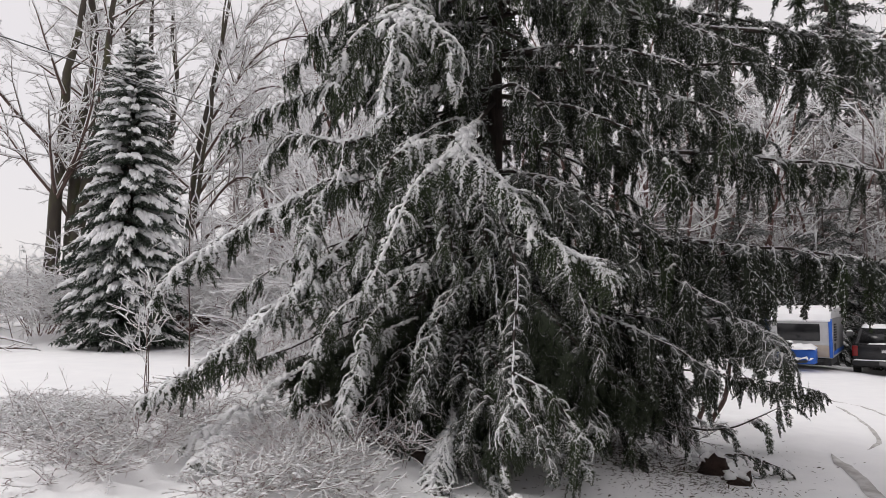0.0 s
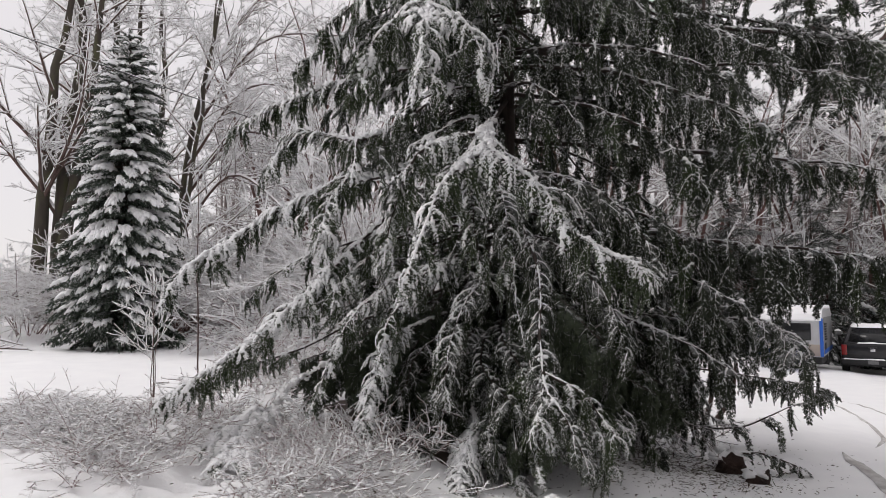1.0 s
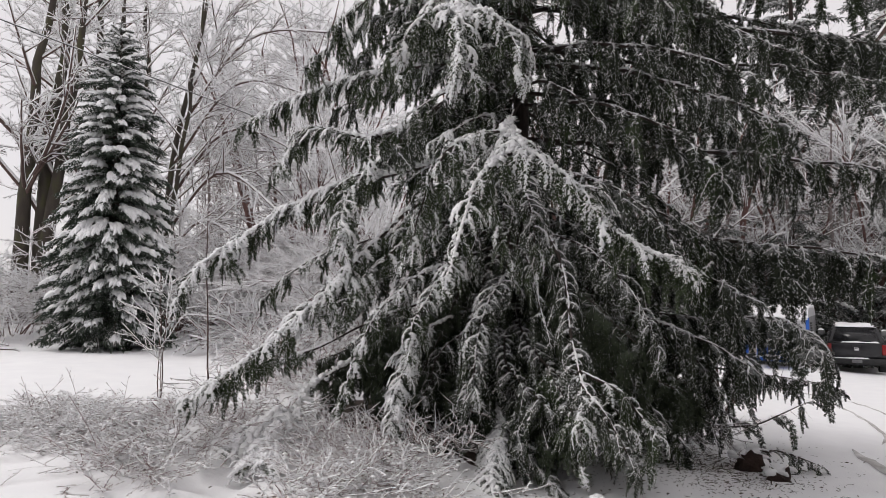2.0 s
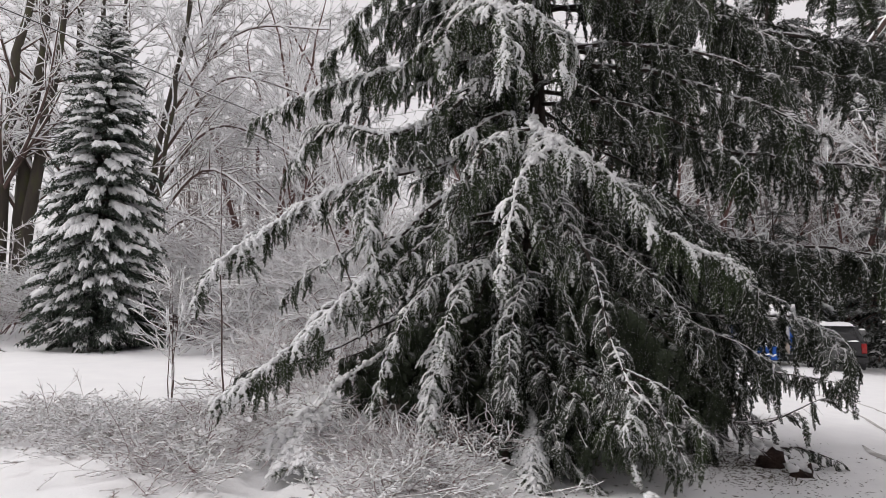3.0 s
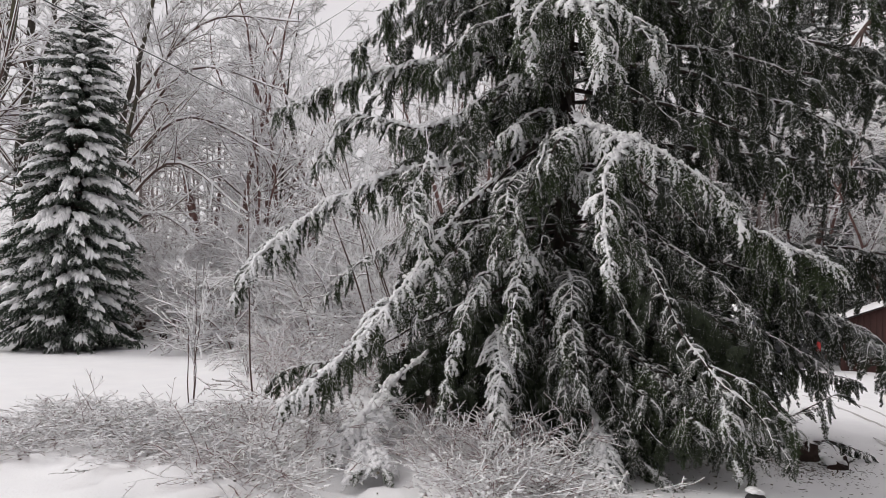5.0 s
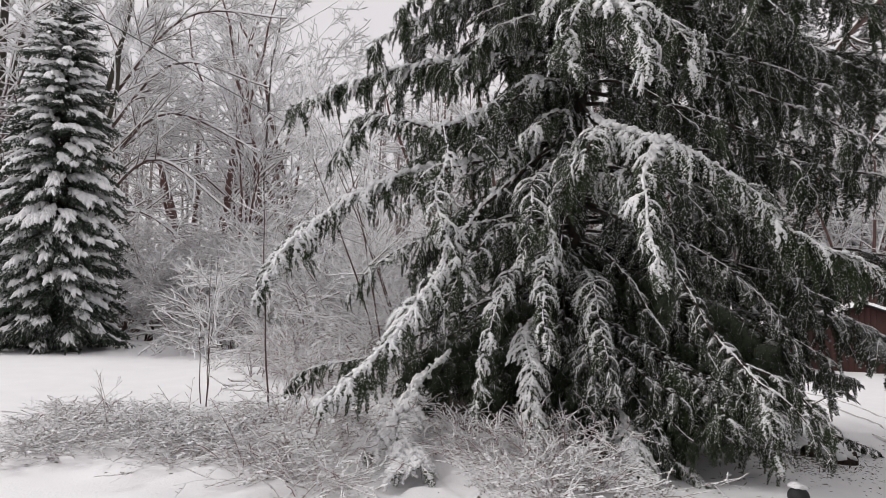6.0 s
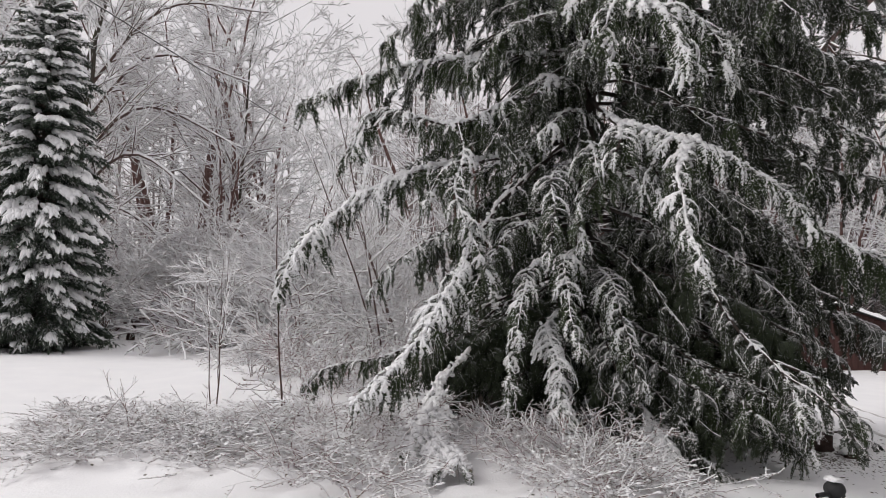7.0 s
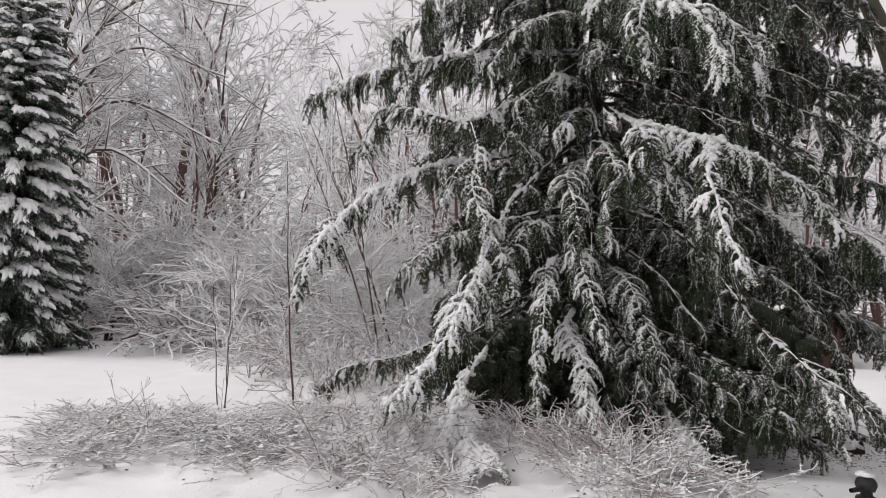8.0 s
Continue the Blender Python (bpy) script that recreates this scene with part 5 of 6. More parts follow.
# ---- the mass of far woods, too fine to tell apart ----
def far_woods():
    r = np.random.default_rng(31)
    wood, white = Geo(), Geo()
    x = np.concatenate([r.uniform(-52, 40, 210), r.uniform(33, 58, 90), r.uniform(7, 34, 70)])
    y = np.concatenate([r.uniform(39, 60, 210), r.uniform(8, 50, 90), r.uniform(32, 40, 70)])
    keep = x > -0.4 * y
    x, y = x[keep], y[keep]
    n = len(x)
    base = np.stack([x, y, ground_z(x, y) - 0.3], 1)
    h = r.uniform(11, 19, n) * np.where(x > 4, np.where(y > 40, 1.35, 0.85), 1.0)
    q = np.linspace(0, 1, 5)
    stem = base[:, None] + np.stack([np.cumsum(r.normal(0, 0.25, (n, 5)), 1), np.cumsum(r.normal(0, 0.25, (n, 5)), 1), h[:, None] * q[None]], -1)
    tubes(wood, stem, 0.13 * (1 - 0.9 * q)[None] * r.uniform(0.5, 1.2, (n, 1)), 4)
    rad = np.broadcast_to(0.05 * (1 - 0.8 * q), (n, 5))
    p1, r1 = sprout(stem, rad, 22, r, 62, 0.2, 3, 0.0, 0.05, 0.6, 0.3)
    spikes(wood, p1[:, 0], p1[:, 2], 0.035)
    spikes(white, p1[:, 0] + np.array([0, 0, 0.04]), p1[:, 2] + np.array([0, 0, 0.02]), 0.03)
    p2, r2 = sprout(p1, r1, 6, r, 55, 0.55, 3, -0.1, 0.1, 0.6, 0.3)
    spikes(wood, p2[:, 0], p2[:, 2], 0.02)
    keep = r.uniform(0, 1, len(p2)) < 0.5
    spikes(white, p2[keep, 0] + np.array([0, 0, 0.025]), p2[keep, 2] + np.array([0, 0, 0.01]), 0.017)
    ob = thing("far_woods", "brown mass of leafless woods powdered with snow", "woods", kind="stuff")
    part("branchwork", wood, HAZED_TWIG, ob, kind="stuff")
    part("snow", white, CLUMP, ob, kind="stuff")


far_woods()

# ---- conifers in the woods behind ----
for i, (x, y, h, w) in enumerate([(28.0, 46.0, 36.0, 6.4), (34.5, 45.0, 34.0, 6.4), (23.5, 54.0, 38.0, 6.5), (43.0, 43.0, 32.0, 6.5), (39.0, 46.5, 36.0, 7.0), (30.0, 38.0, 30.0, 5.5), (10.6, 30.6, 7.0, 3.0), (14.2, 31.0, 7.5, 3.2), (18.2, 31.0, 8.0, 3.3), (22.5, 29.4, 7.5, 3.2)]):
    build_far_fir("grey-green conifer powdered with snow, far behind", at_ground(x, y), h, w, np.random.default_rng(90 + i), 28 if h > 12 else 18, 7, 0.5 if h > 12 else 0.1)


# ---- brambles in front of the large tree ----
BRAMBLE_BARK = mottled("bramble_cane", [(0.2, (0.11, 0.045, 0.04)), (0.8, (0.27, 0.14, 0.125))], 14, 5, 0.8, 0.2, 90)
DEAD_LEAF = mottled("withered_leaves", [(0.25, (0.035, 0.03, 0.022)), (0.5, (0.075, 0.055, 0.04)), (0.8, (0.07, 0.08, 0.03))], 3.0, 3, 0.8, 0.2, 60)


def bramble_meshes(seed, stems, height, spread, fine, side, clots, clot, thick):
    meshes = shrub_meshes(seed, stems, height, spread, side, fine, thick, 0.0024, 0.72, BRAMBLE_BARK, 7, 0.1, thin_r=0.0023, wander=0.42, spur=50, tip=0.2, clots=clots, clot=clot)
    rng = np.random.default_rng(seed + 500)
    leaves = Geo()
    n = 7
    p = np.stack([rng.normal(0, spread * 0.3, n), rng.normal(0, spread * 0.3, n), rng.uniform(0.03, height * 0.35, n)], 1)
    d = unit(rng.normal(0, 1, (n, 3)) * np.array([1, 1, 0.4]))
    kites(leaves, p, d, np.cross(d, rng.normal(0, 1, (n, 3))), rng.uniform(0.02, 0.05, n), rng.uniform(0.014, 0.03, n))
    return meshes, leaves.mesh("leaf_scatter", DEAD_LEAF, False)


BRAMBLES = [bramble_meshes(120 + i, 8, 0.8, 0.8, 7, 8, 70, 0.011, 0.0034) for i in range(5)]
WEEDS = [bramble_meshes(140 + i, 8, 0.6, 0.7, 9, 7, 200, 0.017, 0.0044) for i in range(3)]


def bramble_rows():
    r = np.random.default_rng(23)
    spots = []
    while len(spots) < 78:
        x, y = r.uniform(-5.9, -0.35), r.uniform(5.0, 9.9)
        edge = 5.25 + 0.075 * (x + 1.5) ** 2 + (0.6 if x < -3.5 else 0)
        if y < edge + (0.25 if x < -2.6 else 0.0) or y > edge + (1.9 if x > -1.9 else 2.5):
            continue
        if abs(x + 2.45) < 0.62 and y < 7.4 or x > -0.75 and y < 6.9:
            continue
        if all(math.hypot(x - a, y - b) > 0.26 for a, b, _ in spots):
            spots.append((x, y, (0.42 if x < -3.6 else 0.62) * r.uniform(0.75, 1.3)))
    return spots


for i, (x, y, s) in enumerate(bramble_rows()):
    meshes, leaves = BRAMBLES[i % 5] if x > -3.0 + 0.5 * math.sin(i) and y > 6.0 + 0.3 * math.cos(i) else WEEDS[i % 3]
    bush = place_shrub(meshes, "bramble_bush", "low tangle of bramble canes and weeds crusted with snow", at_ground(x, y), rng.uniform(0, 360), (1.15, 1.15, s), "brambles under the conifer")
    part("leaf_scatter", leaves, None, bush, kind="stuff")


for i, (x, y, s) in enumerate([(-3.2, 11.0, 1.4), (-2.6, 11.0, 1.6), (-1.9, 11.4, 1.8), (-1.2, 11.2, 1.8), (-3.2, 12.4, 1.8), (-2.4, 12.8, 2.0), (-3.0, 10.2, 1.2), (-2.3, 10.0, 1.4), (-3.3, 9.6, 1.1)]):
    place_shrub((BRAMBLES[1] if i % 4 == 0 else WEEDS[i % 3])[0], "undergrowth_bush", "low leafless bush whitened with snow beside the lawn", at_ground(x, y), rng.uniform(0, 360), (s, s, s), "undergrowth by the lawn")


LOW_BRUSH = [shrub_meshes(160 + i, 10, 0.95, 1.4, 8, 7, 0.012, 0.011, 0.85, BROWN_TWIG, thin_r=0.004, up=-0.4, wander=0.32) for i in range(3)]
for i, (x, y, s) in enumerate([(-3.9, 12.6, 0.9), (-3.2, 14.4, 1.2), (-3.4, 17.2, 1.3), (-6.8, 22.0, 1.3), (-5.4, 22.2, 1.4), (-4.2, 20.2, 1.3), (-3.4, 15.8, 1.3), (-2.4, 14.8, 1.3), (-2.6, 12.2, 1.0), (-1.6, 13.0, 1.2), (-5.2, 19.0, 2.1), (-4.4, 17.4, 2.2), (-3.6, 19.4, 2.5), (-2.8, 16.9, 2.3), (-2.2, 19.0, 2.6), (-1.2, 16.4, 2.3), (-4.4, 22.0, 2.7)]):
    place_shrub(LOW_BRUSH[i % 3], "undergrowth_bush", "low arching brush under a thick load of snow", at_ground(x, y), rng.uniform(0, 360), (s, s, s), "undergrowth by the lawn")


def leaning_tree():
    """A large bare tree beyond the drive that leans in over it."""
    r = np.random.default_rng(88)
    tree = thing("bare_tree", "stout dark bare tree leaning over the drive", "tree", "tall bare trees")
    base = float(ground_z(15.6, 12.6))
    path = spline([(15.6, 12.6, base - 0.3), (15.0, 13.0, 2.4), (13.96, 13.42, 5.3), (12.78, 13.55, 8.63), (12.0, 13.7, 10.3), (10.8, 13.9, 13.0)], 16)[0]
    rad = np.linspace(0.46, 0.16, 16)
    part("trunk", tubes(Geo(), path[None], rad[None], 12), MOSS_BARK, tree)
    wood, white = Geo(), Geo()
    arm = spline([(12.1, 13.68, 10.0), (11.5, 13.9, 9.35), (10.76, 14.3, 8.46), (10.2, 14.6, 7.6)], 10)[0][None]
    ra = np.linspace(0.12, 0.05, 10)[None]
    tubes(wood, arm, ra, 7)
    cover(white, arm, ra, 0.02, 5)
    for p, q, n in ((arm, ra, 7), (path[None, 8:], rad[None, 8:] * 0.4, 10)):
        p1, r1 = sprout(p, q, n, r, 50, 0.4, 7, 0.0, 0.1, 0.5, 0.4)
        tubes(wood, p1, r1, 5)
        cover(white, p1, r1, 0.012)
        p2, r2 = sprout(p1, r1, 5, r, 45, 0.5, 5, 0.0, 0.15, 0.6, 0.4)
        tubes(wood, p2, r2, 3)
        cover(white, p2, r2, 0.01)
        twiglets(wood, white, p2, r2, 5, r, 45, 0.4, 0.0, 0.008, 0.004)
    part("branchwork", wood, TWIG_BARK, tree, kind="stuff")
    part("snow", white, CLUMP, tree, kind="stuff")


leaning_tree()


# ---- saplings ----
def sapling_meshes(seed, height, r0, stems, lean, thick, limbs, fine):
    r = np.random.default_rng(seed)
    trunk, wood, white = Geo(), Geo(), Geo()
    q = np.linspace(0, 1, 12)
    p = np.zeros((stems, 12, 3))
    for i in range(stems):
        a = r.uniform(-1, 1, 2) * (0.0 if stems == 1 else 0.24)
        w = np.cumsum(r.normal(0, 0.012, (12, 2)), axis=0)
        p[i, :, 0] = a[0] * 0.4 + (lean[0] + a[0] * 2.0) * q ** 1.3 + w[:, 0]
        p[i, :, 1] = a[1] * 0.4 + (lean[1] + a[1] * 2.0) * q ** 1.3 + w[:, 1]
        p[i, :, 2] = -0.1 + height * q * r.uniform(0.75, 1.0) if stems > 1 else -0.1 + height * q
    rad = np.broadcast_to(r0 * (1 - 0.75 * q), (stems, 12))
    tubes(trunk, p, rad, 6)
    p1, r1 = sprout(p, rad, limbs, r, 50, 0.28 if stems == 1 else 0.45, 6, 0.2, 0.3, 0.6, 0.35)
    p2, r2 = sprout(p1, r1, fine, r, 42, 0.5, 4, 0.15, 0.15, 0.7, 0.35)
    for a, b, c in ((p1, r1, thick), (p2, r2, thick * 0.85)):
        tubes(wood, a, b, 3)
        cover(white, a, b, c, 4)
    return trunk.mesh("trunk", TWIG_BARK), wood.mesh("branchwork", TWIG_BARK), white.mesh("snow", CLUMP)


place_tree(sapling_meshes(3, 3.4, 0.014, 1, (-0.12, 0.1), 0.005, 9, 3), "sapling", "thin dark upright sapling with few bare twigs", at_ground(-3.6, 9.42), group="saplings")
place_tree(sapling_meshes(9, 2.2, 0.009, 3, (-0.2, 0.0), 0.0065, 8, 4), "sapling", "several-stemmed young tree, snow thick on its twigs", at_ground(-4.45, 9.82), group="saplings")


for seed, x, y, high, lean in ((12, -1.6, 13.2, 5.6, (-1.5, -0.4)), (15, -0.9, 14.6, 6.6, (-2.1, 0.3))):
    place_tree(sapling_meshes(seed, high, 0.021, 2, lean, 0.008, 15, 5), "young_tree", "slanting dark-stemmed young tree with snow along its twigs", at_ground(x, y), group="young trees beside the conifer")


def weed_stalk(seed, x, y, high, lean):
    """One dry stalk that stands up through the snow, with a few short side twigs."""
    r = np.random.default_rng(seed)
    q = np.linspace(0, 1, 8)
    z = float(ground_z(x, y))
    a = r.uniform(0, 2 * np.pi)
    path = np.stack([x + math.cos(a) * lean * q ** 1.4, y + 0.5 * math.sin(a) * lean * q ** 1.4, z - 0.05 + high * q], 1)
    c = thing("weed_stalk", "thin dry brown stalk standing up out of the snow", "weed", "dry stalks on the lawn")
    wood, white = Geo(), Geo()
    tubes(wood, path[None], (0.003 - 0.0017 * q)[None], 4)
    p1, r1 = sprout(path[None], (0.003 - 0.001 * q)[None], 5, r, 38, 0.28, 4, 0.1, 0.35, 0.7, 0.2)
    tubes(wood, p1, np.maximum(r1 * 0.6, 0.0016), 3)
    cover(white, p1, r1 * 0.4, 0.0035)
    part("stem", wood, BRAMBLE_BARK, c)
    part("snow", white, CLUMP, c, kind="stuff")


r = np.random.default_rng(91)
for i in range(12):
    x = -6.6 + 3.6 * r.uniform()
    weed_stalk(300 + i, x, 6.2 + 0.12 * (x + 1.5) ** 2 + r.uniform(-0.5, 1.9), r.uniform(0.25, 0.6), r.uniform(0.15, 0.5))


# ---- wires across the lawn ----
WIRE_MAT = mottled("weathered_cable", [(0.3, (0.025, 0.025, 0.028)), (0.7, (0.06, 0.06, 0.062))], 20, 3, 0.6, 0.0)


def overhead_wire(a, b, y0, y1, r, snow, seed):
    """A taut cable through a and b, with a ragged ridge of snow along its top."""
    a, b = np.array(a), np.array(b)
    q = (np.linspace(y0, y1, 160) - a[1]) / (b[1] - a[1])
    path = a + q[:, None] * (b - a)
    wire = thing("overhead_wire", "thin dark service wire carrying a ridge of snow", "wire", "overhead wires")
    part("cable", tubes(Geo(), path[None], np.full((1, 160), r), 6), WIRE_MAT, wire)
    rng = np.random.default_rng(seed)
    thick = snow * np.clip(0.85 + 0.35 * rng.standard_normal(160), 0.25, 1.5)
    part("snow_ridge", tubes(Geo(), (path + [0, 0, r * 0.9])[None], thick[None], 6), CLUMP, wire, "thin ridge of white snow", kind="stuff")


overhead_wire((-10.108, 4.0, 5.719), (0.564, 24.0, 5.611), -14.0, 42.0, 0.009, 0.010, 5)
overhead_wire((-12.27, 14.0, 14.3), (3.35, 40.0, 13.02), -6.0, 62.0, 0.007, 0.006, 6)


# ---- hard things: helpers ----
def box(bm, x0, x1, y0, y1, z0, z1, bevel=0.0, segs=2):
    made = bmesh.ops.create_cube(bm, size=1.0, matrix=Matrix.Translation(((x0 + x1) / 2, (y0 + y1) / 2, (z0 + z1) / 2)) @ Matrix.Diagonal((x1 - x0, y1 - y0, z1 - z0, 1)))
    if bevel:
        edges = list({e for v in made["verts"] for e in v.link_edges})
        bmesh.ops.bevel(bm, geom=edges, offset=bevel, segments=segs, affect="EDGES", profile=0.5)
    return bm


def boxed(*a, **k):
    return box(bmesh.new(), *a, **k)


def prism(profile, x0, x1, bevel=0.0):
    """A body whose outline in y and z is drawn across x."""
    bm = bmesh.new()
    lo = [bm.verts.new((x0, y, z)) for y, z in profile]
    hi = [bm.verts.new((x1, y, z)) for y, z in profile]
    bm.faces.new(lo)
    bm.faces.new(hi[::-1])
    for i in range(len(profile)):
        j = (i + 1) % len(profile)
        bm.faces.new((lo[j], lo[i], hi[i], hi[j]))
    if bevel:
        bmesh.ops.bevel(bm, geom=list(bm.edges), offset=bevel, segments=2, affect="EDGES", profile=0.5)
    return bm


def disc(bm, centre, axis_turn, r, depth, segs=24, bevel=0.0, r2=None):
    made = bmesh.ops.create_cone(bm, cap_ends=True, segments=segs, radius1=r, radius2=r if r2 is None else r2, depth=depth, matrix=Matrix.Translation(centre) @ axis_turn)
    if bevel:
        edges = list({e for v in made["verts"] for e in v.link_edges if len({f for f in e.link_faces}) == 2 and any(len(f.verts) > 4 for f in e.link_faces)})
        bmesh.ops.bevel(bm, geom=edges, offset=bevel, segments=2, affect="EDGES", profile=0.5)
    return bm


def snow_pad(x0, x1, y0, y1, z, thick, seed, nx=14, ny=12, hang=0.0, slope=0.0):
    """A rounded pad of snow on a flat top; hang lets its near edge sag."""
    r = np.random.default_rng(seed)
    u, v = np.linspace(0, 1, nx), np.linspace(0, 1, ny)
    U, V = np.meshgrid(u, v, indexing="ij")
    X, Y = x0 + (x1 - x0) * U, y0 + (y1 - y0) * V
    edge = np.clip(np.minimum(np.minimum(U, 1 - U) * (x1 - x0), np.minimum(V, 1 - V) * (y1 - y0)) / (thick * 1.2), 0, 1)
    bump = 0.75 + 0.3 * waves(X, Y, 0.7, r, 3)
    Z = z + thick * np.sqrt(edge) * bump + slope * (Y - y0)
    sag = hang * (1 - V) ** 6 * (0.7 + 0.5 * waves(X, Y * 0, 0.5, r, 3))
    Y = Y - 0.12 * (sag > 0.01) * (1 - V) ** 6
    Z = Z - sag
    idx = np.arange(nx * ny).reshape(nx, ny)
    quads = np.stack([idx[:-1, :-1], idx[1:, :-1], idx[1:, 1:], idx[:-1, 1:]], -1).reshape(-1, 4)
    g = Geo().add(np.stack([X, Y, Z], -1), quads)
    low = np.stack([X, Y, np.minimum(Z - 0.004, z + slope * (Y - y0))], -1)
    low[..., 2] = np.minimum(low[..., 2], Z - 0.01)
    g.add(low, quads[:, ::-1])
    ring = np.concatenate([idx[0, :], idx[1:, -1], idx[-1, -2::-1], idx[-2:0:-1, 0]])
    nxt = np.roll(ring, -1)
    g.f.append(np.stack([ring, nxt, nxt + nx * ny, ring + nx * ny], -1))
    return g


AXIS_X = pose(0, 0, 0, 0, 90, 0)
SILVER = mottled("silver_paint", [(0.3, (0.42, 0.42, 0.43)), (0.7, (0.50, 0.50, 0.51))], 3, 4, 0.4, 0.05, 40)
BEIGE = mottled("beige_panel", [(0.3, (0.36, 0.30, 0.25)), (0.7, (0.42, 0.36, 0.30))], 3, 4, 0.5, 0.05, 40)
BLUE = mottled("blue_plastic", [(0.3, (0.012, 0.09, 0.42)), (0.7, (0.02, 0.12, 0.5))], 4, 4, 0.45, 0.05, 40)
DARK = mottled("dark_rubber", [(0.3, (0.014, 0.014, 0.015)), (0.7, (0.03, 0.03, 0.03))], 8, 4, 0.7, 0.2, 60)
BLACK_PAINT = mottled("black_car_paint", [(0.3, (0.014, 0.014, 0.016)), (0.7, (0.024, 0.024, 0.027))], 4, 4, 0.25, 0.02, 40)
GLASS = mottled("dark_tinted_glass", [(0.3, (0.012, 0.013, 0.014)), (0.7, (0.02, 0.02, 0.022))], 2, 2, 0.12, 0.0)
CHROME = mottled("chrome", [(0.3, (0.55, 0.55, 0.56)), (0.7, (0.65, 0.65, 0.66))], 5, 2, 0.2, 0.0, metallic=1.0)
RED_LENS = mottled("red_lens", [(0.3, (0.22, 0.01, 0.012)), (0.7, (0.3, 0.015, 0.015))], 6, 2, 0.25, 0.0)
GREY_PLASTIC = mottled("grey_plastic", [(0.3, (0.16, 0.16, 0.165)), (0.7, (0.22, 0.22, 0.22))], 5, 3, 0.5, 0.05, 50)
RED_BOARD = mottled("red_stained_board", [(0.2, (0.042, 0.018, 0.015)), (0.8, (0.078, 0.032, 0.027))], 5, 6, 0.85, 0.3, 50, stretch=(1, 1, 0.2))
ROT_WOOD = mottled("rotten_wood", [(0.2, (0.02, 0.012, 0.01)), (0.8, (0.06, 0.034, 0.026))], 7, 8, 0.95, 0.9, 30, 0.03)
BROWN_BOARD = mottled("brown_board", [(0.2, (0.07, 0.045, 0.036)), (0.8, (0.14, 0.09, 0.072))], 4, 6, 0.85, 0.3, 50)


def wheel(parent, x, y, r, wide):
    w = part("wheel", disc(bmesh.new(), (x, y, r), AXIS_X, r, wide, 28, 0.03), DARK, parent)
    part("rim", disc(bmesh.new(), (x, y, r), AXIS_X, r * 0.58, wide + 0.012, 20, 0.01), CHROME, w)
    return w


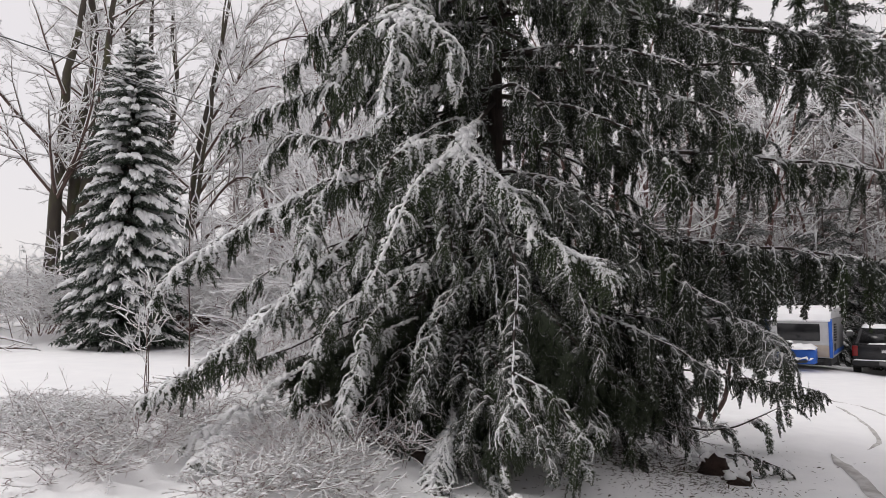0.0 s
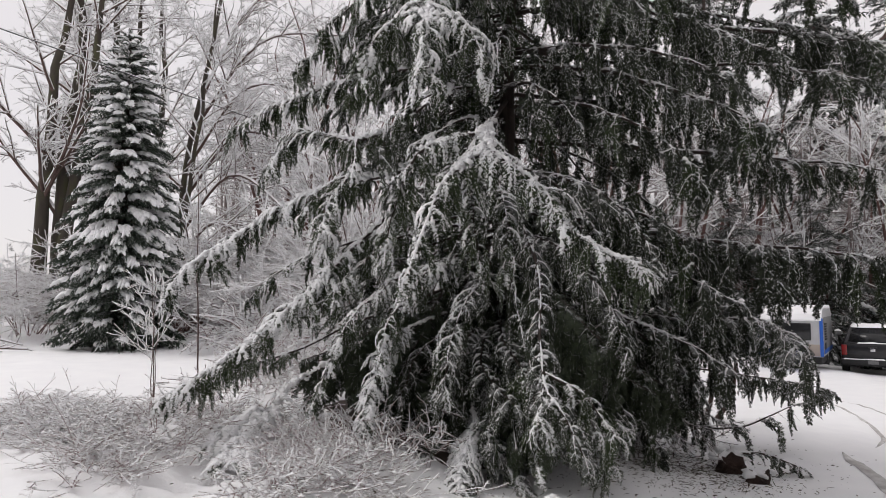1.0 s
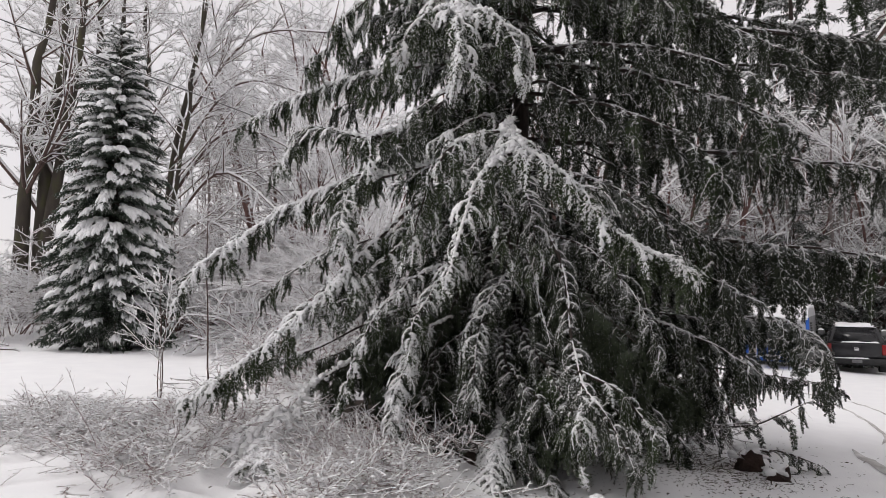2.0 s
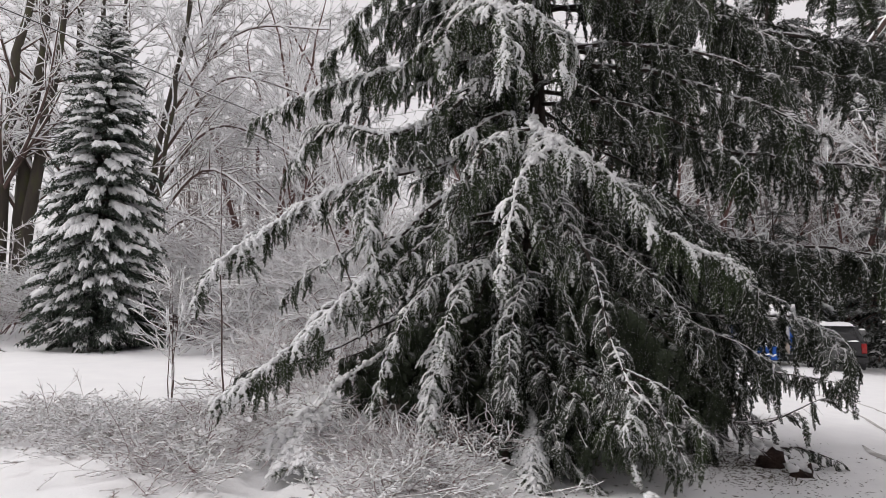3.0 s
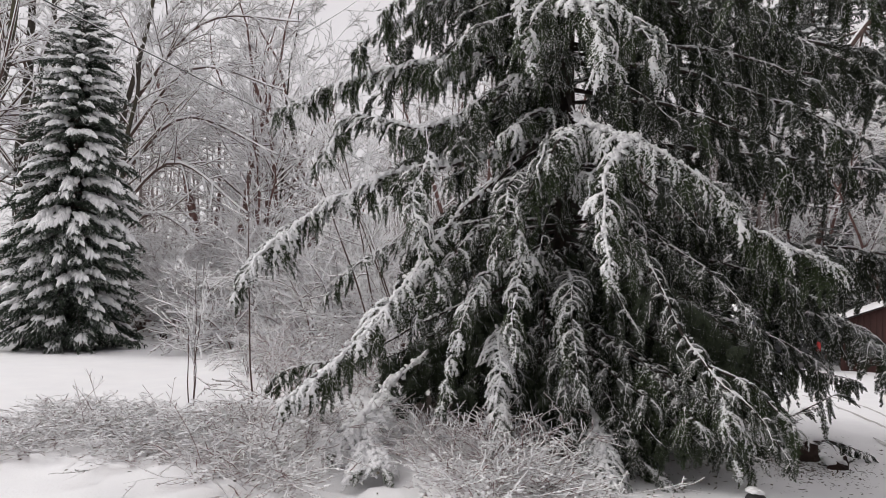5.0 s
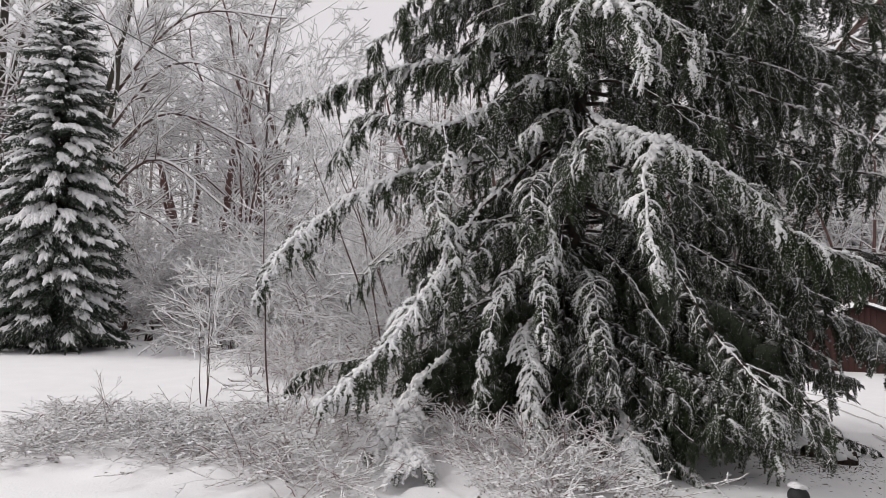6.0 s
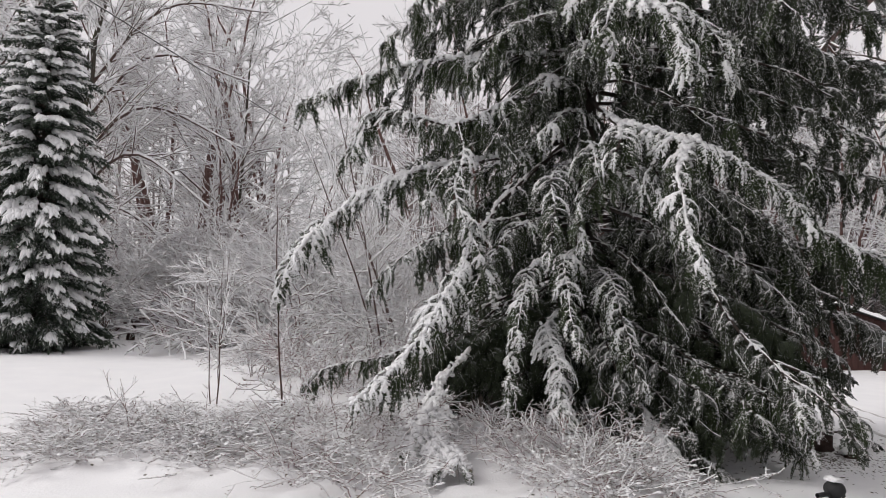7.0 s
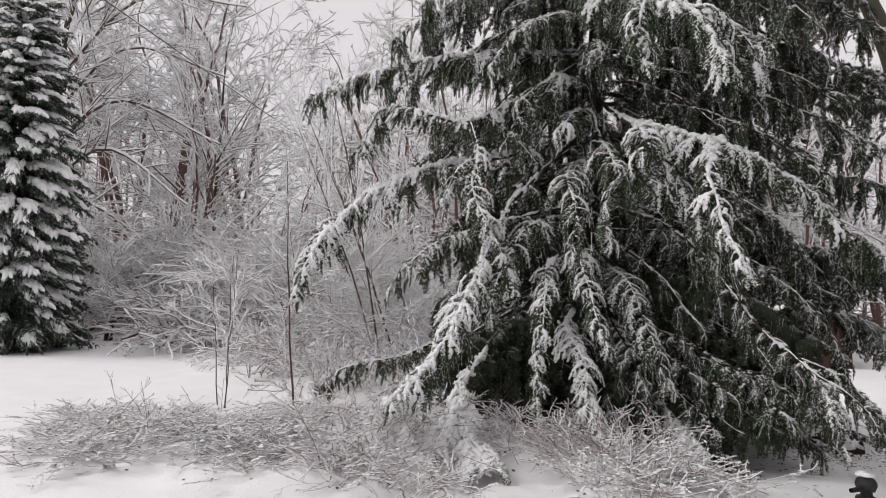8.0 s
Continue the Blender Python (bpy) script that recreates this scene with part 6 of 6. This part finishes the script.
# ---- camper trailer on the drive ----
def build_camper(at, turn):
    c = thing("camper_trailer", "small silver camper trailer with blue trim under snow", "trailer", at=at, turn=turn)
    part("body", prism([(0.0, 0.42), (0.0, 1.66), (0.1, 1.88), (0.36, 2.04), (0.8, 2.1), (3.7, 2.1), (4.0, 1.95), (4.15, 1.6), (4.15, 0.42)], -1.04, 1.04, 0.03), SILVER, c)
    part("skirt", boxed(-0.98, 0.98, 0.1, 4.05, 0.16, 0.415, 0.02), DARK, c)
    part("front_panel", boxed(-0.97, 0.97, -0.012, -0.002, 0.45, 0.86, 0.004), BEIGE, c, "beige lower front panel")
    part("window", boxed(-0.66, 0.68, -0.03, -0.002, 1.0, 1.6, 0.012), GLASS, c, "wide dark front window")
    for x in (-1.0, 1.0):
        part("corner_trim", boxed(x - 0.055, x + 0.055, -0.035, 0.05, 0.44, 1.78, 0.02), BLUE, c, "bright blue corner trim")
    part("side_panel", boxed(1.042, 1.052, 0.3, 3.9, 0.5, 1.8, 0.003), GREY_PLASTIC, c)
    for i in range(7):
        part("louvre", boxed(1.054, 1.09, 0.55, 1.15, 1.0 + i * 0.09, 1.05 + i * 0.09, 0.006), DARK, c)
    part("side_stripe", boxed(1.054, 1.062, 0.3, 3.9, 0.52, 0.66, 0.002), BLUE, c)
    part("hatch", boxed(1.054, 1.075, 0.5, 0.9, 0.66, 0.9, 0.006), DARK, c)
    part("snow", prism([(-0.012, 1.66), (-0.06, 1.72), (0.03, 1.94), (0.31, 2.13), (0.8, 2.22), (3.7, 2.22), (4.05, 2.02), (4.0, 1.97), (3.7, 2.104), (0.8, 2.104), (0.355, 2.045), (0.095, 1.885)], -1.0, 1.02, 0.03), CLUMP, c, "thick snow on the roof and upper front")
    cover_box = part("tank_cover", prism([(-0.85, 0.26), (-0.78, 0.72), (-0.66, 0.8), (-0.2, 0.8), (-0.1, 0.26)], -0.58, 0.6, 0.04), BLUE, c, "bright blue gas tank cover")
    part("snow", snow_pad(-0.6, 0.62, -0.84, -0.12, 0.79, 0.15, 6, 14, 10, 0.05), CLUMP, cover_box)
    for x0, x1 in ((-0.75, -0.1), (0.75, 0.1)):
        g = tubes(Geo(), np.array([[(x0, 0.1, 0.34), ((x0 + x1) / 2, -0.6, 0.34), (x1, -1.35, 0.36)]]), np.full((1, 3), 0.05), 6)
        part("drawbar", g, DARK, c)
    part("coupler", boxed(-0.09, 0.09, -1.6, -1.28, 0.34, 0.46, 0.03), DARK, c)
    jack = part("jack", disc(bmesh.new(), (-0.14, -1.15, 0.55), pose(0, 0, 0), 0.045, 0.9, 14, 0.01), DARK, c)
    part("crank_head", boxed(-0.25, -0.03, -1.22, -1.08, 0.92, 1.0, 0.015), DARK, jack)
    part("snow", snow_pad(-0.27, 0.0, -1.24, -1.06, 1.0, 0.07, 7, 8, 8), CLUMP, jack)
    g = Geo()
    r = np.random.default_rng(8)
    p = np.stack([r.uniform(-0.6, 0.5, 40), r.uniform(-1.3, -0.86, 40), np.full(40, 0.42) + r.uniform(0, 0.07, 40)], 1)
    lumps(g, p, r.normal(0, 1, (40, 3)) * np.array([1, 0.6, 0.2]), r.uniform(0.05, 0.1, 40), r.uniform(0.03, 0.05, 40), r)
    part("snow", g, CLUMP, c, kind="stuff")
    for x in (-0.93, 0.93):
        wheel(c, x, 2.3, 0.34, 0.2)
    return c


build_camper((12.6, 23.26, float(ground_z(12.6, 23.3)) - 0.02), -36)


# ---- dark pickup ----
def build_pickup(at, turn):
    c = thing("pickup_truck", "black pickup truck with snow on roof and bumper", "pickup", at=at, turn=turn)
    part("body", prism([(0.0, 0.5), (0.0, 1.12), (0.03, 1.16), (3.9, 1.16), (5.5, 1.08), (5.7, 0.95), (5.75, 0.5)], -0.98, 0.98, 0.04), BLACK_PAINT, c)
    part("underside", boxed(-0.9, 0.9, 0.2, 5.5, 0.3, 0.49, 0.02), DARK, c)
    bm = bmesh.new()
    lo = [bm.verts.new(v) for v in ((-0.93, 0.15, 1.14), (0.93, 0.15, 1.14), (0.93, 4.1, 1.14), (-0.93, 4.1, 1.14))]
    hi = [bm.verts.new(v) for v in ((-0.7, 0.62, 1.76), (0.7, 0.62, 1.76), (0.7, 3.3, 1.76), (-0.7, 3.3, 1.76))]
    bm.faces.new(lo[::-1])
    bm.faces.new(hi)
    for i in range(4):
        bm.faces.new((lo[i], lo[(i + 1) % 4], hi[(i + 1) % 4], hi[i]))
    bmesh.ops.bevel(bm, geom=list(bm.edges), offset=0.05, segments=3, affect="EDGES", profile=0.5)
    part("cab", bm, BLACK_PAINT, c)
    bm = bmesh.new()
    vs = [bm.verts.new(v) for v in ((-0.76, 0.185, 1.21), (0.76, 0.185, 1.21), (0.62, 0.53, 1.67), (-0.62, 0.53, 1.67))]
    f = bm.faces.new(vs)
    ex = bmesh.ops.extrude_face_region(bm, geom=[f])
    bmesh.ops.translate(bm, verts=[v for v in ex["geom"] if isinstance(v, bmesh.types.BMVert)], vec=(0, -0.012, 0.01))
    part("rear_window", bm, GLASS, c)
    gate = part("tailgate", boxed(-0.78, 0.78, -0.03, -0.002, 0.62, 1.1, 0.015), BLACK_PAINT, c)
    part("emblem", boxed(-0.08, 0.08, -0.05, -0.031, 0.86, 0.98, 0.02), CHROME, gate, "plain chrome emblem")
    part("gate_handle", boxed(-0.14, 0.14, -0.045, -0.031, 1.0, 1.05, 0.006), DARK, gate)
    for x in (-0.89, 0.89):
        part("tail_light", boxed(x - 0.09, x + 0.09, -0.035, 0.05, 0.72, 1.1, 0.02), RED_LENS, c, "red tail light")
    bumper = part("bumper", boxed(-1.0, 1.0, -0.2, -0.035, 0.38, 0.58, 0.03), DARK, c)
    part("number_plate", boxed(-0.16, 0.16, -0.215, -0.201, 0.42, 0.54, 0.004), GREY_PLASTIC, bumper, "blank grey number plate")
    part("snow", snow_pad(-0.96, 0.4, -0.19, -0.04, 0.575, 0.06, 9, 18, 6), CLUMP, bumper)
    part("snow", snow_pad(-0.68, 0.68, 0.62, 3.3, 1.75, 0.08, 10, 14, 16, 0.03), CLUMP, c, "snow on the cab roof")
    part("snow", snow_pad(-0.5, 0.75, 0.03, 0.16, 1.155, 0.07, 11, 16, 6), CLUMP, c)
    for x in (-0.66, 0.66):
        part("roof_rail", boxed(x - 0.02, x + 0.02, 0.7, 3.2, 1.8, 1.84, 0.01), DARK, c)
    for sx in (-1, 1):
        arm = part("mirror", boxed(*sorted((sx * 0.99, sx * 1.24)), 3.1, 3.28, 1.28, 1.5, 0.04), GREY_PLASTIC, c)
        part("snow", snow_pad(*sorted((sx * 1.0, sx * 1.24)), 3.1, 3.28, 1.49, 0.06, 12, 8, 6), CLUMP, arm)
    for x in (-0.86, 0.86):
        for y in (1.1, 4.7):
            wheel(c, x, y, 0.38, 0.26)
    part("hitch", boxed(-0.05, 0.05, -0.34, -0.19, 0.36, 0.42, 0.01), DARK, c)
    return c


build_pickup((15.95, 23.75, float(ground_z(15.95, 23.75)) - 0.02), -33.4)


# ---- red shed ----
def build_shed(at, turn):
    c = thing("garden_shed", "dark red wooden shed with snow on its roof", "shed", at=at, turn=turn)
    w, eave, ridge_z, deep = 1.95, 2.1, 2.85, 3.6
    bm = bmesh.new()
    prof = [(-w, -0.3), (w, -0.3), (w, eave), (0, ridge_z), (-w, eave)]
    a = [bm.verts.new((x, 0.03, z)) for x, z in prof]
    b = [bm.verts.new((x, deep, z)) for x, z in prof]
    bm.faces.new(a)
    bm.faces.new(b[::-1])
    for i in range(5):
        j = (i + 1) % 5
        bm.faces.new((a[j], a[i], b[i], b[j]))
    wall = part("wall", bm, RED_BOARD, c, smooth=False)
    for i in range(18):
        x0 = -w + i * 2 * w / 18
        top = eave + (ridge_z - eave) * (1 - abs(x0 + w / 18) / w) - 0.06
        part("plank", boxed(x0 + 0.006, x0 + 2 * w / 18 - 0.006, 0.0, 0.028, -0.25, top, 0.004, 1), RED_BOARD, wall)
    for x in (-w + 0.04, w - 0.04):
        part("corner_board", boxed(x - 0.06, x + 0.06, -0.03, -0.002, -0.25, eave - 0.08, 0.006), RED_BOARD, c)
    for sx in (-1, 1):
        run, rise = w + 0.28, (ridge_z - eave) * (w + 0.28) / w
        n = math.hypot(run, rise)
        ang = math.degrees(math.atan2(rise, run))
        m = pose(0, 0, ridge_z + 0.03, 0, sx * ang, 0)
        bm = boxed(*sorted((0, sx * n)), -0.3, deep + 0.3, 0.0, 0.06, 0.01)
        bm.transform(m)
        roof = part("roof", bm, DARK, c)
        g = snow_pad(*sorted((0.0, sx * (n - 0.02))), -0.32, deep + 0.3, 0.062, 0.16, 20 + sx, 16, 18)
        g.v = [np.array([m @ Vector(p) for p in v], np.float32) for v in g.v]
        part("snow", g, CLUMP, roof)
    return c


build_shed((20.65, 23.6, -1.5), -40)


# ---- small things on the snow ----
def gnarl(x, y, z, rx, ry, high, seed, tilt=0.0):
    """A broken stump: an uneven, torn-off cone with split top."""
    r = np.random.default_rng(seed)
    k, m = 22, 9
    a = np.arange(k) * 2 * np.pi / k
    v = np.zeros((m, k, 3))
    for i in range(m):
        f = i / (m - 1)
        rr = (1.15 - 0.35 * f) * (1 + 0.14 * np.sin(3 * a + r.uniform(0, 6)) + r.normal(0, 0.05, k))
        v[i, :, 0] = x + rx * rr * np.cos(a) + tilt * f
        v[i, :, 1] = y + ry * rr * np.sin(a)
        v[i, :, 2] = z - 0.08 + (high + 0.08) * f * (1 + (0.25 * np.sin(2 * a + seed) + r.normal(0, 0.1, k)) * (f > 0.6))
    idx = np.arange(m * k).reshape(m, k)
    quads = np.stack([idx[:-1], np.roll(idx[:-1], -1, 1), np.roll(idx[1:], -1, 1), idx[1:]], -1).reshape(-1, 4)
    g = Geo().add(v, quads)
    c = v[-1].mean(0) - np.array([0, 0, high * 0.25])
    g.add(np.vstack([v[-1], c]), np.stack([np.arange(k), np.roll(np.arange(k), -1), np.full(k, k)], -1))
    return g


def stump(name, label, x, y, rx, ry, high, seed, snow=True, drop=0.0):
    z = float(ground_z(x, y)) - drop
    c = thing(name, label, "stump")
    part("wood", gnarl(x, y, z, rx, ry, high, seed, 0.06), ROT_WOOD, c)
    if snow:
        r = np.random.default_rng(seed + 1)
        g = Geo()
        p = np.stack([x + r.normal(0.05, rx * 0.6, 16), y + r.normal(0.05, ry * 0.5, 16), z + high * r.uniform(0.75, 1.15, 16)], 1)
        lumps(g, p, r.normal(0, 1, (16, 3)) * np.array([1, 1, 0.1]), r.uniform(0.06, 0.12, 16), r.uniform(0.05, 0.09, 16), r, r.uniform(0.03, 0.05, 16))
        part("snow", g, CLUMP, c)
    return c


stump("tree_stump", "broken red-brown rotten stump half buried in snow", 3.17, 7.88, 0.17, 0.14, 0.18, 31)
stump("tree_stump", "dark rotten chunk of wood lying in the snow", 3.3, 7.5, 0.13, 0.09, 0.09, 33)
stump("tree_stump", "short grey stump capped with snow beside the thicket", -7.05, 20.2, 0.1, 0.1, 0.36, 35)


def build_hydrant():
    x, y = 0.58, 5.24
    z = float(ground_z(x, y))
    top = 0.0
    c = thing("yard_hydrant", "small black iron yard hydrant capped with snow", "hydrant")
    post = bmesh.new()
    disc(post, (x, y, (z - 0.1 + top - 0.1) / 2), pose(0, 0, 0), 0.045, top - z, 16, 0.008)
    part("pipe", post, DARK, c)
    bm = bmesh.new()
    bmesh.ops.create_uvsphere(bm, u_segments=18, v_segments=12, radius=0.082, matrix=Matrix.Translation((x, y, top - 0.075)) @ Matrix.Diagonal((1, 1, 0.85, 1)))
    part("head", bm, DARK, c)
    part("lever", tubes(Geo(), np.array([[(x - 0.2, y - 0.02, top - 0.105), (x - 0.12, y - 0.01, top - 0.105), (x, y, top - 0.11), (x + 0.11, y + 0.02, top - 0.14)]]), np.array([[0.018, 0.02, 0.022, 0.02]]), 10), DARK, c, "black pump lever")
    bm = bmesh.new()
    disc(bm, (x - 0.01, y, (z + top - 0.17) / 2 - 0.05), pose(0, 0, 0), 0.075, top - 0.17 - z + 0.1, 18, 0.015)
    part("casing", bm, ROT_WOOD, c, "rusty brown casing")
    r = np.random.default_rng(41)
    g = Geo()
    p = np.stack([x + r.normal(0, 0.025, 9), y + r.normal(0, 0.025, 9), np.full(9, top - 0.002) + r.uniform(-0.008, 0.012, 9)], 1)
    lumps(g, p, r.normal(0, 1, (9, 3)) * np.array([1, 1, 0.1]), r.uniform(0.03, 0.05, 9), r.uniform(0.03, 0.045, 9), r, 0.02)
    part("snow", g, CLUMP, c)


build_hydrant()


def build_bin():
    z = float(ground_z(-8.75, 22.9))
    c = thing("compost_bin", "brown boarded compost bin with a snow-covered sloping lid", "bin", at=(-8.75, 22.9, z), turn=8)
    c.scale = (1.15, 1.15, 1.05)
    for i in range(5):
        part("board", boxed(-0.5, 0.42, -0.02, 0.02, 0.02 + i * 0.17, 0.18 + i * 0.17, 0.01), BROWN_BOARD, c)
    part("side", prism([(0.0, 0.0), (0.0, 0.86), (0.8, 0.6), (0.8, 0.0)], 0.40, 0.44), BROWN_BOARD, c)
    part("side", prism([(0.0, 0.0), (0.0, 0.86), (0.8, 0.6), (0.8, 0.0)], -0.52, -0.48), BROWN_BOARD, c)
    part("lid", prism([(-0.06, 0.88), (-0.06, 0.92), (0.85, 0.64), (0.85, 0.6)], -0.56, 0.5), BROWN_BOARD, c)
    part("snow", snow_pad(-0.57, 0.52, -0.07, 0.86, 0.915, 0.09, 51, 14, 12, 0.0, -0.305), CLUMP, c)


build_bin()


def fallen_branch(points, r, seed):
    rg = np.random.default_rng(seed)
    pts, _ = spline([(x, y, float(ground_z(x, y)) + dz) for x, y, dz in points], 14)
    wood, white = Geo(), Geo()
    rad = r * np.linspace(1, 0.4, 14)[None]
    tubes(wood, pts[None], rad, 6)
    p1, r1 = sprout(pts[None], rad, 6, rg, 40, 0.3, 5, 0.1, 0.15, 0.6, 0.3)
    cover(white, pts[None], rad, 0.02, 5)
    cover(white, p1, r1, 0.012, 4)
    c = thing("fallen_branch", "dead bare branch lying on the lawn under snow", "branch", "fallen branches")
    stem = part("stem", wood, TWIG_BARK, c)
    for path, radii in zip(p1, r1):
        part("twig", tubes(Geo(), path[None], radii[None], 4), TWIG_BARK, stem)
    part("snow", white, CLUMP, c, kind="stuff")


fallen_branch([(-13.4, 17.2, 0.1), (-12.0, 17.0, 0.12), (-10.6, 17.1, 0.05)], 0.05, 61)
fallen_branch([(-14.2, 18.6, 0.3), (-12.6, 18.4, 0.28), (-11.4, 18.2, 0.05)], 0.04, 62)
fallen_branch([(-16.5, 21.6, 0.9), (-14.8, 21.4, 1.3), (-13.2, 21.6, 1.2), (-12.2, 21.4, 0.9)], 0.06, 63)
fallen_branch([(-6.6, 19.2, 0.1), (-5.6, 19.4, 0.5), (-4.6, 19.3, 0.85)], 0.04, 64)
for i, (x, y, z, span) in enumerate(((-7.6, 22.4, 0.25, 3.2), (-7.2, 21.8, 0.5, 2.6), (-6.4, 22.8, 0.75, 3.4), (-5.4, 21.4, 0.3, 2.8), (-4.9, 22.6, 0.95, 3.2))):
    fallen_branch([(x, y, z), (x + span * 0.5, y + 0.15, z + 0.12), (x + span, y - 0.1, z - 0.08)], 0.045, 80 + i)
fallen_branch([(-6.9, 20.8, 0.5), (-5.9, 20.2, 0.75), (-4.9, 20.6, 0.4)], 0.04, 65)

bough = thing("fallen_bough", "broken evergreen bough with frosted needles lying beside the stump", "branch")
limb_parts(bough, [(3.25, 7.95, float(ground_z(3.25, 7.95)) + 0.2), (3.6, 7.85, float(ground_z(3.6, 7.85)) + 0.22), (4.0, 7.75, float(ground_z(4.0, 7.75)) + 0.1)], 0.012, np.random.default_rng(66), bare=0.1, reach=0.26, gap=0.06, snow=0.5, ridge=0.5, leaf=CEDAR_RIME)
shrub = thing("dead_shrub", "cluster of dark leaning stems under the conifer's boughs", "shrub")
for dx, tip, r in ((0.0, 4.8, 0.055), (-0.22, 4.35, 0.05), (-0.4, 3.9, 0.045)):
    path = spline([(4.5 + dx, 11.4, -0.85), (4.6 + dx, 11.35, -0.5), ((4.6 + dx + tip) / 2 + 0.08, 11.2, -0.1), (tip, 11.0, 0.5)], 12)[0]
    stem = part("stem", tubes(Geo(), path[None], np.linspace(r, r * 0.5, 12)[None], 9), TWIG_BARK, shrub)
    crust = Geo()
    cover(crust, path[None, 2:], np.linspace(r, r * 0.5, 12)[None, 2:], 0.014, 5)
    part("snow", crust, CLUMP, stem)


def scatter_litter():
    """Needles, twigs and bark shed on the snow under the large tree."""
    r = np.random.default_rng(71)
    g = Geo()
    n = 5600
    a, rr = r.uniform(-2.2, 0.6, n), np.abs(r.normal(0, 1.25, n)) + 0.2
    x, y = 1.3 + rr * np.cos(a), 8.7 + 0.9 * rr * np.sin(a)
    drift = np.arange(n) < 2000
    x[drift], y[drift] = r.normal(2.55, 0.55, 2000), r.normal(7.75, 0.45, 2000)
    z = ground_z(x, y) + 0.008
    d = unit(np.stack([r.normal(0, 1, n), r.normal(0, 1, n), r.normal(0, 0.15, n)], 1))
    kites(g, np.stack([x, y, z], 1), d, np.cross(d, np.array([0, 0, 1.0]) + r.normal(0, 0.3, (n, 3))), r.uniform(0.02, 0.09, n), r.uniform(0.006, 0.02, n))
    tagged(new("leaf_litter", g.mesh("leaf_litter", DEAD_LEAF, False)), "dark twigs and needles fallen on the snow", "litter", kind="stuff")


scatter_litter()


def bare_earth():
    """Needle-strewn soil that the crown has kept free of snow, round the foot of the trunk."""
    r = np.random.default_rng(77)
    k, m = 96, 16
    a = np.arange(k) * 2 * np.pi / k
    edge = 2.1 + 0.2 * np.cos(a - 3.9) + 0.22 * np.sin(3 * a + 1) + 0.12 * np.sin(7 * a) + r.normal(0, 0.07, k)
    f = np.linspace(0.02, 1, m)
    X = 0.2 + edge[None] * f[:, None] * np.cos(a)[None]
    Y = 8.85 + 0.8 * edge[None] * f[:, None] * np.sin(a)[None]
    Z = ground_z(X, Y) + 0.03 * (1 - f[:, None] ** 6) + r.normal(0, 0.006, X.shape) - 0.035 * (f[:, None] > 0.99)
    idx = np.arange(m * k).reshape(m, k)
    quads = np.stack([idx[:-1], idx[1:], np.roll(idx[1:], -1, 1), np.roll(idx[:-1], -1, 1)], -1).reshape(-1, 4)
    soil = mottled("needle_litter", [(0.25, (0.022, 0.016, 0.013)), (0.6, (0.06, 0.042, 0.033)), (0.85, (0.11, 0.085, 0.07))], 14, 8, 0.95, 0.8, 70, 0.02)
    tagged(new("bare_earth", Geo().add(np.stack([X, Y, Z], -1), quads).mesh("bare_earth", soil)), "dark needle-covered soil kept free of snow under the conifer", "soil", kind="structure")


bare_earth()


SLUSH = mottled("wheel_packed_slush", [(0.3, (0.34, 0.32, 0.305)), (0.55, (0.56, 0.545, 0.535)), (0.8, (0.8, 0.795, 0.79))], 5, 8, 0.7, 0.6, 30, 0.02)


def tyre_track(points, wide, label):
    """A strip of pressed, dirty snow along the drive, following the ground."""
    r = np.random.default_rng(int(wide * 1000))
    n, k = 60, 5
    mid, _ = spline([(x, y, 0.0) for x, y in points], n)
    t = unit(np.gradient(mid, axis=0))
    side = np.stack([t[:, 1], -t[:, 0], 0 * t[:, 0]], 1)
    half = wide * (0.85 + 0.14 * waves(np.linspace(0, 6, n), np.zeros(n), 1.3, r, 3)) * np.minimum(1, np.minimum(np.arange(n), n - 1 - np.arange(n)) / 8.0 + 0.05)
    off = np.linspace(-1, 1, k)
    v = mid[:, None] + side[:, None] * (half[:, None] * off[None])[..., None]
    v[..., 2] = ground_z(v[..., 0], v[..., 1]) + 0.006 - 0.012 * (np.abs(off) > 0.9)
    idx = np.arange(n * k).reshape(n, k)
    quads = np.stack([idx[:-1, :-1], idx[:-1, 1:], idx[1:, 1:], idx[1:, :-1]], -1).reshape(-1, 4)
    tagged(new("tyre_track", Geo().add(v, quads).mesh("tyre_track", SLUSH)), label, "tyre track", kind="structure")


tyre_track([(4.2, 5.9), (4.55, 6.9), (4.95, 8.0), (5.2, 8.9)], 0.1, "dirty brown wheel track worn through the snow")
tyre_track([(6.0, 9.4), (6.9, 10.5), (7.8, 12.2), (8.5, 14.3)], 0.04, "grey wheel track pressed into the snow")
tyre_track([(6.6, 9.2), (7.5, 10.6), (8.6, 12.6), (9.2, 14.8), (8.9, 16.4)], 0.045, "grey curving wheel track pressed into the snow")
